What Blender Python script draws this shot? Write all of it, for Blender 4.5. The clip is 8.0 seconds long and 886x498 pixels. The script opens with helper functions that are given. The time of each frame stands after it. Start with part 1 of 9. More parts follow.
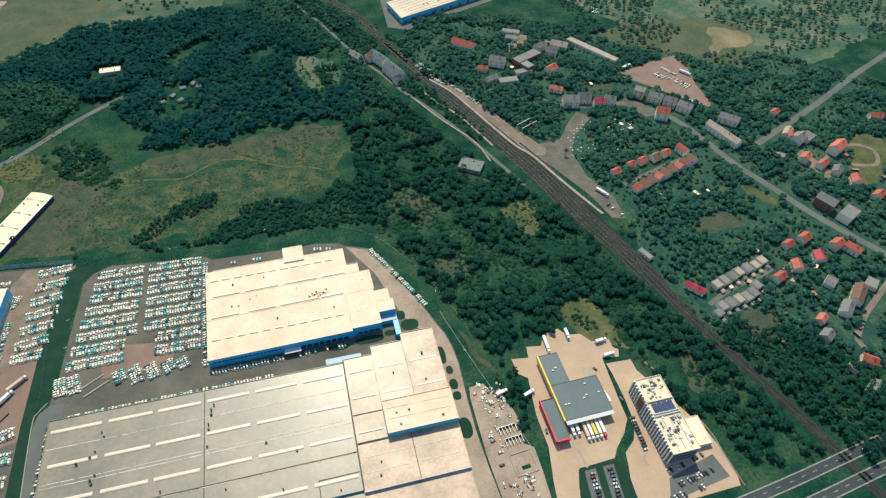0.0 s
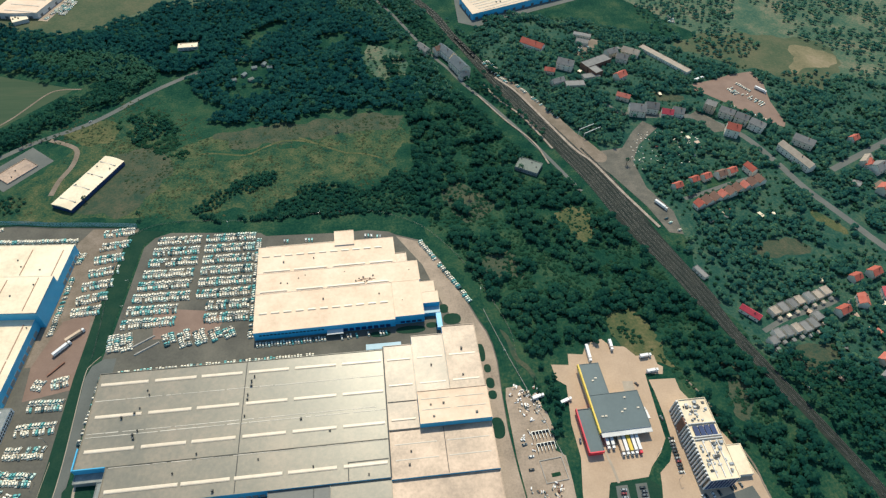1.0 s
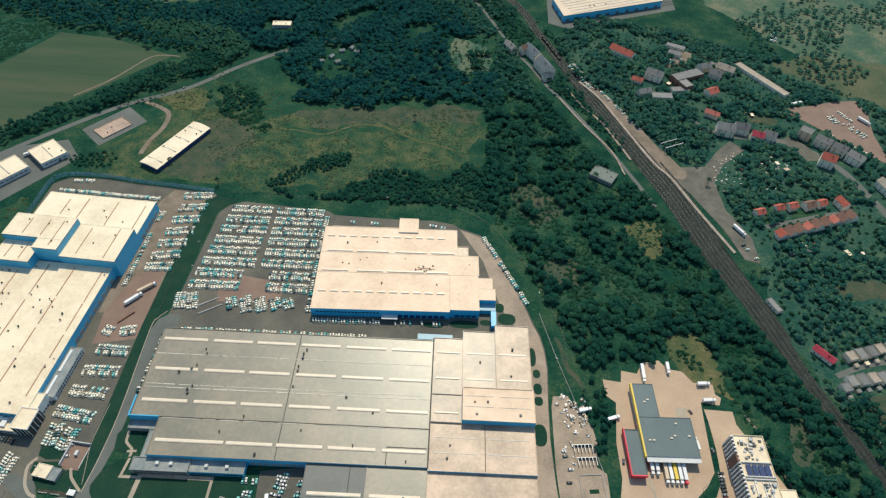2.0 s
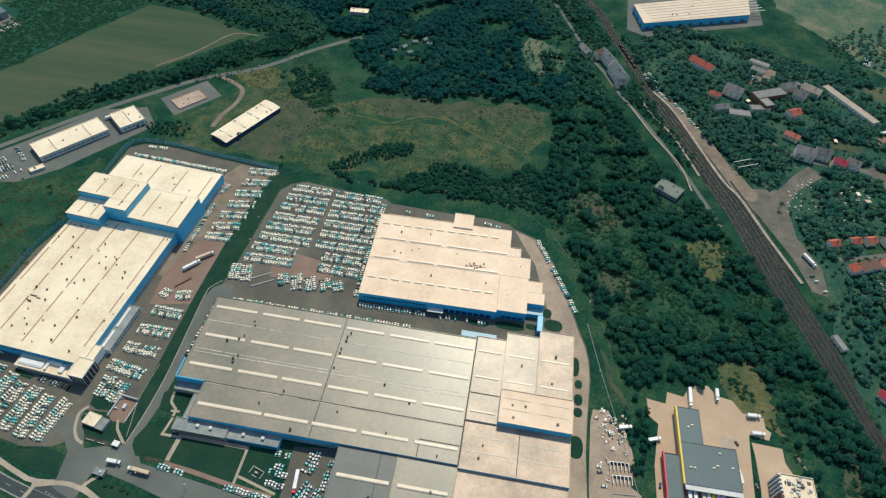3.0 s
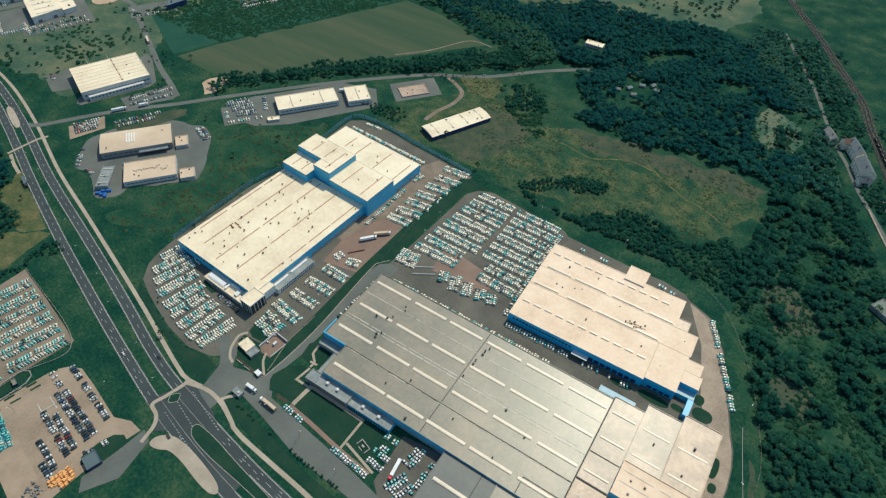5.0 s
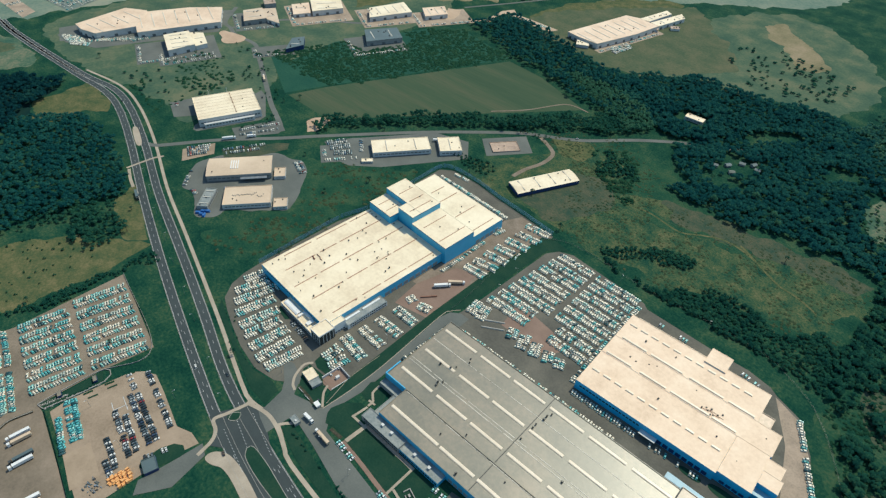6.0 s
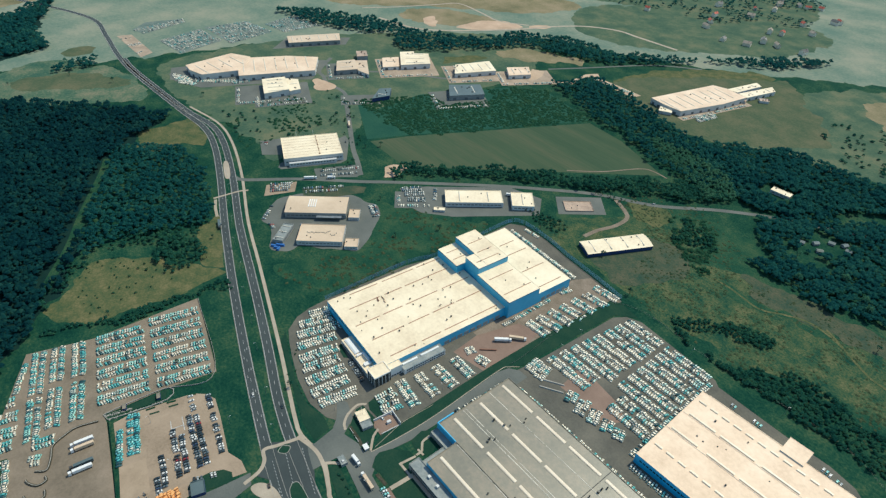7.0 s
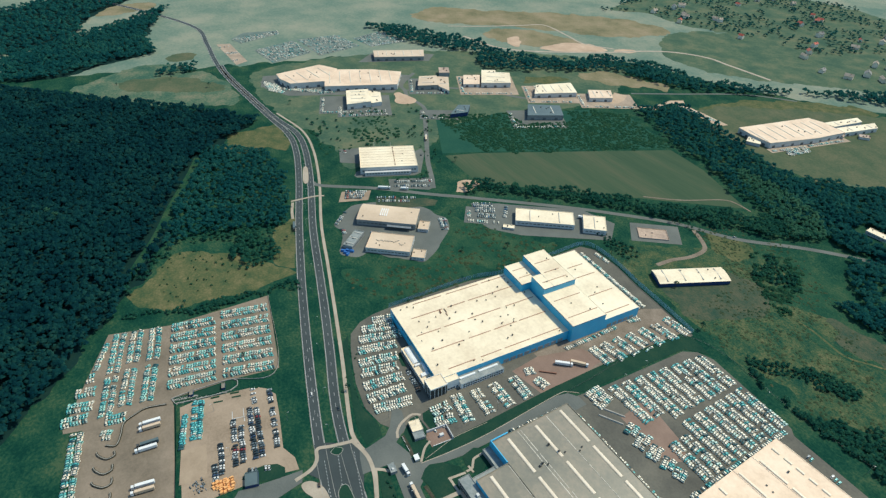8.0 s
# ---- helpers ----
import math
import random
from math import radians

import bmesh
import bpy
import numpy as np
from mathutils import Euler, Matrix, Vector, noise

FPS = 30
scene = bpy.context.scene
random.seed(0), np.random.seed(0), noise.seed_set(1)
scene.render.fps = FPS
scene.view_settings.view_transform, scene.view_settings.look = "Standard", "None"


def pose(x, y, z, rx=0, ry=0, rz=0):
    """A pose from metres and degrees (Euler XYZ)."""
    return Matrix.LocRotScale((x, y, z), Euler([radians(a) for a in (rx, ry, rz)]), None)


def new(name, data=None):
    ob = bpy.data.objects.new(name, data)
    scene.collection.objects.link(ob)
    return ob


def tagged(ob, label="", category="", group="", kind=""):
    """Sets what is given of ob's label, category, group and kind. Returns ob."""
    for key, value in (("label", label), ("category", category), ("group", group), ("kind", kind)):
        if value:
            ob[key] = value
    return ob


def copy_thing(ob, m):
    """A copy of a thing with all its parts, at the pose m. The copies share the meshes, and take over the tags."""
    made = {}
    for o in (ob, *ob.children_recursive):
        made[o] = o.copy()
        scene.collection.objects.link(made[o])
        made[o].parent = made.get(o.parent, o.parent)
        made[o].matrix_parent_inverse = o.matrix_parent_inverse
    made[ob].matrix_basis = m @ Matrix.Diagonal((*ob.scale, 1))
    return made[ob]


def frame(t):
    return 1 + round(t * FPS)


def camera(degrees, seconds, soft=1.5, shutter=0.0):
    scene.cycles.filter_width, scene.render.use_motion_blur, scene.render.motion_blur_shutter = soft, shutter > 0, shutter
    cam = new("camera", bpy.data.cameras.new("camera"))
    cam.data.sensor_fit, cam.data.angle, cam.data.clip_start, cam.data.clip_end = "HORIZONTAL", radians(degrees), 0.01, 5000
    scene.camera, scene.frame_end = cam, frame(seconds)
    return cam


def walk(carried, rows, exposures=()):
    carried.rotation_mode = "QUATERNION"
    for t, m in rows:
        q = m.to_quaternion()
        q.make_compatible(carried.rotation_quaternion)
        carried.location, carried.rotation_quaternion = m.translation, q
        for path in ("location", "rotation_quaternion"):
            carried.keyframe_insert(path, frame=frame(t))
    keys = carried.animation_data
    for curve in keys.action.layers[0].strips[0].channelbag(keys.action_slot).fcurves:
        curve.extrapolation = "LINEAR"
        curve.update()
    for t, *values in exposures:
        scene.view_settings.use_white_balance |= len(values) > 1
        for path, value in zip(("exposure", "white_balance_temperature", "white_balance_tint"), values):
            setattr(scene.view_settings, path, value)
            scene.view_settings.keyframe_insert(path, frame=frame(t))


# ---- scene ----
# The camera and its walk.
cam = camera(72.1, 8.0, soft=1.3)
PATH = [
    (0.0, pose(-1.8, -0.9, 453.4, 42.35, -1.58, -14.24)),
    (0.5, pose(-2.5, -1.8, 451.6, 42.26, -1.74, -10.99)),
    (1.0, pose(-3.1, -2.4, 449.6, 42.10, -1.93, -7.13)),
    (1.5, pose(-3.8, -2.5, 447.7, 41.88, -2.13, -2.75)),
    (2.0, pose(-4.3, -2.3, 445.9, 41.60, -2.27, 1.86)),
    (3.5, pose(-5.3, -1.2, 440.1, 40.87, -2.62, 14.17)),
    (4.0, pose(-5.4, -1.0, 438.9, 40.72, -2.70, 20.39)),
    (4.5, pose(-5.2, -0.9, 437.3, 41.19, -2.67, 26.82)),
    (6.0, pose(-2.9, -0.4, 431.5, 47.38, -2.36, 42.83)),
    (6.5, pose(-2.4, -0.4, 429.6, 49.80, -2.33, 46.91)),
    (7.0, pose(-1.9, -0.5, 427.8, 52.14, -2.25, 50.89)),
    (7.5, pose(-1.0, -0.5, 425.8, 53.44, -2.10, 54.58)),
    (8.0, pose(-0.0, -0.0, 423.6, 53.64, -1.84, 58.60)),
]
walk(cam, PATH, [(0.0, 0.14, 6250, -2), (2.0, -0.08, 6150, -2), (4.5, -0.18, 6000, -4), (8.0, 0.0, 5900, -6)])

# Daylight: a hazy summer sky and one warm sun.
SUN_ELEVATION, SUN_AZIMUTH = 56.0, 4.0
world = bpy.data.worlds.new("sky")
scene.world = world
world.use_nodes = True
sky = world.node_tree.nodes.new("ShaderNodeTexSky")
sky.sky_type, sky.sun_disc = "NISHITA", False
sky.sun_elevation, sky.sun_rotation = radians(SUN_ELEVATION), radians(SUN_AZIMUTH)
sky.air_density, sky.dust_density, sky.ozone_density = 1.2, 0.8, 3.0
background = world.node_tree.nodes["Background"]
background.inputs["Strength"].default_value = 0.15
world.node_tree.links.new(sky.outputs["Color"], background.inputs["Color"])
sun = new("sun", bpy.data.lights.new("sun", "SUN"))
sun.data.energy, sun.data.angle, sun.data.color = 4.25, radians(0.6), (1.0, 0.84, 0.66)
sun.matrix_world = pose(0, 0, 900, 90 - SUN_ELEVATION, 0, 180 - SUN_AZIMUTH)


# ---- materials ----
def material(name, tones, size=20.0, fine=1.0, rough=0.85, metal=0.0, bump=0.0, island=0.0, per_object=0.0, streak=0.0, contrast=1.0, weight=0.45, gloss=0.5, leaf=0.0):
    """Tones run dark to light over noise at two sizes in metres; island and per_object vary the value piece by piece;
    leaf: the share of light that passes through thin leaves."""
    m = bpy.data.materials.new(name)
    m.use_nodes = True
    nodes, links = m.node_tree.nodes, m.node_tree.links
    shader = nodes["Principled BSDF"]
    shader.inputs["Roughness"].default_value = rough
    shader.inputs["Metallic"].default_value = metal
    shader.inputs["Specular IOR Level"].default_value = gloss
    place = nodes.new("ShaderNodeNewGeometry")
    where = place.outputs["Position"]
    if streak:
        stretch = nodes.new("ShaderNodeMapping")
        stretch.inputs["Rotation"].default_value = (0, 0, radians(streak))
        stretch.inputs["Scale"].default_value = (0.08, 1.0, 1.0)
        links.new(where, stretch.inputs["Vector"])
        where = stretch.outputs["Vector"]
    values = []
    for length, detail in ((size, 5.0), (fine, 4.0)):
        grain = nodes.new("ShaderNodeTexNoise")
        grain.inputs["Scale"].default_value = 1.0 / length
        grain.inputs["Detail"].default_value = detail
        grain.inputs["Roughness"].default_value = 0.62
        links.new(where, grain.inputs["Vector"])
        values.append(grain.outputs["Fac"])
    total = nodes.new("ShaderNodeMath")
    total.operation = "MULTIPLY_ADD"
    links.new(values[1], total.inputs[0])
    total.inputs[1].default_value = weight
    links.new(values[0], total.inputs[2])
    last = total.outputs[0]
    if island:
        extra = nodes.new("ShaderNodeMath")
        extra.operation = "MULTIPLY_ADD"
        links.new(place.outputs["Random Per Island"], extra.inputs[0])
        extra.inputs[1].default_value = island
        links.new(last, extra.inputs[2])
        last = extra.outputs[0]
    if per_object:
        info = nodes.new("ShaderNodeObjectInfo")
        extra = nodes.new("ShaderNodeMath")
        extra.operation = "MULTIPLY_ADD"
        links.new(info.outputs["Random"], extra.inputs[0])
        extra.inputs[1].default_value = per_object
        links.new(last, extra.inputs[2])
        last = extra.outputs[0]
    ramp = nodes.new("ShaderNodeValToRGB")
    middle, half = 0.5 + 0.5 * weight + 0.5 * (island + per_object), (0.13 + 0.24 * weight + 0.5 * (island + per_object)) / contrast
    spread = nodes.new("ShaderNodeMapRange")
    spread.inputs["From Min"].default_value = middle - half
    spread.inputs["From Max"].default_value = middle + half
    links.new(last, spread.inputs["Value"])
    links.new(spread.outputs["Result"], ramp.inputs["Fac"])
    elements = ramp.color_ramp.elements
    elements[0].position, elements[0].color = 0.0, (*tones[0], 1)
    elements[1].position, elements[1].color = 1.0, (*tones[-1], 1)
    for k in range(1, len(tones) - 1):
        elements.new(k / (len(tones) - 1)).color = (*tones[k], 1)
    links.new(ramp.outputs["Color"], shader.inputs["Base Color"])
    if leaf:
        thin, mix = nodes.new("ShaderNodeBsdfTranslucent"), nodes.new("ShaderNodeMixShader")
        links.new(ramp.outputs["Color"], thin.inputs["Color"])
        mix.inputs["Fac"].default_value = leaf
        links.new(shader.outputs["BSDF"], mix.inputs[1])
        links.new(thin.outputs["BSDF"], mix.inputs[2])
        links.new(mix.outputs["Shader"], nodes["Material Output"].inputs["Surface"])
    if bump:
        relief = nodes.new("ShaderNodeBump")
        relief.inputs["Strength"].default_value = bump
        relief.inputs["Distance"].default_value = fine * 0.25
        links.new(values[1], relief.inputs["Height"])
        links.new(relief.outputs["Normal"], shader.inputs["Normal"])
    return m


def paint_set(name, colours, island):
    """Car paint: one of several colours, by the mesh island or by the object."""
    m = bpy.data.materials.new(name)
    m.use_nodes = True
    nodes, links = m.node_tree.nodes, m.node_tree.links
    shader = nodes["Principled BSDF"]
    shader.inputs["Roughness"].default_value = 0.42
    shader.inputs["Coat Weight"].default_value = 0.1
    if island:
        source = nodes.new("ShaderNodeNewGeometry").outputs["Random Per Island"]
    else:
        source = nodes.new("ShaderNodeObjectInfo").outputs["Random"]
    ramp = nodes.new("ShaderNodeValToRGB")
    ramp.color_ramp.interpolation = "CONSTANT"
    elements = ramp.color_ramp.elements
    total, at = sum(c[0] for c in colours), 0.0
    for k, (share, colour) in enumerate(colours):
        e = elements[k] if k < 2 else elements.new(at)
        e.position, e.color = at, (*colour, 1)
        at += share / total
    links.new(source, ramp.inputs["Fac"])
    links.new(ramp.outputs["Color"], shader.inputs["Base Color"])
    return m


GRASS = material("rough_grass", [(0.006, 0.034, 0.024), (0.011, 0.048, 0.030), (0.023, 0.064, 0.036), (0.052, 0.086, 0.045)], 34, 2.6, 0.95, bump=0.8, contrast=1.6, weight=0.75, gloss=0.05)
LAWN = material("mown_lawn", [(0.010, 0.036, 0.024), (0.017, 0.048, 0.031), (0.030, 0.058, 0.035)], 18, 1.5, 0.95, bump=0.3, weight=0.7, gloss=0.05)
MEADOW = material("dry_meadow", [(0.010, 0.046, 0.032), (0.030, 0.068, 0.037), (0.066, 0.090, 0.043), (0.118, 0.118, 0.060)], 20, 2.2, 0.95, bump=0.8, contrast=1.5, weight=0.8, gloss=0.05)
GLADE = material("green_glade", [(0.010, 0.046, 0.030), (0.022, 0.065, 0.036), (0.052, 0.086, 0.044)], 22, 2.2, 0.95, bump=0.8, contrast=1.5, weight=0.8, gloss=0.05)
# Field colour with horizon haze painted in: paler and bluer.
HAZED_PASTURE = material("haze_paled_pasture", [(0.110, 0.165, 0.130), (0.170, 0.208, 0.158), (0.245, 0.250, 0.188)], 110, 6.0, 0.95, contrast=1.4, gloss=0.05)
STRAW = material("straw_field", [(0.130, 0.125, 0.072), (0.200, 0.172, 0.102), (0.270, 0.215, 0.140)], 60, 4.0, 0.95, bump=0.3, contrast=1.3, gloss=0.05)
HEATH = material("dry_heath", [(0.034, 0.086, 0.062), (0.078, 0.122, 0.078), (0.170, 0.165, 0.110)], 45, 4.0, 0.95, bump=0.4, contrast=1.5, weight=0.6, gloss=0.05)
PALE_YARD = material("pale_worn_concrete", [(0.220, 0.174, 0.130), (0.325, 0.252, 0.188), (0.425, 0.325, 0.243)], 22, 1.6, 0.9, contrast=1.2, weight=0.6, gloss=0.2)
# Far grass whose paleness is haze, laid into the base colour.
HAZED_GREEN = material("haze_paled_green", [(0.045, 0.085, 0.058), (0.075, 0.112, 0.070), (0.130, 0.140, 0.085)], 45, 4.0, 0.95, contrast=1.4, gloss=0.05)
GOLD_GRASS = material("golden_rough_grass", [(0.040, 0.072, 0.036), (0.085, 0.096, 0.044), (0.150, 0.132, 0.066)], 16, 2.5, 0.95, bump=0.4, contrast=1.3, weight=0.7, gloss=0.05)
BROWN_GRASS = material("brown_dry_grass", [(0.028, 0.060, 0.042), (0.060, 0.076, 0.048), (0.098, 0.094, 0.060)], 15, 2.5, 0.95, bump=0.6, contrast=1.3, weight=0.7, gloss=0.05)
OLIVE_GRASS = material("olive_pasture", [(0.052, 0.082, 0.048), (0.082, 0.100, 0.058), (0.120, 0.118, 0.070)], 38, 4.0, 0.95, bump=0.4, contrast=1.3, weight=0.6, gloss=0.05)
TOWN_GREEN = material("garden_grass", [(0.014, 0.056, 0.044), (0.032, 0.080, 0.056), (0.070, 0.108, 0.068)], 24, 3.0, 0.95, bump=0.5, contrast=1.4, weight=0.7, gloss=0.05)
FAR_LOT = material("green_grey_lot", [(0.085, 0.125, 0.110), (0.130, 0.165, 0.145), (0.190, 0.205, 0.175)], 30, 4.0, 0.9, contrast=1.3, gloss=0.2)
# Near-black ground colour that carries the shade between the trees.
SHADE_FLOOR = material("shade_painted_forest_floor", [(0.006, 0.024, 0.024), (0.014, 0.036, 0.030)], 12, 2.0, 0.95, gloss=0.03)
CROP = material("mown_field", [(0.040, 0.070, 0.042), (0.056, 0.084, 0.049), (0.085, 0.096, 0.058)], 40, 3.0, 0.95, bump=0.3, streak=20.0, gloss=0.05)
GREEN_CROP = material("green_crop", [(0.016, 0.060, 0.044), (0.030, 0.084, 0.054)], 40, 3.0, 0.95, bump=0.5, gloss=0.05)
SAND = material("bare_sand", [(0.340, 0.230, 0.150), (0.520, 0.370, 0.260)], 30, 2.0, 0.95)
DIRT = material("dusty_dirt", [(0.130, 0.108, 0.078), (0.200, 0.160, 0.122), (0.270, 0.215, 0.168)], 18, 1.5, 0.95, bump=0.3, contrast=1.1, weight=0.6, gloss=0.1)
ASPHALT = material("road_asphalt", [(0.026, 0.035, 0.036), (0.046, 0.057, 0.057)], 40, 1.2, 0.85)
GREY_ROAD = material("worn_road", [(0.092, 0.100, 0.092), (0.148, 0.152, 0.136)], 30, 1.2, 0.9, gloss=0.2)
YARD = material("worn_yard_paving", [(0.074, 0.071, 0.060), (0.110, 0.103, 0.084), (0.150, 0.136, 0.108)], 35, 2.0, 0.85, gloss=0.2)
RED_YARD = material("reddish_block_paving", [(0.170, 0.110, 0.082), (0.240, 0.160, 0.120)], 20, 1.5, 0.9)
LOT = material("sandy_lot_paving", [(0.210, 0.158, 0.110), (0.298, 0.226, 0.161), (0.355, 0.270, 0.195)], 30, 2.0, 0.9, gloss=0.2)
BEIGE = material("beige_concrete_paving", [(0.365, 0.256, 0.170), (0.485, 0.352, 0.240)], 25, 1.5, 0.85, contrast=1.1, weight=0.6)
STOCK_LOT = material("worn_grey_tan_paving", [(0.135, 0.110, 0.081), (0.195, 0.156, 0.115), (0.255, 0.201, 0.150)], 30, 2.0, 0.9, gloss=0.2)
PALE_LOT = material("pale_sandy_slabs", [(0.275, 0.206, 0.142), (0.370, 0.282, 0.200)], 12, 2.0, 0.9, gloss=0.2)
EARTH = material("dark_brown_earth", [(0.030, 0.034, 0.024), (0.062, 0.058, 0.042), (0.105, 0.092, 0.070)], 5, 1.0, 0.95, bump=0.5, gloss=0.05)
PATH_PAVING = material("pale_footpath_slabs", [(0.280, 0.230, 0.172), (0.410, 0.340, 0.262)], 15, 1.0, 0.9, contrast=1.1)
LINE = material("white_road_paint", [(0.330, 0.325, 0.310), (0.560, 0.550, 0.530)], 6, 0.5, 0.7)
KERB = material("kerb_concrete", [(0.260, 0.240, 0.210), (0.400, 0.370, 0.330)], 8, 0.6, 0.9, gloss=0.2)
BALLAST = material("rail_ballast", [(0.016, 0.024, 0.021), (0.030, 0.036, 0.031), (0.056, 0.058, 0.048)], 14, 1.5, 0.95, bump=0.5, contrast=1.3, weight=0.7, gloss=0.05)
TRACKBED = material("oily_trackbed", [(0.018, 0.025, 0.023), (0.038, 0.042, 0.037)], 10, 1.0, 0.95, contrast=1.2, gloss=0.1)
RAIL = material("worn_rail_steel", [(0.090, 0.086, 0.076), (0.180, 0.172, 0.155)], 8, 0.5, 0.5, 0.4)
PLATFORM = material("platform_slabs", [(0.230, 0.180, 0.140), (0.390, 0.320, 0.255)], 8, 1.0, 0.9, contrast=1.3, gloss=0.2)
WHITE_ROOF = material("white_roof_membrane", [(0.650, 0.520, 0.355), (0.770, 0.640, 0.450), (0.835, 0.710, 0.515)], 30, 3.0, 0.6, contrast=1.2)
GREY_ROOF = material("grey_roof_felt", [(0.134, 0.127, 0.096), (0.188, 0.166, 0.120), (0.265, 0.214, 0.152)], 55, 3.0, 0.40, bump=0.06, contrast=1.3, gloss=0.7)
DARK_FELT = material("dark_blue_grey_felt", [(0.092, 0.098, 0.092), (0.130, 0.134, 0.122)], 20, 2.5, 0.5, bump=0.06)
# Blotchy felt; the sun's peach glare on the hall's east roofs is mixed in.
PALE_ROOF = material("pale_roof_felt", [(0.265, 0.182, 0.125), (0.415, 0.288, 0.198), (0.560, 0.395, 0.275)], 26, 2.5, 0.45, bump=0.06, contrast=1.4, gloss=0.6)
# Grey felt warmed in colour by the same painted glare.
GLARE_ROOF = material("glare_warmed_roof_felt", [(0.175, 0.136, 0.100), (0.270, 0.196, 0.140), (0.410, 0.285, 0.200)], 34, 3.0, 0.42, bump=0.06, contrast=1.4, gloss=0.65)
MOSSY_ROOF = material("mossy_grey_roof", [(0.110, 0.130, 0.110), (0.190, 0.205, 0.175)], 8, 1.0, 0.85)
PEACH_ROOF = material("warm_white_roof_membrane", [(0.590, 0.420, 0.285), (0.700, 0.515, 0.360), (0.765, 0.590, 0.430)], 30, 3.0, 0.6, contrast=1.2)
OFFICE_ROOF = material("blue_grey_terrace_felt", [(0.150, 0.175, 0.175), (0.230, 0.245, 0.235), (0.330, 0.330, 0.300)], 9, 1.2, 0.7, contrast=1.2)
SLATE_ROOF = material("slate_grey_roof", [(0.070, 0.100, 0.106), (0.098, 0.134, 0.140)], 25, 2.0, 0.6)
TAN_ROOF = material("beige_metal_roof", [(0.500, 0.370, 0.250), (0.640, 0.490, 0.345)], 30, 2.0, 0.55)
BLUE_WALL = material("blue_metal_cladding", [(0.055, 0.330, 0.540), (0.090, 0.420, 0.640)], 14, 1.0, 0.45)
FENCE_BLUE = material("blue_grey_fence_steel", [(0.200, 0.340, 0.410), (0.310, 0.450, 0.520)], 6, 0.6, 0.5)
NAVY = material("navy_cladding", [(0.008, 0.025, 0.090), (0.014, 0.040, 0.130)], 12, 1.0, 0.5)
WHITE_WALL = material("pale_wall_cladding", [(0.450, 0.440, 0.420), (0.620, 0.600, 0.570)], 12, 1.0, 0.6)
GREY_WALL = material("grey_wall_panels", [(0.190, 0.195, 0.190), (0.290, 0.290, 0.280)], 12, 1.0, 0.6)
SKYLIGHT = material("milky_skylight", [(0.600, 0.490, 0.365), (0.730, 0.620, 0.480)], 8, 0.8, 0.4)
SEAM = material("weathered_roof_seam", [(0.480, 0.430, 0.350), (0.680, 0.610, 0.500)], 6, 0.7, 0.6, contrast=0.8)
DARK_SEAM = material("dark_roof_joint", [(0.040, 0.042, 0.040), (0.075, 0.075, 0.070)], 6, 0.7, 0.8)
RUST_SEAM = material("rusty_roof_ridge", [(0.300, 0.170, 0.110), (0.440, 0.270, 0.190)], 7, 0.8, 0.7)
RUST = material("rusty_metal", [(0.120, 0.055, 0.035), (0.250, 0.120, 0.075)], 4, 0.4, 0.8)
VENT = material("dark_vent_metal", [(0.050, 0.052, 0.050), (0.110, 0.110, 0.105)], 3, 0.4, 0.5, 0.5)
STEEL = material("galvanised_steel", [(0.280, 0.300, 0.310), (0.460, 0.480, 0.490)], 4, 0.4, 0.4, 0.7)
RED = material("red_cladding", [(0.560, 0.015, 0.040), (0.700, 0.030, 0.060)], 8, 0.8, 0.5)
YELLOW = material("yellow_cladding", [(0.620, 0.420, 0.040), (0.760, 0.540, 0.070)], 8, 0.8, 0.5)
TILE_RED = material("red_clay_roof_tiles", [(0.270, 0.068, 0.048), (0.420, 0.115, 0.080), (0.540, 0.200, 0.150)], 6, 0.7, 0.85, per_object=0.6, gloss=0.2)
TILE_CRIMSON = material("crimson_sheet_roof", [(0.320, 0.020, 0.040), (0.430, 0.040, 0.060)], 6, 0.7, 0.6)
TILE_GREY = material("grey_felt_house_roof", [(0.090, 0.090, 0.088), (0.170, 0.165, 0.155), (0.260, 0.245, 0.225)], 6, 0.7, 0.85, per_object=0.6)
TILE_SLATE = material("dark_slate_roof", [(0.045, 0.062, 0.072), (0.085, 0.105, 0.115), (0.140, 0.160, 0.165)], 5, 0.7, 0.7, per_object=0.4)
TILE_PALE = material("pale_beige_house_roof", [(0.280, 0.230, 0.180), (0.420, 0.350, 0.280)], 6, 0.7, 0.8, gloss=0.2)
TILE_BROWN = material("brown_roof_tiles", [(0.130, 0.070, 0.050), (0.210, 0.115, 0.080)], 6, 0.7, 0.85, per_object=0.5)
RENDER_WALL = material("pale_render", [(0.560, 0.460, 0.330), (0.720, 0.620, 0.480), (0.800, 0.720, 0.600)], 8, 0.8, 0.9, per_object=0.6)
BRICK_WALL = material("dark_brick_walls", [(0.130, 0.065, 0.045), (0.230, 0.120, 0.085)], 6, 0.5, 0.9, per_object=0.4)
WOOD = material("weathered_bark", [(0.055, 0.038, 0.025), (0.110, 0.080, 0.055)], 2, 0.3, 0.95)
LEAF = material("broadleaf_foliage", [(0.008, 0.048, 0.043), (0.015, 0.074, 0.058), (0.031, 0.108, 0.071), (0.074, 0.166, 0.088)], 30, 5.0, 0.9, island=0.45, contrast=1.15, weight=0.8, gloss=0.04, leaf=0.5)
# The blue veil of distance haze is mixed into this leaf colour.
HAZED_LEAF = material("haze_blued_forest_foliage", [(0.005, 0.042, 0.052), (0.011, 0.069, 0.075), (0.024, 0.106, 0.093), (0.058, 0.160, 0.104)], 42, 5.0, 0.9, island=0.4, contrast=1.15, weight=0.8, gloss=0.04, leaf=0.5)
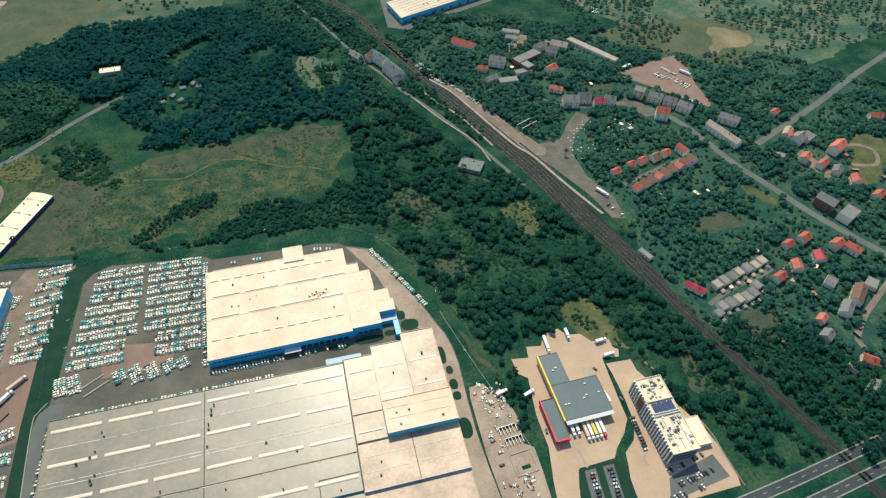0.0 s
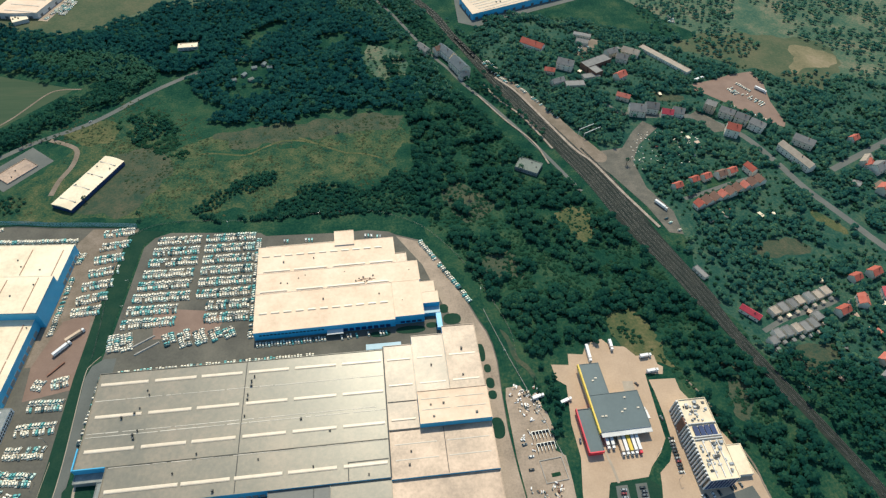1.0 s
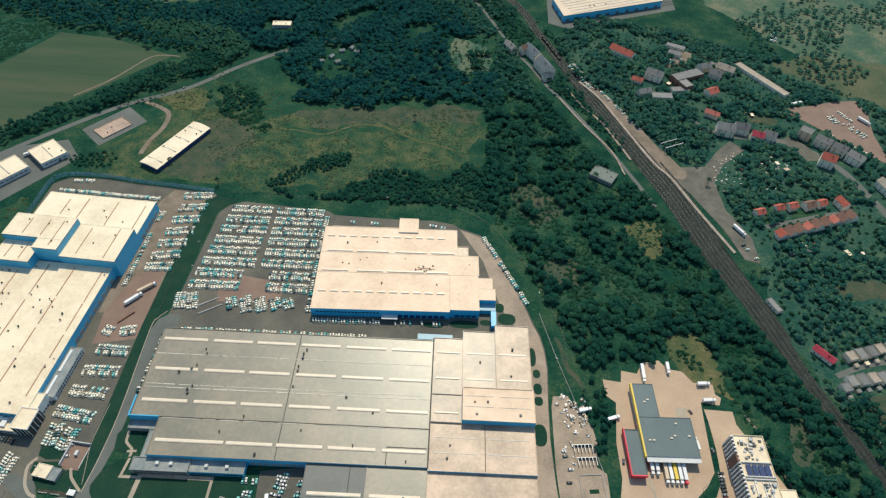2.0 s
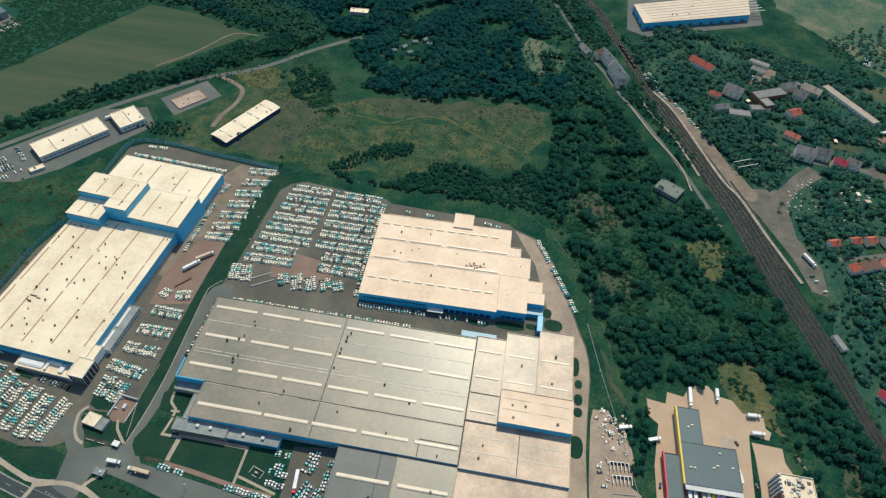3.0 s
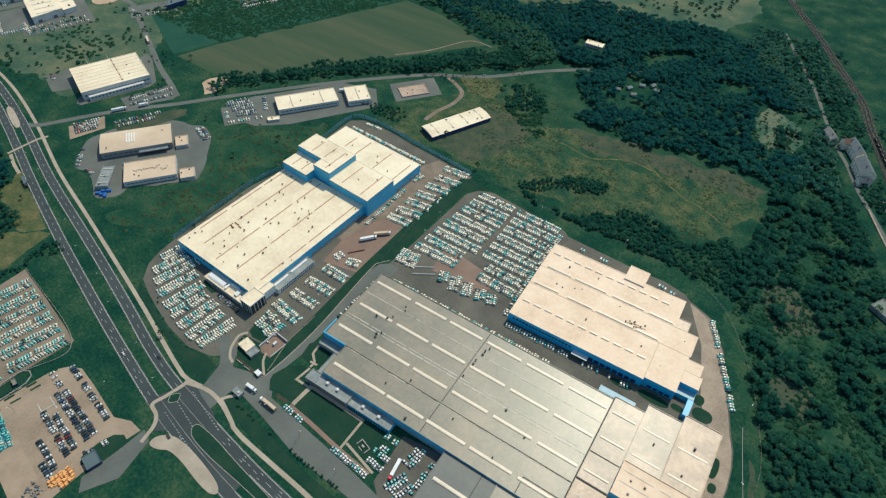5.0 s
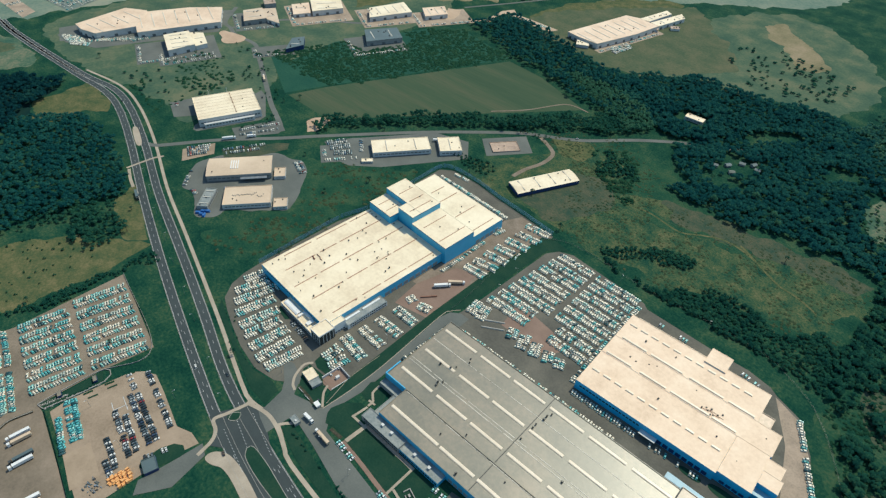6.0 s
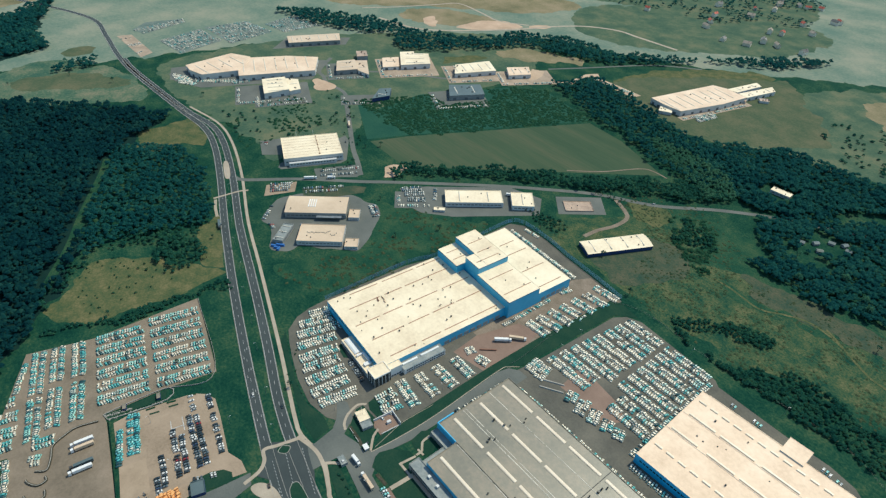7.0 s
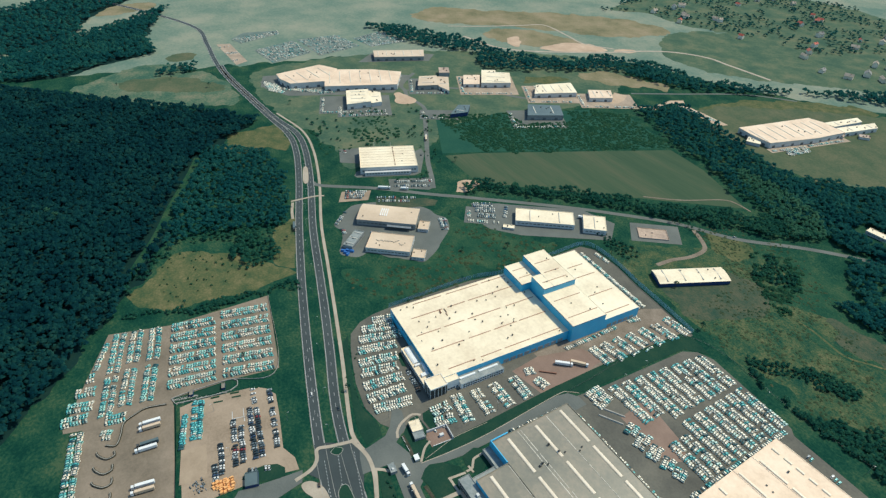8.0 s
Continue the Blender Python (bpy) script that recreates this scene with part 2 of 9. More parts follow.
# Darkening towards the view's edge is put into this leaf colour.
FOREST = material("vignette_dark_forest_foliage", [(0.003, 0.022, 0.031), (0.006, 0.035, 0.045), (0.011, 0.055, 0.057), (0.027, 0.084, 0.068)], 55, 6.0, 0.9, island=0.45, contrast=1.25, weight=0.8, gloss=0.03, leaf=0.45)
# Town foliage, paled and blued in its colour to show haze.
HAZED_TOWN_LEAF = material("haze_paled_town_foliage", [(0.010, 0.058, 0.064), (0.026, 0.104, 0.092), (0.062, 0.158, 0.108), (0.150, 0.250, 0.125)], 28, 5.0, 0.9, island=0.5, contrast=1.25, weight=0.8, gloss=0.04, leaf=0.45)
PLAZA = material("dusty_dark_asphalt", [(0.082, 0.080, 0.067), (0.122, 0.113, 0.092), (0.178, 0.155, 0.124)], 14, 1.5, 0.9, contrast=1.2, weight=0.6, gloss=0.2)
PALE_LEAF = material("young_tree_foliage", [(0.026, 0.098, 0.070), (0.048, 0.138, 0.088), (0.090, 0.188, 0.108)], 30, 3.0, 0.9, island=0.4, gloss=0.05, leaf=0.45)
SCRUB = material("scrub_foliage", [(0.014, 0.066, 0.043), (0.027, 0.090, 0.052), (0.058, 0.124, 0.065)], 16, 3.0, 0.9, island=0.3, contrast=1.3, weight=0.7, gloss=0.04, leaf=0.5)
TUSSOCK = material("dry_tussocks", [(0.030, 0.076, 0.046), (0.064, 0.096, 0.052), (0.110, 0.120, 0.064)], 20, 3.0, 0.95, island=0.3, contrast=1.3, gloss=0.04, leaf=0.4)
TYRE = material("black_rubber", [(0.012, 0.012, 0.012), (0.025, 0.025, 0.025)], 2, 0.3, 0.9)
WHITE_PAINT = material("white_lorry_paint", [(0.640, 0.620, 0.590), (0.780, 0.760, 0.730)], 5, 0.5, 0.4)
ORANGE = material("orange_tarpaulin", [(0.620, 0.270, 0.080), (0.780, 0.420, 0.160)], 4, 0.6, 0.7)
GLASS = bpy.data.materials.new("dark_window_glass")
GLASS.use_nodes = True
GLASS.node_tree.nodes["Principled BSDF"].inputs["Base Color"].default_value = (0.016, 0.030, 0.036, 1)
GLASS.node_tree.nodes["Principled BSDF"].inputs["Roughness"].default_value = 0.12
PANE = material("grey_window_panes", [(0.080, 0.095, 0.100), (0.150, 0.165, 0.170)], 5, 0.6, 0.25)
STOCK_PAINT = paint_set("stock_car_paint", [(60, (0.86, 0.76, 0.60)), (13, (0.56, 0.70, 0.60)), (12, (0.14, 0.42, 0.39)), (6, (0.50, 0.46, 0.39)), (4, (0.48, 0.40, 0.30)), (5, (0.04, 0.06, 0.06))], True)
WRAP_PAINT = paint_set("teal_wrap_paint", [(52, (0.10, 0.38, 0.38)), (26, (0.26, 0.56, 0.52)), (14, (0.60, 0.56, 0.47)), (8, (0.03, 0.06, 0.06))], True)
WORK_PAINT = paint_set("mixed_parked_car_paint", [(40, (0.66, 0.62, 0.54)), (24, (0.03, 0.04, 0.045)), (16, (0.20, 0.22, 0.22)), (12, (0.40, 0.40, 0.37)), (4, (0.30, 0.04, 0.03)), (4, (0.05, 0.12, 0.24))], True)
TEAL_PAINT = paint_set("teal_wrapped_car_paint", [(34, (0.70, 0.60, 0.46)), (24, (0.30, 0.54, 0.46)), (22, (0.10, 0.36, 0.34)), (14, (0.40, 0.41, 0.34)), (6, (0.03, 0.06, 0.06))], True)
CAR_GLASS = material("tinted_teal_car_glass", [(0.008, 0.045, 0.055), (0.020, 0.095, 0.105)], 5, 0.8, 0.25)
CAR_PAINT = paint_set("parked_car_paint", [(26, (0.62, 0.60, 0.56)), (36, (0.020, 0.026, 0.030)), (16, (0.10, 0.12, 0.13)), (12, (0.30, 0.32, 0.32)), (4, (0.03, 0.05, 0.10)), (2, (0.22, 0.02, 0.025)), (4, (0.07, 0.045, 0.03))], False)
BLUE_COVER = material("bright_blue_tarpaulin", [(0.020, 0.090, 0.300), (0.050, 0.160, 0.420)], 3, 0.6, 0.5)
NEW_PAINT = paint_set("new_car_paint", [(50, (0.70, 0.68, 0.65)), (22, (0.24, 0.56, 0.52)), (16, (0.11, 0.38, 0.38)), (12, (0.30, 0.32, 0.33))], False)


# ---- helpers of this scene ----
def solid(name, verts, faces, mats, slots=None, smooth=False):
    me = bpy.data.meshes.new(name)
    me.from_pydata([tuple(v) for v in verts], [], faces)
    for m in mats if isinstance(mats, (list, tuple)) else [mats]:
        me.materials.append(m)
    if slots is not None:
        me.polygons.foreach_set("material_index", slots)
    if smooth:
        me.polygons.foreach_set("use_smooth", [True] * len(me.polygons))
    me.update()
    return me


def part(name, me, parent, label=""):
    ob = new(name, me)
    ob.parent = parent
    return tagged(ob, label) if label else ob


def root(name, m, label, category, group="", kind=""):
    ob = new(name)
    ob.matrix_world = m
    ob.empty_display_size = 0.5
    return tagged(ob, label, category, group, kind)


BOX_FACES = [(0, 3, 2, 1), (4, 5, 6, 7), (0, 1, 5, 4), (1, 2, 6, 5), (2, 3, 7, 6), (3, 0, 4, 7)]


def box_data(x0, x1, y0, y1, z0, z1, top=0.0):
    t = top
    return [(x0, y0, z0), (x1, y0, z0), (x1, y1, z0), (x0, y1, z0), (x0 + t, y0 + t, z1), (x1 - t, y0 + t, z1), (x1 - t, y1 - t, z1), (x0 + t, y1 - t, z1)]


def boxes(name, items, mats, slots=None):
    """One mesh of several boxes (x0, x1, y0, y1, z0, z1[, top inset])."""
    verts, faces, index = [], [], []
    for k, b in enumerate(items):
        base = len(verts)
        verts += box_data(*b)
        faces += [tuple(base + i for i in f) for f in BOX_FACES]
        index += [slots[k] if slots else 0] * 6
    return solid(name, verts, faces, mats, index if slots else None)


def smooth_line(points, step=6.0):
    """A curve through the points, about a point every step metres."""
    p = [Vector((*q[:2], 0)) for q in points]
    p = [p[0] * 2 - p[1]] + p + [p[-1] * 2 - p[-2]]
    out = []
    for a, b, c, d in zip(p, p[1:], p[2:], p[3:]):
        n = max(1, int((c - b).length / step))
        for k in range(n):
            t = k / n
            out.append(0.5 * (2 * b + (c - a) * t + (2 * a - 5 * b + 4 * c - d) * t * t + (3 * b - a - 3 * c + d) * t ** 3))
    return out + [p[-2]]


def offset_line(line, off):
    out = []
    for k, q in enumerate(line):
        d = line[min(k + 1, len(line) - 1)] - line[max(k - 1, 0)]
        n = Vector((-d.y, d.x, 0)).normalized()
        out.append(q + n * off)
    return out


def ribbon_mesh(name, line, width, z, mat, thick=0.0):
    a, b = offset_line(line, width / 2), offset_line(line, -width / 2)
    n = len(line)
    verts = [(q.x, q.y, z) for q in a] + [(q.x, q.y, z) for q in b]
    faces = [(k, n + k, n + k + 1, k + 1) for k in range(n - 1)]
    if thick:
        verts += [(q.x, q.y, z - thick) for q in a] + [(q.x, q.y, z - thick) for q in b]
        faces += [(k, k + 1, 2 * n + k + 1, 2 * n + k) for k in range(n - 1)] + [(n + k + 1, n + k, 3 * n + k, 3 * n + k + 1) for k in range(n - 1)]
        faces += [(0, 2 * n, 3 * n, n), (n - 1, 2 * n - 1, 4 * n - 1, 3 * n - 1)]
    return solid(name, verts, faces, mat)


def ribbon(name, points, width, z, mat, label, category, thick=0.0, step=6.0):
    return tagged(new(name, ribbon_mesh(name, smooth_line(points, step), width, z, mat, thick)), label, category, kind="structure")


def sheet(name, points, z, mat, label, category, ragged=0.0, thick=0.0, rounded=False):
    """A flat patch of ground; ragged: metres by which a natural edge wanders; thick: a raised edge."""
    if ragged or rounded:
        loop = [Vector((*q, 0)) for q in points]
        for _ in range(3):
            loop = [q for a, b in zip(loop, loop[1:] + loop[:1]) for q in (a.lerp(b, 0.25), a.lerp(b, 0.75))]
        loop = [a.lerp(b, k / max(1, int((b - a).length / 2.5))) for a, b in zip(loop, loop[1:] + loop[:1]) for k in range(max(1, int((b - a).length / 2.5)))]
        loop = [q + Vector((0.12 * noise.noise(q / 4.0) + 0.6 * noise.noise(q / 11.0) + 1.5 * noise.noise(q / 34.0), 0.12 * noise.noise(q / 4.0 + Vector((9, 3, 0))) + 0.6 * noise.noise(q / 11.0 + Vector((31, 7, 0))) + 1.5 * noise.noise(q / 34.0 + Vector((5, 77, 0))), 0)) * ragged for q in loop]
        points = [(q.x, q.y) for q in loop]
    bm = bmesh.new()
    ring = [bm.verts.new((x, y, z)) for x, y in points]
    face = bm.faces.new(ring)
    if face.normal.z < 0:
        face.normal_update()
    bmesh.ops.recalc_face_normals(bm, faces=bm.faces)
    bm.faces.ensure_lookup_table()
    bm.normal_update()
    if bm.faces[0].normal.z < 0:
        bmesh.ops.reverse_faces(bm, faces=bm.faces)
    if thick:
        made = bmesh.ops.extrude_face_region(bm, geom=list(bm.faces))
        bmesh.ops.translate(bm, verts=[v for v in made["geom"] if isinstance(v, bmesh.types.BMVert)], vec=(0, 0, thick))
    bmesh.ops.triangulate(bm, faces=bm.faces)
    bm.normal_update()
    for f in bm.faces:
        if not thick and f.normal.z < 0:
            f.normal_flip()
    me = bpy.data.meshes.new(name)
    bm.to_mesh(me)
    bm.free()
    me.materials.append(mat)
    return tagged(new(name, me), label, category, kind="structure")


def inside(x, y, poly):
    hit = np.zeros(x.shape, bool)
    for (x0, y0), (x1, y1) in zip(poly, list(poly[1:]) + [poly[0]]):
        cross = (y0 > y) != (y1 > y)
        edge = (x1 - x0) * (y - y0) / ((y1 - y0) or 1e-9) + x0
        hit ^= cross & (x < edge)
    return hit


def scatter(poly, spacing, seed, without=(), thin=0.0, clumped=0.0, ragged=True):
    """Jittered points in a polygon; thin: the share left out; clumped: metres of the open patches' size; ragged: edges wander."""
    rng = np.random.default_rng(seed)
    xs, ys = [p[0] for p in poly], [p[1] for p in poly]
    gx, gy = np.meshgrid(np.arange(min(xs), max(xs), spacing), np.arange(min(ys), max(ys), spacing))
    x, y = gx.ravel() + rng.uniform(-0.5, 0.5, gx.size) * spacing, gy.ravel() + rng.uniform(-0.5, 0.5, gx.size) * spacing
    wander = np.array([(noise.noise(Vector((a / 19.0, b / 19.0, 1.3))), noise.noise(Vector((a / 19.0, b / 19.0, 8.1)))) for a, b in zip(x, y)]) * min(11.0, 2.6 * spacing)
    tx, ty = (x + wander[:, 0], y + wander[:, 1]) if ragged else (x, y)
    keep = inside(tx, ty, poly) & (rng.random(x.size) >= thin)
    for hole in without:
        keep &= ~(inside(tx, ty, hole) if len(hole) > 4 else inside(x, y, hole))
    x, y = x[keep], y[keep]
    if clumped:
        dense = np.array([noise.noise(Vector((a / clumped, b / clumped, seed))) for a, b in zip(x, y)])
        keep = dense + rng.uniform(-0.15, 0.15, x.size) > -0.12
        x, y = x[keep], y[keep]
    return x, y


def quick_mesh(name, verts, tris, mats, slots=None, smooth=False, normals=None):
    me = bpy.data.meshes.new(name)
    me.vertices.add(len(verts))
    me.vertices.foreach_set("co", np.ascontiguousarray(verts, np.float32).ravel())
    me.loops.add(tris.size)
    me.loops.foreach_set("vertex_index", np.ascontiguousarray(tris, np.int32).ravel())
    me.polygons.add(len(tris))
    me.polygons.foreach_set("loop_start", np.arange(0, tris.size, 3, dtype=np.int32))
    for m in mats:
        me.materials.append(m)
    if slots is not None:
        me.polygons.foreach_set("material_index", np.ascontiguousarray(slots, np.int32))
    if smooth:
        me.polygons.foreach_set("use_smooth", np.ones(len(tris), bool))
    me.update(calc_edges=True)
    if normals is not None:
        me.normals_split_custom_set_from_vertices(normals)
    return me


TENT = np.array([(1, 0, -0.35), (0, 1, -0.35), (-1, 0, -0.35), (0, -1, -0.35), (0, 0, 0.9)], float)
TENT_TRIS = np.array([(0, 1, 4), (1, 2, 4), (2, 3, 4), (3, 0, 4)])


def foliage(x, y, radius, height, seed, clumps=10, low=0.35):
    """Crowns of many ragged leaf clumps, uneven in outline, over the points; returns vertices, triangles and soft crown normals."""
    rng = np.random.default_rng(seed)
    n, clumps = len(x), int(clumps * 1.9)
    patch = np.clip(np.array([noise.noise(Vector((a / 26.0, b / 26.0, 3.7))) for a, b in zip(x, y)]) * 0.9 + 0.5, 0.0, 1.0)
    share = np.clip(0.55 * patch + 0.6 * rng.random(n) ** 1.3 - 0.08, 0.0, 1.0)
    r = radius[0] + (radius[1] - radius[0]) * share
    h = height[0] + (height[1] - height[0]) * np.clip(share + rng.uniform(-0.2, 0.2, n), 0.0, 1.0)
    way = rng.normal(size=(n, clumps, 3))
    way /= np.linalg.norm(way, axis=2, keepdims=True)
    way[:, :, 2] = np.abs(way[:, :, 2]) * 1.1 - 0.25
    reach = rng.uniform(0.35, 0.95, (n, clumps, 1))
    tall = (h * (1 - low) * 0.5)[:, None]
    cx = x[:, None] + way[:, :, 0] * reach[:, :, 0] * r[:, None]
    cy = y[:, None] + way[:, :, 1] * reach[:, :, 0] * r[:, None]
    cz = (h * low)[:, None] + tall + way[:, :, 2] * reach[:, :, 0] * tall
    size = r[:, None] * rng.uniform(0.30, 0.62, (n, clumps)) * (11.0 / clumps) ** 0.4
    shape = TENT[None, None] * rng.uniform(0.65, 1.25, (n, clumps, 5, 1)) + rng.normal(0, 0.16, (n, clumps, 5, 3))
    spin = rng.uniform(0, 6.283, (n, clumps, 1))
    sx = shape[..., 0] * np.cos(spin) - shape[..., 1] * np.sin(spin)
    sy = shape[..., 0] * np.sin(spin) + shape[..., 1] * np.cos(spin)
    verts = np.stack([cx[..., None] + sx * size[..., None], cy[..., None] + sy * size[..., None], cz[..., None] + shape[..., 2] * size[..., None] * 0.85], -1).reshape(-1, 3)
    verts[:, 2] = np.maximum(verts[:, 2], 0.02)
    tris = (np.arange(n * clumps)[:, None, None] * 5 + TENT_TRIS[None]).reshape(-1, 3)
    middle = np.repeat(np.stack([x, y, h * low + 0.4 * tall[:, 0]], -1), clumps * 5, 0)
    centre = np.repeat(verts.reshape(-1, 5, 3).mean(1), 5, 0)
    normals = (verts - middle) / np.maximum(np.linalg.norm(verts - middle, axis=1, keepdims=True), 0.1) + 0.55 * (verts - centre) / np.maximum(np.linalg.norm(verts - centre, axis=1, keepdims=True), 0.1) + np.array([0.0, 0.0, 0.45])
    normals[:, 2] += 0.3 + 1.6 * np.clip(1.6 - np.repeat(h, clumps * 5), 0.0, 1.2)
    normals /= np.maximum(np.linalg.norm(normals, axis=1, keepdims=True), 1e-3)
    return verts, tris, normals


def wood(name, poly, spacing, radius, height, seed, mat, label, without=(), thin=0.0, clumped=0.0, clumps=9, low=0.3, category="trees"):
    x, y = scatter(poly, spacing, seed, without, thin, clumped, min(p[1] for p in poly) > 118 or min(p[0] for p in poly) < -420)
    if not len(x):
        return None
    verts, tris, normals = foliage(x, y, radius, height, seed + 50, clumps, low)
    return tagged(new(name, quick_mesh(name, verts, tris, [mat], None, True, normals)), label, category, kind="stuff")

# ---- the ground, fields, roads and yards ----
bm = bmesh.new()
bmesh.ops.create_grid(bm, x_segments=40, y_segments=40, size=4200)
me = bpy.data.meshes.new("ground")
bm.to_mesh(me)
bm.free()
me.materials.append(GRASS)
tagged(new("ground", me), "rough green grassland reaching to the distance", "ground", kind="structure")

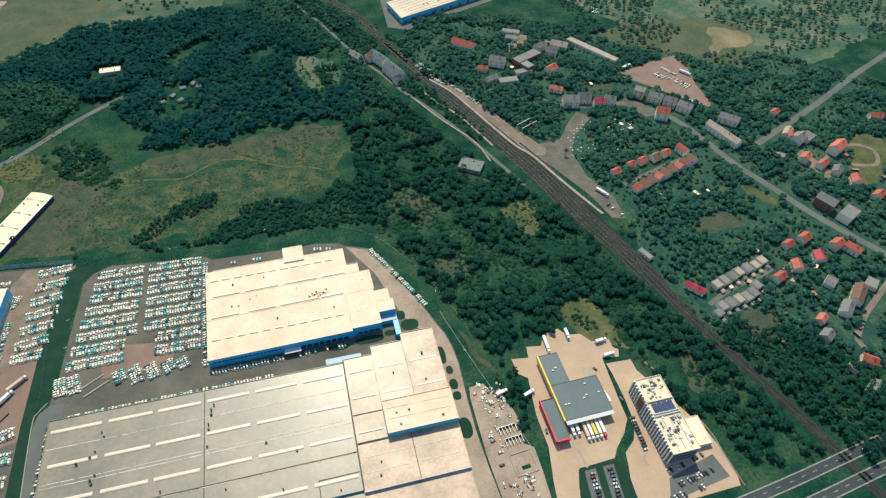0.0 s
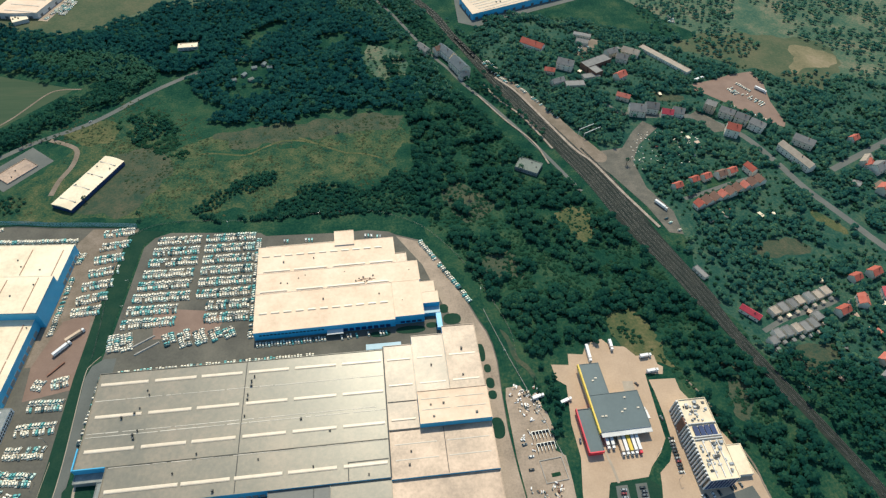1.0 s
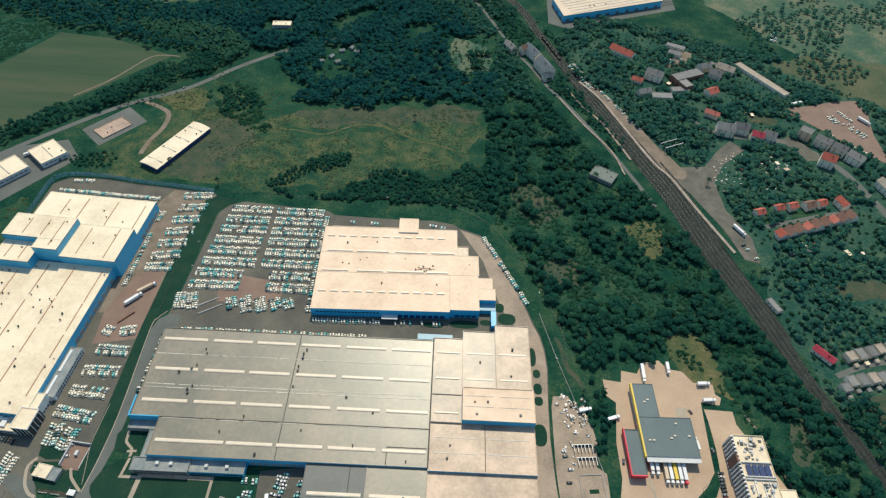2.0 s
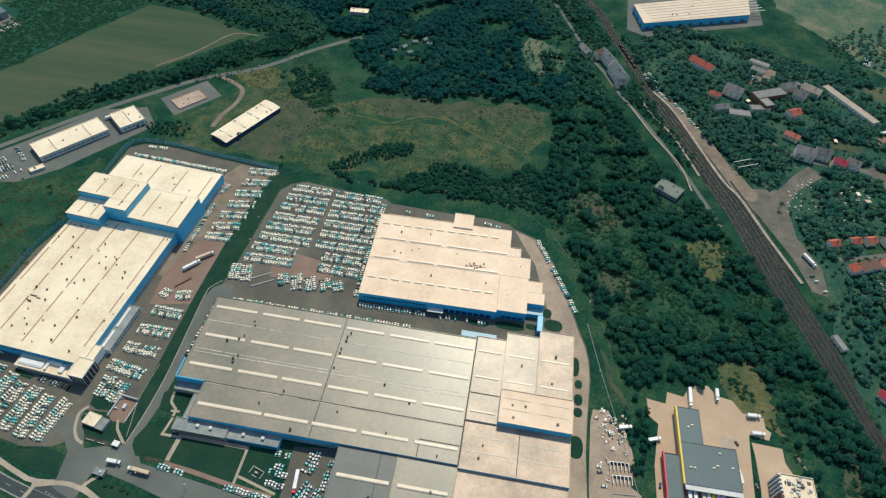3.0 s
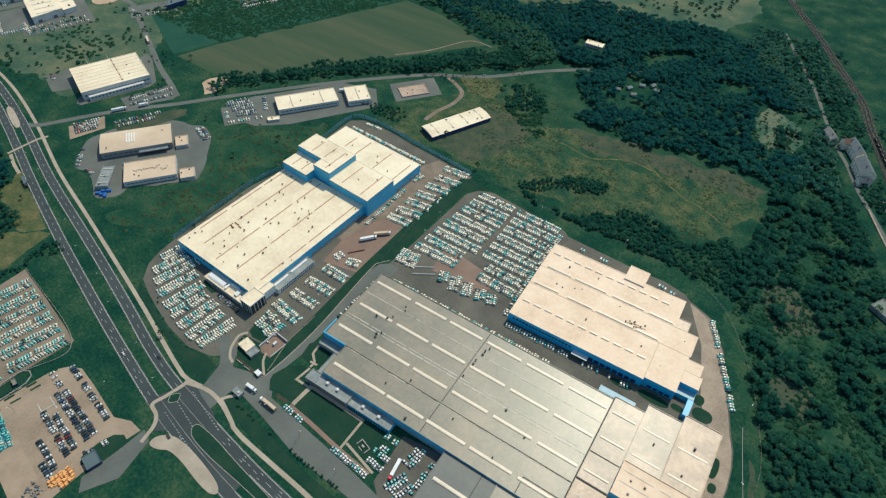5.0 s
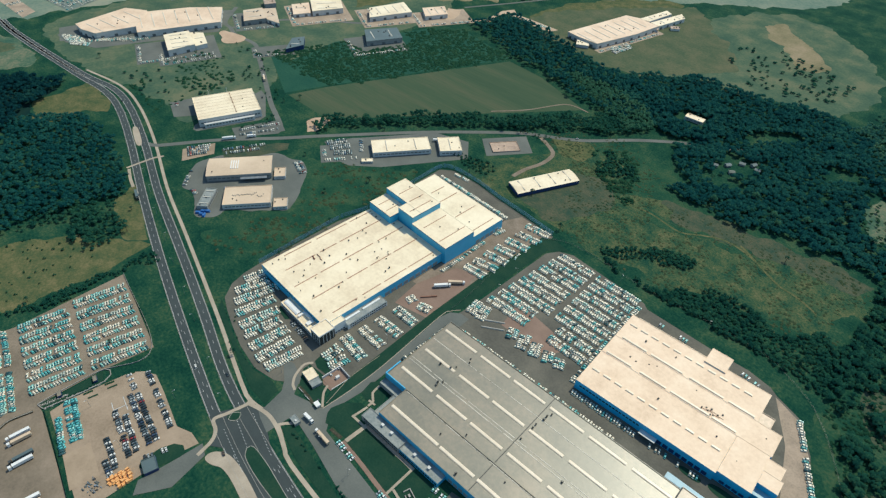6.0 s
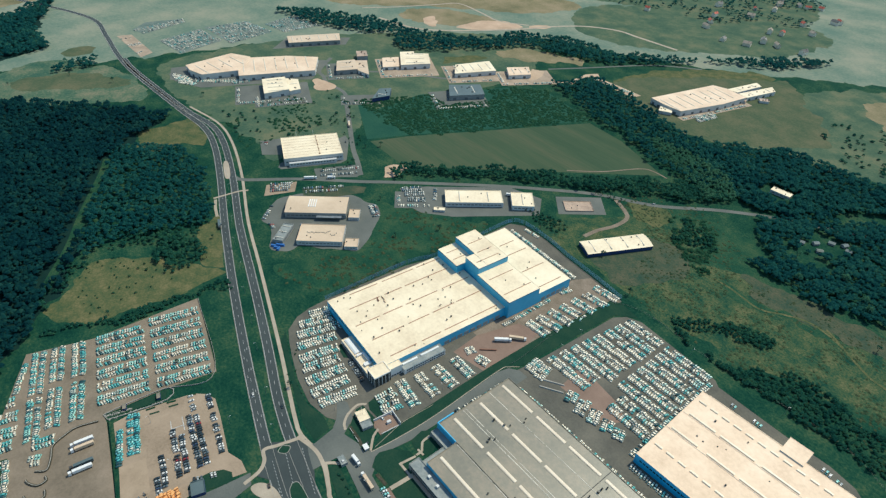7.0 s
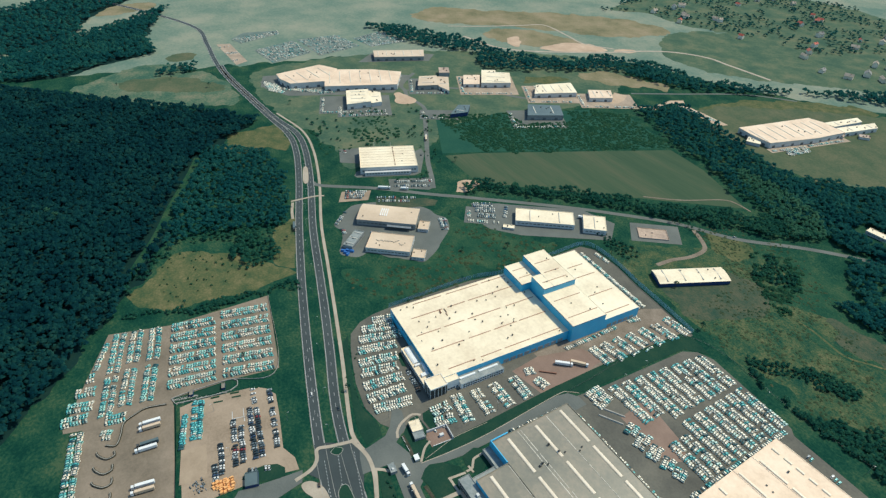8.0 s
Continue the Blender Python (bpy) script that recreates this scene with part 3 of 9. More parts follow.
MANOR_GRASS = [(648, 469), (701, 458), (672, 420), (641, 389), (606, 389), (603, 413), (630, 431)]
TOWN_HEATH = [(443, 766), (502, 796), (600, 790), (704, 756), (630, 642), (583, 643), (559, 675), (539, 707), (496, 706), (475, 740)]
FIELDS = [
    ("far_pasture", [(-3800, -600), (-1500, -320), (-1300, -120), (-1200, 230), (-1180, 300), (-1120, 600), (-1010, 760), (-860, 1010), (-640, 1070), (-420, 1240), (-150, 1500), (-500, 3600), (-3800, 3600)], HAZED_PASTURE, "rolling farmland towards the horizon, paled with painted haze"),
    ("hill_heath", [(470, 830), (600, 650), (720, 620), (900, 700), (1300, 700), (1600, 1600), (500, 1700), (330, 1050)], HEATH, "pale dry heath rising behind the town"),
    ("far_common", [(-1180, 280), (-1000, 262), (-850, 285), (-770, 300), (-690, 300), (-700, 420), (-790, 500), (-700, 800), (-860, 1010), (-1100, 700)], HAZED_GREEN, "green common around the far works, haze painted in"),
    ("rough_meadow", [(-410, 485), (-330, 640), (-250, 668), (-185, 676), (-90, 622), (60, 648), (56, 446), (-100, 458), (-260, 466)], GLADE, "rough green and brown meadow"),
    ("dry_meadow", [(-166, 600), (-76, 622), (40, 634), (45, 549), (44, 470), (-87, 470), (-159, 462), (-248, 465), (-270, 499), (-246, 582)], MEADOW, "dry olive-brown meadow beside the fenced yards"),
    ("thicket_ground", [(-60, 498), (-110, 478), (-180, 470), (-180, 458), (-60, 457), (50, 446), (60, 480), (48, 560), (30, 575), (18, 520), (-10, 505)], GRASS, "rough grass under the thicket"),
    ("wood_clearing", [(75, 491), (114, 483), (134, 425), (152, 399), (163, 383), (185, 366), (208, 349), (206, 332), (180, 328), (168, 346), (150, 351), (148, 369), (128, 394), (117, 426), (97, 453)], GLADE, "narrow olive clearing in the railway wood"),
    ("fence_verge", [(50, 432), (71, 441), (86, 408), (103, 382), (122, 356), (132, 322), (140, 292), (134, 273), (120, 257), (106, 276), (92, 314), (66, 377)], GLADE, "rough grass strip along the yard fence"),
    ("mid_clearing", [(94, 378), (121, 375), (126, 357), (98, 356)], BROWN_GRASS, "small brown gap in the scrub"),
    ("brown_slope", [(286, 269), (296, 239), (301, 201), (283, 190), (277, 219)], BROWN_GRASS, "brown scrubby slope beside the single track"),
    ("office_ride", [(243, 242), (265, 220), (275, 184), (284, 164), (267, 166), (256, 206)], GLADE, "grass ride behind the office yard"),
    ("wild_meadow", [(-400, 480), (-330, 470), (-250, 470), (-230, 560), (-260, 650), (-330, 600), (-370, 520)], MEADOW, "trampled meadow around a blue hall"),
    ("mown_field", [(-682, 436), (-664, 489), (-534, 755), (-466, 748), (-366, 712), (-468, 588), (-593, 434)], CROP, "large mown field with faint tracks"),
    ("green_crop", [(-811, 496), (-765, 500), (-773, 596), (-710, 744), (-660, 789), (-538, 764), (-667, 491), (-690, 436)], GREEN_CROP, "dense green crop behind the mown field"),
    ("yellow_clearing", [(-559, -21), (-584, -5), (-617, 20), (-621, 42), (-612, 67), (-603, 93), (-579, 98), (-565, 108), (-547, 130), (-527, 145), (-513, 115), (-522, 68), (-525, 17)], GOLD_GRASS, "yellowish overgrown clearing beside the wood"),
    ("road_meadow", [(-623, 162), (-632, 187), (-537, 155), (-541, 133), (-576, 139)], GOLD_GRASS, "yellow rough grass beside the main road"),
    ("gold_rough", [(-363, 626), (-292, 639), (-285, 604), (-331, 589)], GOLD_GRASS, "golden rough grass beside the drive"),
    ("forest_floor", [(-1244, -115), (-1150, -12), (-1030, 140), (-918, 236), (-885, 165), (-850, 122), (-740, 70), (-632, 26), (-550, -36), (-452, -112), (-428, -140), (-410, -220), (-620, -260), (-900, -260), (-1200, -220)], SHADE_FLOOR, "forest floor with tree shade painted into its colour"),
    ("works_glade", [(-430, 215), (-480, 190), (-510, 200), (-478, 270), (-500, 310), (-540, 350), (-505, 395), (-440, 420), (-418, 440), (-416, 340)], GLADE, "rough mottled grass between the works"),
    ("dry_knoll", [(-855, 143), (-900, 188), (-896, 235), (-915, 256), (-889, 262), (-826, 248), (-800, 232), (-832, 209), (-828, 177)], GOLD_GRASS, "dry straw-coloured knoll at the wood's edge"),
    ("pale_hill", [(-1201, -20), (-1230, 45), (-1265, 94), (-1259, 154), (-1189, 200), (-1149, 232), (-999, 235), (-1025, 177), (-1057, 101), (-1097, 48), (-1145, 26)], HEATH, "pale grassy hill beyond the wood"),
    ("hill_stripe", [(-1200, 60), (-1180, 170), (-1110, 220), (-1060, 215), (-1110, 140), (-1150, 60)], OLIVE_GRASS, "tan stripe of dry grass on the hill"),
    ("hill_brow", [(-1302, 167), (-1303, 217), (-1249, 224), (-1255, 162)], OLIVE_GRASS, "tan brow of the hill"),
    ("tan_stubble", [(-1639, 61), (-1726, 121), (-1717, 226), (-1656, 221), (-1631, 108)], STRAW, "far strip of tan stubble"),
    ("slope_field", [(-855, 836), (-844, 900), (-773, 949), (-693, 962), (-752, 892), (-803, 839)], STRAW, "tan sloping field below the far belt"),
    ("works_fallow", [(-888, 744), (-852, 817), (-826, 805), (-849, 734), (-863, 719)], GOLD_GRASS, "dry fallow plot beside the far works"),
    ("ridge_field", [(-1303, 918), (-1182, 1136), (-1001, 1262), (-933, 1209), (-1019, 1066), (-1121, 1048)], STRAW, "wide tan field near the far town"),
    ("far_stubble", [(-1425, 778), (-1273, 988), (-1085, 1159), (-959, 1218), (-975, 1087), (-1174, 915), (-1290, 719)], STRAW, "far tan stubble field"),
    ("far_fallow", [(-1162, 940), (-947, 1009), (-1018, 861), (-1160, 793)], STRAW, "far fallow field with bare earth"),
    ("hill_pasture", [(-1600, 330), (-1460, 330), (-1240, 300), (-1420, 560), (-1330, 760), (-1450, 900), (-1800, 600)], HAZED_PASTURE, "wide pasture near the horizon, paled with painted haze"),
    ("far_meadow", [(-840, 1060), (-690, 1115), (-600, 1225), (-480, 1320), (-480, 1600), (-760, 1500), (-1000, 1250)], HAZED_GREEN, "far olive meadow below the town"),
    ("brown_pasture", [(-649, 918), (-573, 1123), (-451, 1221), (-463, 1172), (-525, 1002), (-547, 911)], GOLD_GRASS, "brown pasture beside the long white works"),
    ("works_common", [(-420, 850), (-300, 920), (-230, 930), (-169, 950), (-95, 970), (-60, 1060), (-100, 1200), (-231, 1330), (-330, 1300), (-400, 1160)], HAZED_GREEN, "rough green common with scattered bushes"),
    ("works_pasture", [(-640, 905), (-560, 880), (-500, 870), (-401, 846), (-351, 890), (-292, 955), (-257, 1008), (-310, 1087), (-385, 1150), (-440, 1225), (-483, 1143), (-560, 1060)], OLIVE_GRASS, "olive pasture in front of the long white works"),
    ("tan_strip", [(-303, 1249), (-277, 1262), (-225, 1196), (-176, 1157), (-154, 1122), (-185, 1083), (-221, 1133), (-289, 1188)], STRAW, "bare tan strip beside the far wood"),
    ("far_wood_floor", [(-1398, -112), (-1514, 45), (-1564, 131), (-1664, 249), (-1465, 160), (-1402, 150), (-1321, 156), (-1308, 72), (-1259, -28), (-1272, -115)], SHADE_FLOOR, "floor of a far forest, shade painted in"),
    ("corner_wood_floor", [(-1700, -200), (-1900, 100), (-1760, 190), (-1660, 70), (-1500, 30), (-1400, -130)], SHADE_FLOOR, "floor of a distant forest, shade painted in"),

    ("far_town_ground", [(-1181, 1187), (-1122, 1315), (-1004, 1297), (-900, 1360), (-700, 1420), (-560, 1560), (-620, 1800), (-900, 1900), (-1300, 1700)], HAZED_GREEN, "green gardens of a far town"),
    ("meadow_strip", [(-175, 596), (-76, 624), (44, 640), (48, 600), (-50, 596), (-150, 572)], BROWN_GRASS, "brown dry strip along the wood's edge"),
    ("trampled_patch", [(-320, 486), (-250, 470), (-215, 540), (-262, 600), (-318, 545)], BROWN_GRASS, "brown trampled grass beside a navy hall"),
    ("glade_patch", [(76, 506), (112, 480), (124, 440), (96, 430), (74, 460)], BROWN_GRASS, "brown dry patch in the clearing"),
    ("town_green", [(180, 700), (250, 580), (300, 480), (310, 400), (310, 350), (322, 260), (344, 240), (420, 200), (470, 160), (640, 160), (700, 420), (800, 560), (620, 700), (520, 760), (420, 800), (300, 860), (200, 880), (150, 800)], TOWN_GREEN, "mown gardens and lawns between the town houses"),
    ("allotments", [(2, 704), (-6, 796), (54, 796), (56, 704)], HEATH, "pale allotment plots beside the railway"),
    ("dry_patch", [(184, 445), (213, 447), (220, 417), (220, 402), (204, 394), (194, 421)], GOLD_GRASS, "dry grassy patch in the railway wood"),
    ("heath", [(560, 640), (900, 680), (1100, 900), (700, 1100), (480, 860)], HEATH, "dry heath behind the town"),
    ("roadside_grass", [(470, 422), (483, 411), (495, 390), (488, 378), (466, 389), (461, 407)], GOLD_GRASS, "bright roadside grass in the town"),
    ("depot_glade", [(205, 302), (222, 313), (232, 303), (234, 278), (249, 261), (252, 238), (224, 252), (213, 265), (200, 278)], GOLD_GRASS, "bright grass behind the depot yard"),
    ("orchard_clearing", [(387, 379), (419, 381), (443, 369), (421, 357), (388, 358), (374, 367)], BROWN_GRASS, "small dry clearing between gardens"),
    ("garden_clearing", [(354, 248), (374, 254), (394, 252), (400, 241), (381, 229), (358, 221), (348, 232)], BROWN_GRASS, "dry garden clearing with a lone bush"),
    ("heather_strip", [(-190, 586), (-186, 604), (-105, 618), (-60, 626), (-58, 604), (-103, 593), (-124, 591), (-173, 590)], BROWN_GRASS, "reddish dry strip below the wood"),
    ("wood_hollow", [(97, 390), (122, 388), (137, 370), (126, 354), (107, 362), (96, 373)], BROWN_GRASS, "dry hollow between the trees"),
    ("green_strip", [(-198, 570), (-119, 579), (-60, 584), (-62, 574), (-130, 561), (-190, 561)], GLADE, "greener strip across the dry meadow"),
    ("estate_lawn", [(344, 462), (400, 479), (406, 468), (353, 449)], GLADE, "worn lawn between two rows of estate houses"),
    ("town_heath", TOWN_HEATH, OLIVE_GRASS, "open olive heath above the town"),
    ("heath_scar", [(612, 742), (634, 756), (660, 748), (676, 719), (660, 696), (613, 687), (592, 680), (590, 696), (612, 720)], STRAW, "bare pale scar on the heath"),
    ("manor_grass", MANOR_GRASS, GOLD_GRASS, "dry park grass round a large red-roofed house"),
]
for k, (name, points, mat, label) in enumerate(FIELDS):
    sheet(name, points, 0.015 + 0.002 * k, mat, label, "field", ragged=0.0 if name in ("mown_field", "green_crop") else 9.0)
for k, (points, label) in enumerate([
        ([(-1009, 860), (-1015, 913), (-1009, 977), (-953, 1009), (-921, 992), (-959, 921)], "bare sandy earthworks in a far field"),
        ([(-919, 997), (-932, 1035), (-898, 1066), (-895, 1037)], "small bare sand patch beside a far road"),
        ([(-1096, 849), (-1107, 874), (-1088, 885), (-1034, 841), (-1047, 830)], "bare sandy scar on a far field"),
        ([(-935, 483), (-922, 496), (-872, 499), (-882, 458)], "bare sandy lot among far works"),
        ([(-607, 408), (-603, 433), (-583, 440), (-578, 402), (-584, 388), (-592, 400)], "bare sandy corner beside a road fork")]):
    sheet("sand_patch", points, 0.21 + 0.004 * k, SAND, label, "sand", ragged=5.0)

# Main road: two carriageways and a grass median, running past the gate.
WEST_LANE = [(-1788, 101), (-1600, 205), (-1457, 262), (-1340, 256), (-1227, 244), (-1127, 241), (-939, 252), (-860, 258), (-800, 249), (-716, 222), (-612, 183), (-527, 153), (-473, 135), (-410, 115), (-357, 99), (-300, 83), (-240, 70), (-180, 62), (-110, 58), (20, 66), (130, 74), (230, 80), (310, 88), (410, 101), (560, 118)]
EAST_LANE = [(-1200, 247), (-1127, 245.5), (-939, 258), (-860, 270), (-797, 262), (-704, 234), (-600, 196), (-513, 169), (-458, 152), (-396, 132), (-343, 114), (-301, 103), (-245, 93), (-180, 84), (-110, 80), (20, 86), (130, 93), (230, 98), (310, 106), (410, 119), (560, 136)]
for name, points, label in (("road_west", WEST_LANE, "dark asphalt carriageway with white lane markings"), ("road_east", EAST_LANE, "dark asphalt carriageway beside a pale footway")):
    ribbon(name, points, 8.6, 0.20, ASPHALT, label, "road")
    line = smooth_line(points)
    for side in (-3.9, 3.9):
        tagged(new("edge_line", ribbon_mesh("edge_line", offset_line(line, side), 0.28, 0.212, LINE)), "white painted edge line of the carriageway", "road marking", kind="structure")
    for side in (-4.45, 4.45):
        tagged(new("kerb", ribbon_mesh("kerb", offset_line(line, side), 0.25, 0.32, KERB, 0.14)), "pale concrete kerb along the carriageway", "kerb", kind="structure")
    dashes = []
    for k in range(0, len(line) - 2, 2):
        a, b = line[k], line[k + 1]
        d = (b - a).normalized()
        n = Vector((-d.y, d.x, 0)) * 0.11
        dashes.append([a + n, a - n, a - n + d * 4, a + n + d * 4])
    tagged(new("lane_dashes", solid("lane_dashes", [(q.x, q.y, 0.214) for s in dashes for q in s], [tuple(range(4 * k, 4 * k + 4)) for k in range(len(dashes))], LINE)), "white dashed lane line", "road marking", kind="stuff")
ribbon("footway", [(-940, 268), (-860, 281), (-790, 272), (-700, 245), (-600, 207), (-513, 180), (-396, 143), (-343, 125), (-310, 114), (-295, 111), (-272, 114), (-259, 112), (-240, 104), (-227, 100), (-168, 95), (-110, 91), (20, 97), (130, 104)], 3.4, 0.16, PATH_PAVING, "pale concrete footway along the main road", "footway")

# Junction in front of the gate: widened asphalt, islands, crossings, bus bay.
sheet("junction", [(-306, 80), (-303, 90), (-294, 104), (-290, 112), (-262, 104), (-250, 98), (-236, 93), (-200, 85), (-200, 62), (-262, 75), (-274, 73), (-284, 66), (-293, 78)], 0.222, ASPHALT, "wide asphalt junction with turning lanes", "road")
sheet("gate_mouth", [(-283, 110), (-282, 116), (-285, 134), (-292, 142), (-304, 150), (-330, 144), (-322, 152), (-300, 158), (-284, 153), (-275, 139), (-257, 130), (-260, 122), (-262, 103), (-276, 107)], 0.226, GREY_ROAD, "grey asphalt gate entrance", "road")
sheet("works_access", [(-275, 139), (-262, 143), (-250, 146), (-247.5, 149), (-245, 174), (-244, 211), (-247, 285), (-244, 296), (-236, 302), (-226, 302), (-226, 283), (-236, 281), (-237, 180), (-240, 160), (-239, 148), (-230, 136), (-162, 128), (-108, 120), (-90, 118), (-90, 104), (-119, 108), (-184, 111), (-228, 121), (-251, 125), (-262, 122)], 0.23, GREY_ROAD, "grey access road round the grey-roofed hall", "road")
sheet("bus_bay", [(-279, 58), (-277, 68), (-262, 75), (-216, 67), (-207, 60), (-217, 56), (-259, 65), (-270, 58)], 0.234, PATH_PAVING, "pale bus bay beside the carriageway", "bus bay", rounded=True)
for k, (points, width) in enumerate((([(-283, 56), (-286, 70), (-292, 77), (-301, 81), (-298, 92), (-294, 108)], 3.0), ([(-296, 108), (-276, 113), (-259, 111), (-240, 104)], 3.2), ([(-262, 112), (-258, 118), (-254, 122)], 2.5))):
    ribbon("crossing_path", points, width, 0.238 + 0.005 * k, PATH_PAVING, "pale block-paved crossing and footpath", "footway", step=2.0)
sheet("staff_drive", [(-289, 64), (-279, 60), (-274, 30), (-288, 8), (-296, 16), (-292, 40)], 0.236, GREY_ROAD, "grey drive into the staff car park", "road")
for name, points in (("traffic_island", [(-297, 88), (-295, 101), (-287, 97), (-288, 90)]), ("median_nose", [(-261, 82), (-262, 87), (-256, 91), (-224, 85), (-195, 81), (-150, 74), (-150, 70), (-188, 73), (-220, 75), (-249, 77)])):
    sheet(name, points, 0.24, LAWN, "grass traffic island with a pale kerb", "traffic island", thick=0.14, rounded=True)
    ring = [(0.5 * (a[0] + b[0]), 0.5 * (a[1] + b[1])) for a, b in zip(points, points[1:] + points[:1])]
    ribbon("island_kerb", ring + [ring[0]], 0.4, 0.40, KERB, "pale kerb round the traffic island", "kerb", step=1.5)
sheet("road_island", [(-748, 240), (-746, 246), (-724, 239), (-701, 230), (-702, 223), (-726, 231)], 0.24, PATH_PAVING, "pale paved refuge between the carriageways", "traffic island", thick=0.14, rounded=True)
ribbon("crossing_path", [(-668, 193), (-667, 208), (-665, 227), (-661, 236)], 3.0, 0.238, PATH_PAVING, "pale block-paved crossing over the main road", "footway")
ribbon("bus_stop", [(-664, 194), (-645, 186), (-628, 181)], 3.4, 0.24, PATH_PAVING, "pale bus stop platform beside the carriageway", "bus stop")
lines = []
for k in range(14):
    lines += [(-290 + 3.0 * k, -288.6 + 3.0 * k, 93.5 - 0.9 * k, 93.85 - 0.9 * k, 0.236, 0.242), (-288 + 3.0 * k, -286.6 + 3.0 * k, 81.5 - 0.75 * k, 81.85 - 0.75 * k, 0.236, 0.242), (-284 + 3.0 * k, -282.6 + 3.0 * k, 105.2 - 0.85 * k, 105.55 - 0.85 * k, 0.236, 0.242)]
tagged(new("junction_markings", boxes("junction_markings", lines, LINE)), "white turning-lane dashes across the junction", "road marking", kind="stuff")
arrows = []
for lane, z0, start, end, n in ((WEST_LANE, 2.0, 13.0, 14.9, 4), (WEST_LANE, -2.0, 13.2, 14.9, 4), (EAST_LANE, 1.8, 12.2, 14.6, 8), (EAST_LANE, -2.2, 12.2, 14.6, 8), (EAST_LANE, -0.2, 12.25, 14.4, 6)):
    for k in range(n):
        u = start + (end - start) * k / n
        a, b = Vector(lane[int(u)]), Vector(lane[int(u) + 1])
        q, d = a.lerp(b, u % 1), (b - a).normalized()
        s = Vector((-d.y, d.x))
        c = q + s * z0
        arrows += [c - d * 1.6 - s * 0.09, c - d * 1.6 + s * 0.09, c + d * 0.4 + s * 0.09, c + d * 0.4 - s * 0.09, c + d * 0.3 - s * 0.36, c + d * 0.3 + s * 0.36, c + d * 1.3 + s * 0.04, c + d * 1.3 - s * 0.04]
tagged(new("lane_arrows", solid("lane_arrows", [(q.x, q.y, 0.244) for q in arrows], [tuple(range(4 * k, 4 * k + 4)) for k in range(len(arrows) // 4)], LINE)), "white painted direction arrows on the lanes", "road marking", kind="stuff")

# The road north past the small works, and minor roads.
ribbon("north_road", [(-700, 236), (-687, 243), (-646, 304), (-597, 362), (-566, 402), (-488, 497), (-439, 550), (-387, 600), (-326, 640), (-267, 702), (-204, 752), (-120, 800)], 7.0, 0.17, GREY_ROAD, "narrow grey road along a tree belt", "road")
ribbon("works_road", [(-622, 352), (-615, 374), (-680, 405), (-737, 436), (-800, 470), (-850, 496), (-900, 494), (-930, 503), (-958, 511), (-1000, 560)], 7.0, 0.17, GREY_ROAD, "narrow grey road up to the far works", "road")
ribbon("works_street", [(-930, 503), (-905, 580), (-850, 640), (-800, 680), (-760, 740), (-700, 800), (-670, 850)], 7.0, 0.165, GREY_ROAD, "narrow street between the far works", "road")
ribbon("field_road", [(-1150, 772), (-1103, 782), (-1046, 800), (-998, 851), (-951, 932), (-919, 997), (-891, 1072), (-855, 1128), (-799, 1165), (-746, 1168), (-650, 1172)], 7.0, 0.225, PATH_PAVING, "pale road curving through far fields", "road")
ribbon("ridge_road", [(-1230, 780), (-1196, 846), (-1160, 940), (-1137, 993), (-1055, 991), (-989, 985), (-931, 1021)], 5.0, 0.224, PATH_PAVING, "pale far road over a field", "road")
ribbon("belt_road", [(-729, 868), (-690, 940), (-627, 1057), (-560, 1120)], 5.0, 0.16, GREY_ROAD, "far lane below the tree belt", "road")
ribbon("field_track", [(-455, 612), (-423, 652), (-398, 700), (-383, 711), (-358, 711)], 2.2, 0.2, DIRT, "pale tractor track on the mown field", "track")
ribbon("town_road", [(290, 640), (327, 604), (405, 594), (450, 556), (470, 500), (481, 453), (500, 405), (519, 356), (555, 289), (600, 220)], 9.0, 0.17, GREY_ROAD, "grey town street lined with houses", "road")
ribbon("hill_street", [(530, 480), (565, 496), (667, 543), (760, 590), (850, 631), (960, 680)], 8.0, 0.165, GREY_ROAD, "pale street climbing past villas", "road")
ribbon("garden_lane", [(455, 192), (452, 205), (475, 225), (500, 240), (540, 262)], 5.5, 0.16, DIRT, "pale sandy lane between gardens", "road")
ribbon("villa_drive", [(575, 420), (600, 440), (640, 455), (665, 440), (650, 415), (620, 420)], 5.0, 0.16, DIRT, "sandy loop drive around a villa garden", "road")
ribbon("estate_lane", [(336, 448), (360, 455), (400, 468), (440, 478)], 5.0, 0.16, GREY_ROAD, "narrow lane between small row houses", "road")
ribbon("row_lane", [(340, 272), (370, 284), (410, 293), (430, 300)], 5.0, 0.16, GREY_ROAD, "narrow lane between flat-roofed row houses", "road")
ribbon("cycle_track", [(275, 112), (273, 140), (273, 154), (268, 174), (263, 190), (258, 213), (249, 232)], 1.5, 0.15, DIRT, "worn footpath along the wood's edge", "footway")
ribbon("dock_path", [(161, 178), (163, 166), (164, 153)], 2.0, 0.24, PATH_PAVING, "pale slab path below the loading dock", "footway")
sheet("slab_patch", [(194, 236), (203, 235), (202, 226), (193, 227)], 0.2, PATH_PAVING, "paler slabs on the depot yard", "yard")
ribbon("meadow_path", [(-215, 566), (-182, 569), (-144, 563), (-124, 575), (-99, 586), (-68, 579), (-33, 559)], 2.6, 0.145, GOLD_GRASS, "faint trodden path through the meadow", "track")
ribbon("meadow_trail", [(-85, 590), (-72, 583), (-49, 568), (-28, 557), (-11, 555), (10, 545)], 2.4, 0.147, GOLD_GRASS, "faint trodden trail down the meadow", "track")
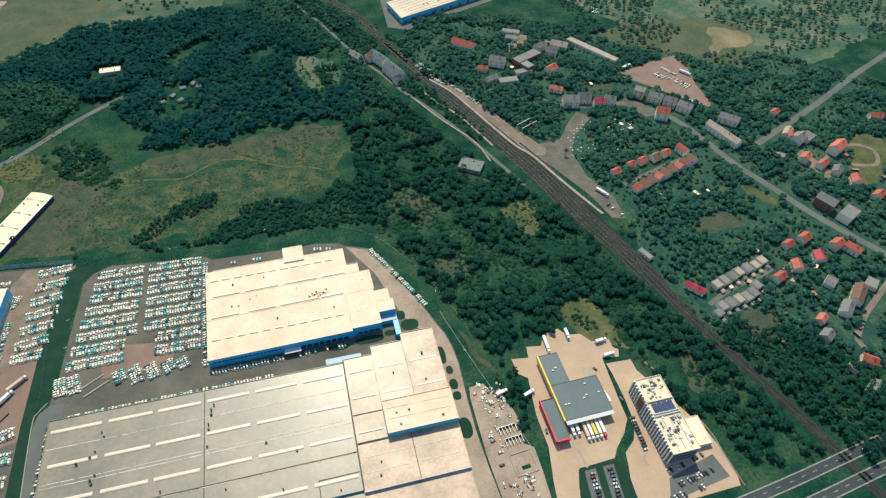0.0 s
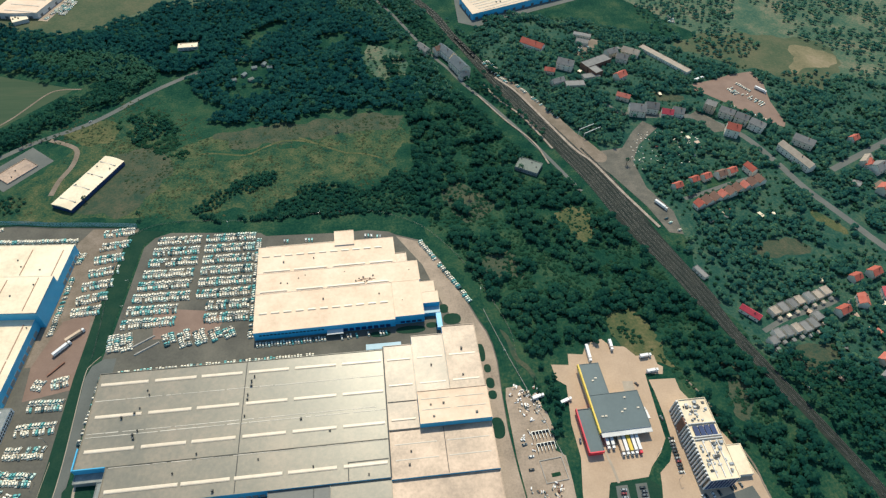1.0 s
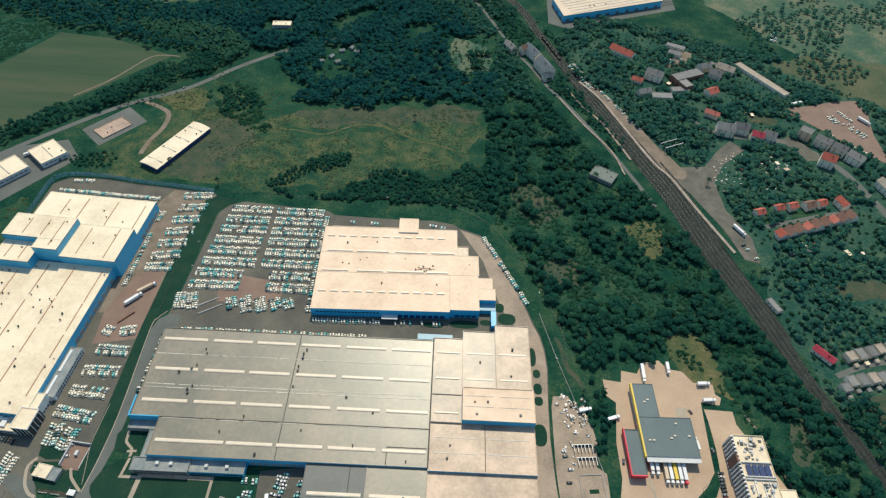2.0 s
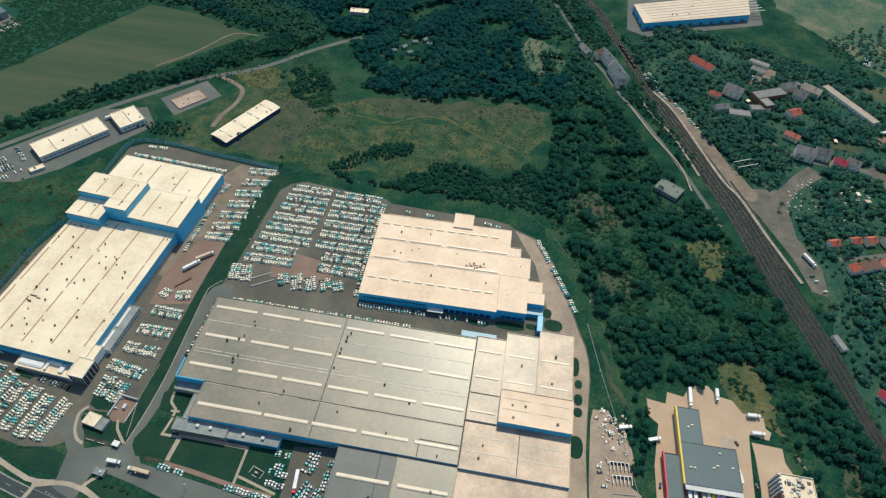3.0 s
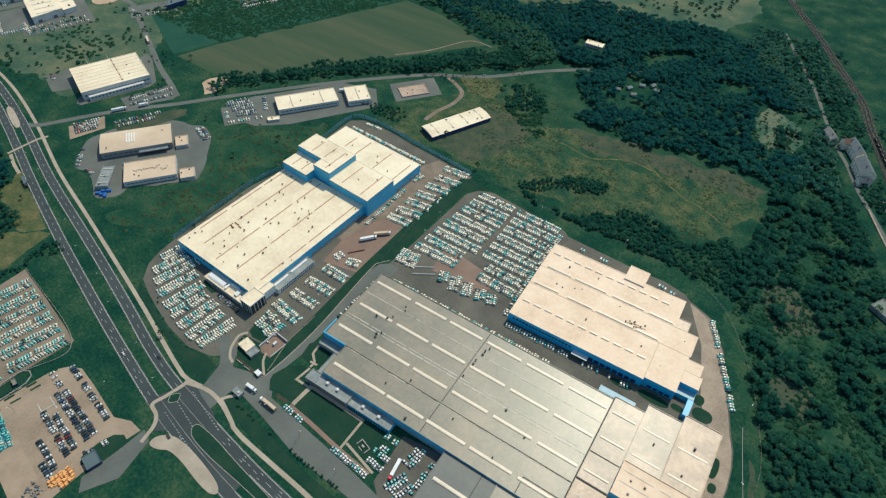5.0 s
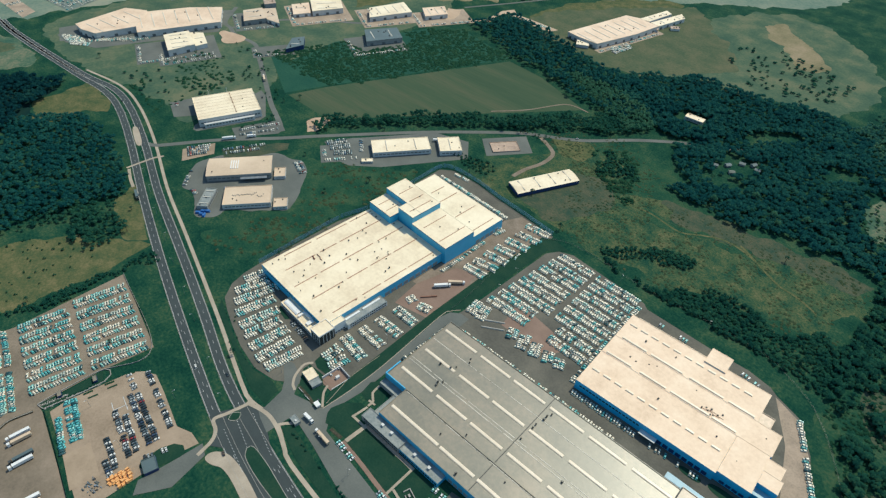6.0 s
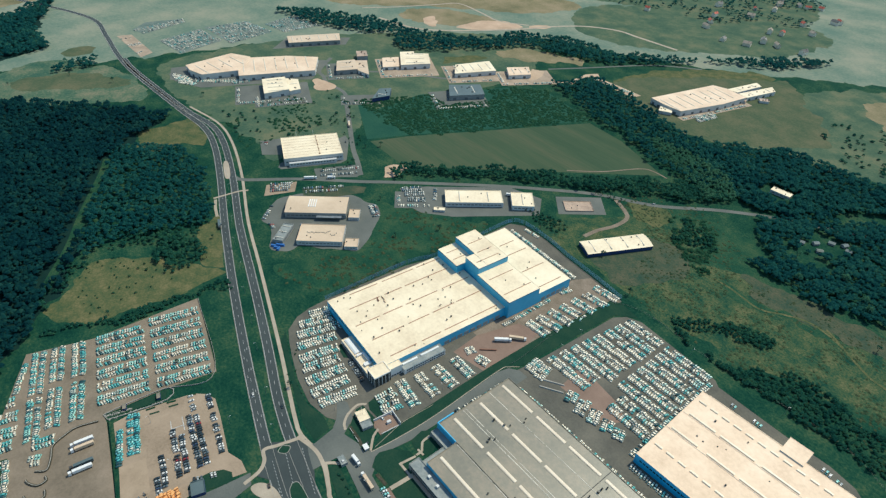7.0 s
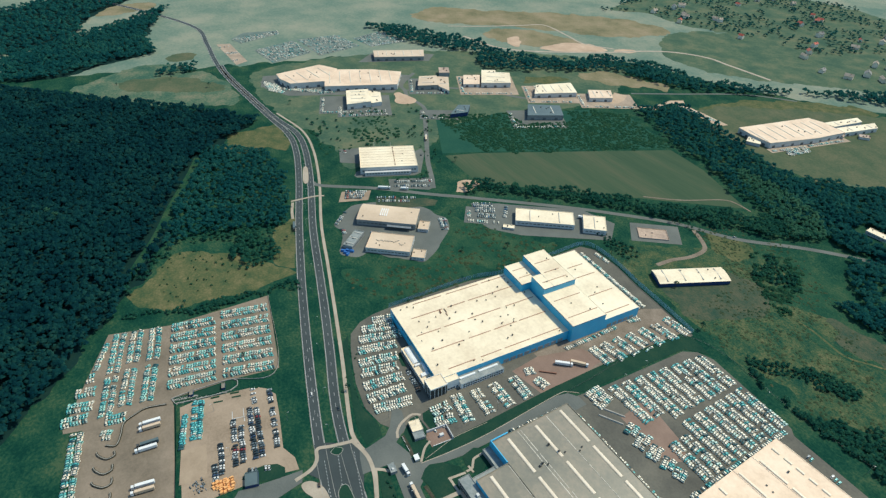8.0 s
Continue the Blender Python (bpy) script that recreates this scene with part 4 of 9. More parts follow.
ribbon("hall_drive", [(-366, 608), (-345, 598), (-331, 586), (-329, 561), (-336, 535), (-338, 512)], 5.5, 0.19, DIRT, "dusty drive to a navy hall", "road")
ribbon("wood_track", [(-843, 118), (-801, 98), (-726, 57), (-669, 29), (-622, 0), (-600, -12)], 10.0, 0.2, GLADE, "grassy ride through the forest", "track")

# Yards and parking areas.
YARDS = [
    ("works_yard", [(-238, 298), (-234, 330), (-228, 428), (-220, 440), (-206, 446), (-118, 438), (-112, 433), (-46, 431), (-11, 432), (10, 428), (17, 423), (39, 414), (58, 385), (66, 359), (76, 335), (83, 313), (89, 298), (92, 283), (93, 266), (91, 234), (90, 204), (91, 170), (96, 104), (-96, 104), (-124, 128), (-126, 168), (-96, 172), (-92, 283), (-236, 283)], YARD, "worn grey-brown yard paving round the works halls"),
    ("stock_yard_west", [(-424, 210), (-423, 190), (-419, 174), (-408, 159), (-393, 152), (-377, 146), (-349, 137), (-320, 132), (-298, 136), (-284, 146), (-268, 154), (-256, 178), (-254, 290), (-250, 350), (-245, 400), (-236, 432), (-238, 455), (-282, 460), (-324, 464), (-357, 469), (-395, 469), (-409, 458), (-410, 411), (-411, 346), (-420, 306)], YARD, "worn yard paving full of stored cars"),
    ("stock_lot", [(-503, 108), (-400, 84), (-408, 40), (-411, -8), (-402, -8), (-313, -26), (-262, -36), (-250, -80), (-300, -106), (-352, -92), (-413, -77), (-417, -91), (-421, -91), (-521, -43), (-506, 10)], STOCK_LOT, "worn paved lot with rows of stored cars"),
    ("staff_car_park", [(-398, -4), (-399, 10), (-389, 58), (-382, 66), (-372, 71), (-352, 67), (-316, 58), (-303, 63), (-291, 62), (-294, 50), (-302, 44), (-298, 26), (-300, -6), (-310, -22)], LOT, "beige paved staff car park"),
    ("stock_yard_east", [(-298, 300), (-255, 300), (-250, 350), (-245, 400), (-237, 431), (-239, 453), (-282, 458), (-292, 440)], DIRT, "pinkish worn paving beside the tower hall"),
    ("depot_yard", [(138, 258), (153, 256), (155, 267), (168, 265), (174, 276), (189, 279), (195, 271), (207, 269), (214, 259), (230, 258), (230, 249), (234, 246), (231, 239), (216, 241), (215, 229), (213, 201), (212, 183), (204, 172), (193, 162), (188, 155), (165, 154), (158, 154), (154, 145), (150, 133), (146, 104), (130, 104), (133, 137), (135, 149), (141, 175), (141, 203), (146, 237), (139, 243)], BEIGE, "beige concrete yard of a parcel depot"),
    ("office_yard", [(217, 235), (240, 234), (240, 223), (261, 180), (270, 158), (274, 139), (274, 121), (272, 113), (212, 112), (191, 112), (192, 135), (196, 148), (198, 157), (209, 165), (216, 178), (218, 200), (218, 224)], BEIGE, "beige paved yard around an office block"),
    ("depot_parking", [(157, 153), (188, 153), (194, 148), (190, 112), (150, 108), (152, 140)], LAWN, "lawn around small parking bays"),
    ("east_yard", [(17, 421), (38, 412), (57, 384), (65, 358), (75, 334), (82, 312), (88, 297), (91, 283), (92, 266), (90.5, 234), (89.5, 204), (91, 170), (96, 104), (77, 104), (77.5, 299), (62, 312), (54, 330), (40, 380)], PALE_YARD, "pale worn concrete strip along the halls"),
    ("visitor_bays", [(222, 131), (264, 140), (268, 121), (214, 114)], GREY_ROAD, "grey parking bays in front of the offices"),
    ("depot_bays", [(161, 151), (170, 151), (166, 112), (155, 112)], GREY_ROAD, "grey parking bays among lawns"),
    ("depot_bays", [(176, 151), (185, 151), (180, 112), (171, 112)], GREY_ROAD, "grey parking bays among lawns"),
    ("scrap_yard", [(95, 240), (107, 241), (115, 226), (124, 215), (126, 201), (123, 183), (130, 178), (130, 158), (129, 138), (133, 108), (96, 104), (92, 180), (93, 230)], PALE_YARD, "dusty pale storage yard with scrap"),
    ("small_works_yard", [(-591, 218), (-574, 229), (-546, 207), (-531, 201), (-517, 218), (-524, 231), (-486, 263), (-470, 282), (-504, 325), (-512, 338), (-533, 350), (-547, 344), (-574, 341), (-624, 278), (-612, 238)], GREY_ROAD, "grey yard around three small halls"),
    ("white_hall_yard", [(-553, 396), (-535, 428), (-528, 436), (-470, 515), (-425, 530), (-400, 500), (-462, 410), (-478, 396), (-492, 384), (-509, 381)], GREY_ROAD, "grey yard around two white halls"),
    ("paved_pad", [(-418, 549), (-381, 596), (-351, 570), (-388, 522)], GREY_ROAD, "pale paved pad with stacked pallets"),
    ("hall_car_park", [(-660, 330), (-634, 388), (-608, 376), (-634, 320)], GREY_ROAD, "grey parking beside a large white hall"),
    ("hall_apron", [(-699, 300), (-691, 293), (-684, 294), (-652, 368), (-655, 379), (-702, 412), (-718, 416)], GREY_ROAD, "grey apron round a large white hall"),
    ("hall_side_park", [(-773, 306), (-762, 338), (-742, 331), (-719, 314), (-735, 291)], GREY_ROAD, "grey side park beside a large white hall"),
    ("drive_strip", [(-626, 294), (-592, 350), (-580, 362), (-571, 352), (-585, 312), (-609, 286)], BROWN_GRASS, "dry grass strip beside a row of cars"),
    ("roadside_car_park", [(-659, 260), (-644, 296), (-624, 282), (-637, 246)], LOT, "sandy roadside car park"),
    ("station_plaza", [(232, 560), (262, 536), (295, 540), (318, 570), (338, 590), (352, 575), (318, 545), (300, 515), (300, 470), (316, 430), (314, 396), (300, 400), (290, 440), (268, 492)], PLAZA, "dusty forecourt beside the railway"),
    ("goods_yard", [(176, 700), (186, 704), (218, 640), (246, 580), (262, 545), (274, 528), (264, 512), (250, 526), (236, 552), (212, 618), (190, 672)], DIRT, "brown dusty goods yard strip"),
    ("street_forecourt", [(402, 597), (421, 560), (441, 563), (430, 588), (416, 606)], PLAZA, "dusty forecourt between street houses"),
    ("house_court", [(373, 652), (412, 639), (409, 624), (374, 631)], BROWN_GRASS, "worn grass court behind the street houses"),
    ("pale_court", [(306, 764), (326, 794), (344, 786), (325, 760)], DIRT, "pale dusty court beside a works"),
    ("manor_court", [(561, 450), (573, 397), (588, 401), (579, 459)], DIRT, "pale court between red-roofed houses"),
    ("court_yard", [(294, 758), (304, 742), (318, 750), (336, 778), (330, 788), (312, 776)], DIRT, "dusty court with a few parked cars"),
    ("lorry_park", [(435, 666), (467, 673), (500, 685), (532, 690), (535, 659), (524, 618), (521, 572), (515, 563), (499, 576), (480, 599), (463, 620), (443, 642), (431, 653)], RED_YARD, "reddish gravel yard with parked vans"),
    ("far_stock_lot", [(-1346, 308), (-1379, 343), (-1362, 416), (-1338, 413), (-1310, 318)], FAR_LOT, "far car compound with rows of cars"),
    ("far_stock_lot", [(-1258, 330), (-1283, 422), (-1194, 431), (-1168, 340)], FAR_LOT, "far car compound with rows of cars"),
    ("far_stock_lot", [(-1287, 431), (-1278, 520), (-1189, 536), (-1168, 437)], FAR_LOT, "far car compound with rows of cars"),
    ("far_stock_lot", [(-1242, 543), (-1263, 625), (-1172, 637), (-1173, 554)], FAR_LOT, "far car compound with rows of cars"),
    ("far_stock_lot", [(-1326, 272), (-1319, 298), (-1201, 299), (-1189, 274)], PALE_YARD, "pale far lorry park by the main road"),
    ("far_front_lot", [(-1086, 287), (-1089, 316), (-1058, 312), (-1030, 322), (-1010, 380), (-990, 372), (-978, 416), (-955, 410), (-1000, 310), (-1050, 285)], GREY_ROAD, "car park curving round the far works"),
    ("curved_pad", [(-747, 842), (-725, 853), (-712, 834), (-706, 812), (-713, 799)], BEIGE, "pale curved pad beside a far hall"),
    ("sand_drive", [(-680, 832), (-667, 858), (-672, 908), (-661, 930), (-643, 916), (-596, 916), (-552, 915), (-557, 896), (-630, 900), (-655, 913), (-657, 887), (-655, 851)], BEIGE, "pale sandy drive with parked vans"),
    ("far_works_yard", [(-1110, 300), (-1060, 280), (-985, 380), (-930, 480), (-990, 550), (-1070, 450)], GREY_ROAD, "grey yard of a large far works"),
    ("hall_apron", [(-1100, 490), (-1045, 620), (-1075, 650), (-1140, 540)], GREY_ROAD, "grey apron of a far loading hall"),
    ("warehouse_yard", [(142, 852), (168, 838), (345, 915), (352, 1060), (345, 1100), (290, 1078), (150, 1020)], GREY_ROAD, "grey yard round the railway warehouses"),
    ("sandy_yard", [(180, 977), (250, 1006), (245, 979), (184, 950)], DIRT, "sandy gap between two warehouses"),
]
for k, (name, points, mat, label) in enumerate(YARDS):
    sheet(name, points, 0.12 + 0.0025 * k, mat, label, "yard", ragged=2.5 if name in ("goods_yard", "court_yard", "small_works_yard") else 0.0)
for points in ([(-290, 268), (-256, 275), (-254, 320), (-258, 350), (-280, 345), (-293, 300)], [(-205, 352), (-160, 345), (-140, 335), (-150, 318), (-200, 318)], [(-262, 178), (-254, 183), (-256, 162), (-277, 163)]):
    sheet("red_paving", points, 0.19, RED_YARD, "reddish block paving in the stock yard", "yard", ragged=0.0)
# Lawns in front of the large hall, and the green strip between the yards.
LAWNS = [
    [(-257, 164), (-249, 149), (-245.2, 174), (-244.3, 211), (-247, 285), (-244, 297), (-238, 310), (-232, 400), (-229, 432), (-212, 448), (-236, 452), (-246, 446), (-254, 350), (-256, 285), (-255, 181)],
    [(-243.5, 152), (-240, 162), (-230, 172), (-215, 172), (-213, 161), (-213, 142), (-228, 142), (-236, 140), (-242, 147)],
    [(-239, 191), (-237, 179), (-229, 176.5), (-220, 177), (-217, 185), (-222, 194), (-233, 200)],
    [(-211, 158), (-159, 159), (-159, 135), (-168, 135), (-197, 139), (-210, 141)],
    [(-158, 160), (-137, 162), (-137, 147), (-128, 133), (-157, 140)],
    [(-363, 190), (-359, 189), (-343, 186), (-346, 182.5), (-355, 184), (-361, 187)],
    [(-292.5, 193), (-289.5, 172), (-283, 169), (-270, 170), (-270.5, 181), (-281, 180), (-288.5, 180)],
    [(-408, 156), (-393, 150), (-377, 144), (-349, 135), (-320, 130), (-298, 134.5), (-287, 132), (-284, 117), (-305, 118), (-340, 128), (-400, 147)],
    [(-254, 121), (-177, 107), (-110, 101), (-110, 94), (-170, 98), (-228, 105), (-256, 113)],
    [(-290, 160), (-290, 167), (-270, 168), (-269, 164), (-258, 157), (-250, 150), (-251, 143), (-258, 143), (-278, 146)],
    [(-308, 40), (-304, 49), (-298, 53), (-291, 51), (-291, 46), (-295, 33), (-304, 21), (-309, 25)],
    [(-410, -6), (-405, -5), (-397, 38), (-406, 42)],
    [(-390, 22), (-388.4, 21.6), (-386.4, 29), (-388, 29.4)],
    [(-388, 37), (-386.4, 36.6), (-384.4, 44), (-386, 44.4)],
]
for k, points in enumerate(LAWNS):
    sheet("lawn", points, 0.232 + 0.0015 * k, LAWN, "mown lawn between paved roads", "lawn")
for k, (points, width) in enumerate((([(-223, 173), (-225, 159)], 2.0), ([(-226, 159.3), (-211, 159.3)], 2.0), ([(-211, 161.5), (-212.5, 141)], 3.4), ([(-210, 160.5), (-158, 160)], 2.0), ([(-159, 162), (-159.3, 134)], 2.0), ([(-158, 139.5), (-128, 132)], 2.0), ([(-231, 194), (-230, 185), (-224, 180), (-223.5, 174)], 2.0), ([(-227, 178), (-220, 178.5)], 1.8), ([(-262, 164), (-259, 157), (-249, 147.5)], 2.0), ([(-278, 142), (-283, 144), (-288, 149), (-291, 155), (-293, 164), (-289, 170)], 2.2), ([(-247.8, 147), (-245.2, 174), (-244.3, 211), (-247.5, 285), (-245, 297), (-239, 305)], 0.6), ([(-249.5, 152), (-251, 160), (-255, 181), (-255, 196), (-254, 215)], 0.35))):
    ribbon("footpath", points, width, 0.262 + 0.004 * k, PATH_PAVING, "pale slab footpath across the lawn", "footway", step=3.0)
ribbon("red_footway", [(-214, 139), (-190, 136.6), (-165, 133.2), (-130, 129.6)], 3.4, 0.258, RED_YARD, "reddish paved strip along the parking bays", "footway")
for points in ([(-278, 146.6), (-266, 146), (-257, 144.4)], [(-229, 139.6), (-217, 140.2)]):
    ribbon("dark_bed", points, 2.6, 0.26, EARTH, "dark planting bed by the paved edge", "planting bed", step=2.0)
BEDS = [(54, 326, 4, 5), (60, 314, 8, 6), (80, 276, 3.5, 9), (83, 260, 3, 4), (83, 246, 3.5, 5), (83, 235, 3.5, 4), (82, 206, 5.5, 9), (-5, 304, 9, 3), (22, 306, 13, 4), (41, 309, 5, 3)]
for x, y, w, h in BEDS:
    sheet("planting_bed", [(x - w, y - h), (x + w, y - h), (x + w, y + h), (x - w, y + h)], 0.262, LAWN, "rounded dark grass bed beside the hall", "planting bed", rounded=True)
ribbon("low_pipe", [(90, 322), (93, 309), (103, 270), (118, 217), (130, 170)], 0.32, 0.5, KERB, "pale low pipe along the grass verge", "pipe", thick=0.5)
sheet("rough_verge", [(98, 300), (106, 278), (114, 256), (120, 242), (123, 248), (116, 268), (104, 296)], 0.14, BROWN_GRASS, "brownish strip of rough verge", "verge", ragged=3.0)

# Railway: a broad ballast bed with several tracks, platforms and a service road.
RAILWAY = [(-40, 1150), (20, 1050), (57, 979), (105, 886), (123, 826), (140, 778), (162, 715), (180, 667), (205, 605), (229, 545), (251, 485), (272, 405), (295, 336), (313, 268), (326, 228), (352, 150), (372, 80), (400, -20)]
line = smooth_line(RAILWAY)
bed = []
for k, q in enumerate(line):
    bed.append(13.0 if q.y > 790 else 13.0 + (790 - q.y) * 0.07 if q.y > 520 else 32.0 if q.y > 430 else max(9.0, 32.0 - (430 - q.y) * 0.125))
a = [p for p in line]
left, right = [], []
for k, q in enumerate(line):
    d = line[min(k + 1, len(line) - 1)] - line[max(k - 1, 0)]
    s = Vector((-d.y, d.x, 0)).normalized()
    left.append(q + s * bed[k] / 2)
    right.append(q - s * bed[k] / 2)
n = len(line)
tagged(new("trackbed", solid("trackbed", [(q.x, q.y, 0.14) for q in left + right], [(k, n + k, n + k + 1, k + 1) for k in range(n - 1)], BALLAST)), "broad brown ballast bed of the railway", "railway", kind="structure")
for k, off in enumerate((-14.5, -9.6, -4.8, 0.0, 4.8, 9.6, 14.5)):
    reach = [q for q in line if (430 if abs(off) > 12 else 300 if abs(off) > 6 else 200 if off == -4.8 else -1e9) < q.y < (540 if abs(off) > 12 else 660 if abs(off) > 6 else 1e9)]
    track = offset_line(reach, off)
    thing = tagged(new("railway_track"), "pair of worn steel rails on dark sleepers", "railway track", group="railway tracks", kind="structure")
    part("sleeper_bed", ribbon_mesh("sleeper_bed", track, 2.7, 0.20, TRACKBED), thing)
    for side in (-0.75, 0.75):
        part("rail", ribbon_mesh("rail", offset_line(track, side), 0.16, 0.38, RAIL, 0.17), thing)
for points, width, label in (([(170, 700), (190, 668), (207, 624), (236, 544), (251, 518), (268, 470), (281, 436), (292, 408)], 3.2, "pale slab platform beside the tracks"), ([(150, 690), (165, 650), (186, 615), (200, 578), (211, 545)], 2.6, "weathered island platform between tracks"), ([(140, 660), (165, 606), (191, 559), (200, 518)], 1.8, "narrow pale platform edge beside the tracks")):
    ribbon("platform", points, width, 0.95, PLATFORM, label, "platform", thick=0.8)
RAIL_LANE = [(-20, 1020), (10, 956), (44, 886), (75, 804), (97, 752), (109, 729), (126, 688), (148, 648), (165, 614), (192, 555), (225, 470)]
ribbon("rail_road", RAIL_LANE, 4.5, 0.17, GREY_ROAD, "narrow pale road beside the railway", "road")

# Low winding barriers on the lorry yard.
for points in ([(-407, -13), (-411, -28), (-409, -37), (-404, -47), (-393, -51), (-384, -56), (-388, -63)], [(-384, -70), (-380, -69), (-374, -64), (-375, -58), (-379, -58)], [(-371, -74), (-367, -73), (-361, -68), (-362, -62), (-367, -61)], [(-358, -77), (-355, -76), (-349, -70), (-350, -64), (-355, -63)], [(-345, -80), (-342, -79), (-336, -73), (-337, -67), (-342, -66)]):
    ribbon("low_barrier_wall", points, 1.5, 1.2, EARTH, "low winding earth bank on the yard", "barrier", thick=1.15, step=2.0)
    ribbon("bank_cap", points, 0.4, 1.35, KERB, "pale concrete blocks along the earth bank", "barrier", thick=0.25, step=2.0)
for points in ([(-372, 33), (-361, 30)], [(-371, 42), (-357, 39)], [(-364, 31.2), (-362, 40)]):
    ribbon("painted_bar", points, 0.55, 0.2, LINE, "white painted bar on the car park", "road marking")
sheet("concrete_patch", [(-353, -13), (-350, 6), (-319, -1), (-323, -21)], 0.188, PALE_LOT, "paler slab patch on the staff car park", "yard")
for points in ([(-395, 21), (-393.5, 28)], [(-392, 37), (-390, 44)], [(-389, 54), (-387, 60)]):
    ribbon("planted_bed", points, 1.6, 0.55, SCRUB, "narrow planted bed on the car park", "flower bed", thick=0.4, step=1.5)
ribbon("enclosure_wall", [(-411, -8), (-404, -6.5), (-395.5, 39), (-407, 44), (-411, 10), (-411, -8)], 0.5, 1.0, KERB, "pale low wall round a grass strip", "wall", thick=0.9, step=4.0)
ribbon("garden_wall", [(338, 261), (344, 235), (352, 208)], 0.5, 1.6, KERB, "pale garden wall below the row houses", "wall", thick=1.5, step=4.0)


# ---- halls and houses ----
def block(parent, x0, x1, y0, y1, z1, wall, roof, z0=0.0, rim=0.6, wall_name="wall"):
    """A flat-roofed block: walls with a parapet round a sunken roof."""
    t = 0.35
    verts = box_data(x0, x1, y0, y1, z0, z1)
    inner = [(x0 + t, y0 + t), (x1 - t, y0 + t), (x1 - t, y1 - t), (x0 + t, y1 - t)]
    verts += [(x, y, z1) for x, y in inner] + [(x, y, z1 - rim) for x, y in inner]
    faces = [(0, 1, 5, 4), (1, 2, 6, 5), (2, 3, 7, 6), (3, 0, 4, 7)]
    for k in range(4):
        m = (k + 1) % 4
        faces += [(4 + k, 4 + m, 8 + m, 8 + k), (8 + k, 8 + m, 12 + m, 12 + k)]
    part(wall_name, solid(wall_name, verts, faces, [wall, roof], [0, 0, 0, 0] + [1] * 8), parent)
    part("roof", solid("roof", [(x, y, z1 - rim + 0.004) for x, y in inner] + [(x, y, z1 - rim - 0.3) for x, y in inner], [(0, 1, 2, 3), (0, 4, 5, 1), (1, 5, 6, 2), (2, 6, 7, 3), (3, 7, 4, 0)], roof), parent)


def strip_windows(parent, x0, x1, y, z0, z1, count, side, axis="x", mat=None, name="window"):
    """A row of panes set a little proud of a wall; side: which way the wall faces."""
    step = (x1 - x0) / count
    for k in range(count):
        a, b = x0 + k * step + 0.12 * step, x0 + (k + 1) * step - 0.12 * step
        d = sorted((y, y + 0.12 * side))
        item = (a, b, d[0], d[1], z0, z1) if axis == "x" else (d[0], d[1], a, b, z0, z1)
        part(name, boxes(name, [item], mat or GLASS), parent)


def barrel(name, x0, x1, y, width, z, mat, parent, axis="x", tall=0.95):
    """A low ridged rooflight along x or y."""
    w = width / 2
    profile = [(-w, 0.0), (-w, tall * 0.45), (-w * 0.55, tall), (w * 0.55, tall), (w, tall * 0.45), (w, 0.0)]
    verts = [(x0, y + p, z + q) for p, q in profile] + [(x1, y + p, z + q) for p, q in profile]
    if axis == "y":
        verts = [(b, a, c) for a, b, c in verts]
    n = len(profile)
    faces = [(k, k + 1, n + k + 1, n + k) for k in range(n - 1)] + [tuple(range(n))[::-1], tuple(range(n, 2 * n))]
    return part(name, solid(name, verts, faces, mat), parent)


def roof_vent(parent, x, y, z, tall=1.6, wide=0.9):
    w = wide / 2
    part("roof_vent", boxes("roof_vent", [(x - w, x + w, y - w, y + w, z, z + tall * 0.6), (x - w * 1.5, x + w * 1.5, y - w * 1.5, y + w * 1.5, z + tall * 0.6, z + tall, 0.3)], VENT), parent)


rng = random.Random(7)

# The large grey-roofed hall.
hall = root("assembly_hall", pose(0, 0, 0), "huge hall with grey felt roof and blue walls", "factory hall")
Z = 11.0
block(hall, -230, -4, 202, 281, Z, BLUE_WALL, GREY_ROOF)
block(hall, -208, -4, 172, 201.9, Z - 0.02, BLUE_WALL, GREY_ROOF)
block(hall, -3.9, 20.5, 208, 284, Z + 0.1, BLUE_WALL, GLARE_ROOF)
block(hall, 20.6, 47.8, 235.6, 292, Z + 0.3, BLUE_WALL, GLARE_ROOF)
block(hall, 47.9, 76.5, 235.6, 299, Z + 0.9, BLUE_WALL, PALE_ROOF)
block(hall, 20.6, 76.4, 207.6, 235.5, Z + 6.2, BLUE_WALL, PEACH_ROOF)
block(hall, -3.9, 76.3, 170, 207.5, Z - 0.2, BLUE_WALL, PALE_ROOF)
block(hall, -92, -48, 60, 171.9, Z - 1.6, BLUE_WALL, DARK_FELT)
block(hall, -47.9, -3.9, 60, 171.9, Z - 1.58, BLUE_WALL, GREY_ROOF)
barrel("roof_seam", -207, -5, 201.95, 0.5, Z - 0.02, GREY_ROOF, hall, "x", 0.2)
block(hall, -3.8, 76.2, 60, 169.9, Z - 2.2, BLUE_WALL, PALE_ROOF)
RZ = Z - 0.58
SPANS = [(-227, -191), (-186, -154), (-150, -118), (-113, -81), (-76, -43), (-38, -6)]
for y, first in ((270.5, -227), (242.5, -225), (215.0, -226), (183.5, -205)):
    for a, b in SPANS if y > 190 else ((-205, -155), (-153, -119), (-116, -82), (-78, -43), (-38, -6)):
        a = max(a, first)
        barrel("rooflight", a, b, y, 2.8, RZ, SKYLIGHT, hall, "x", 0.6)
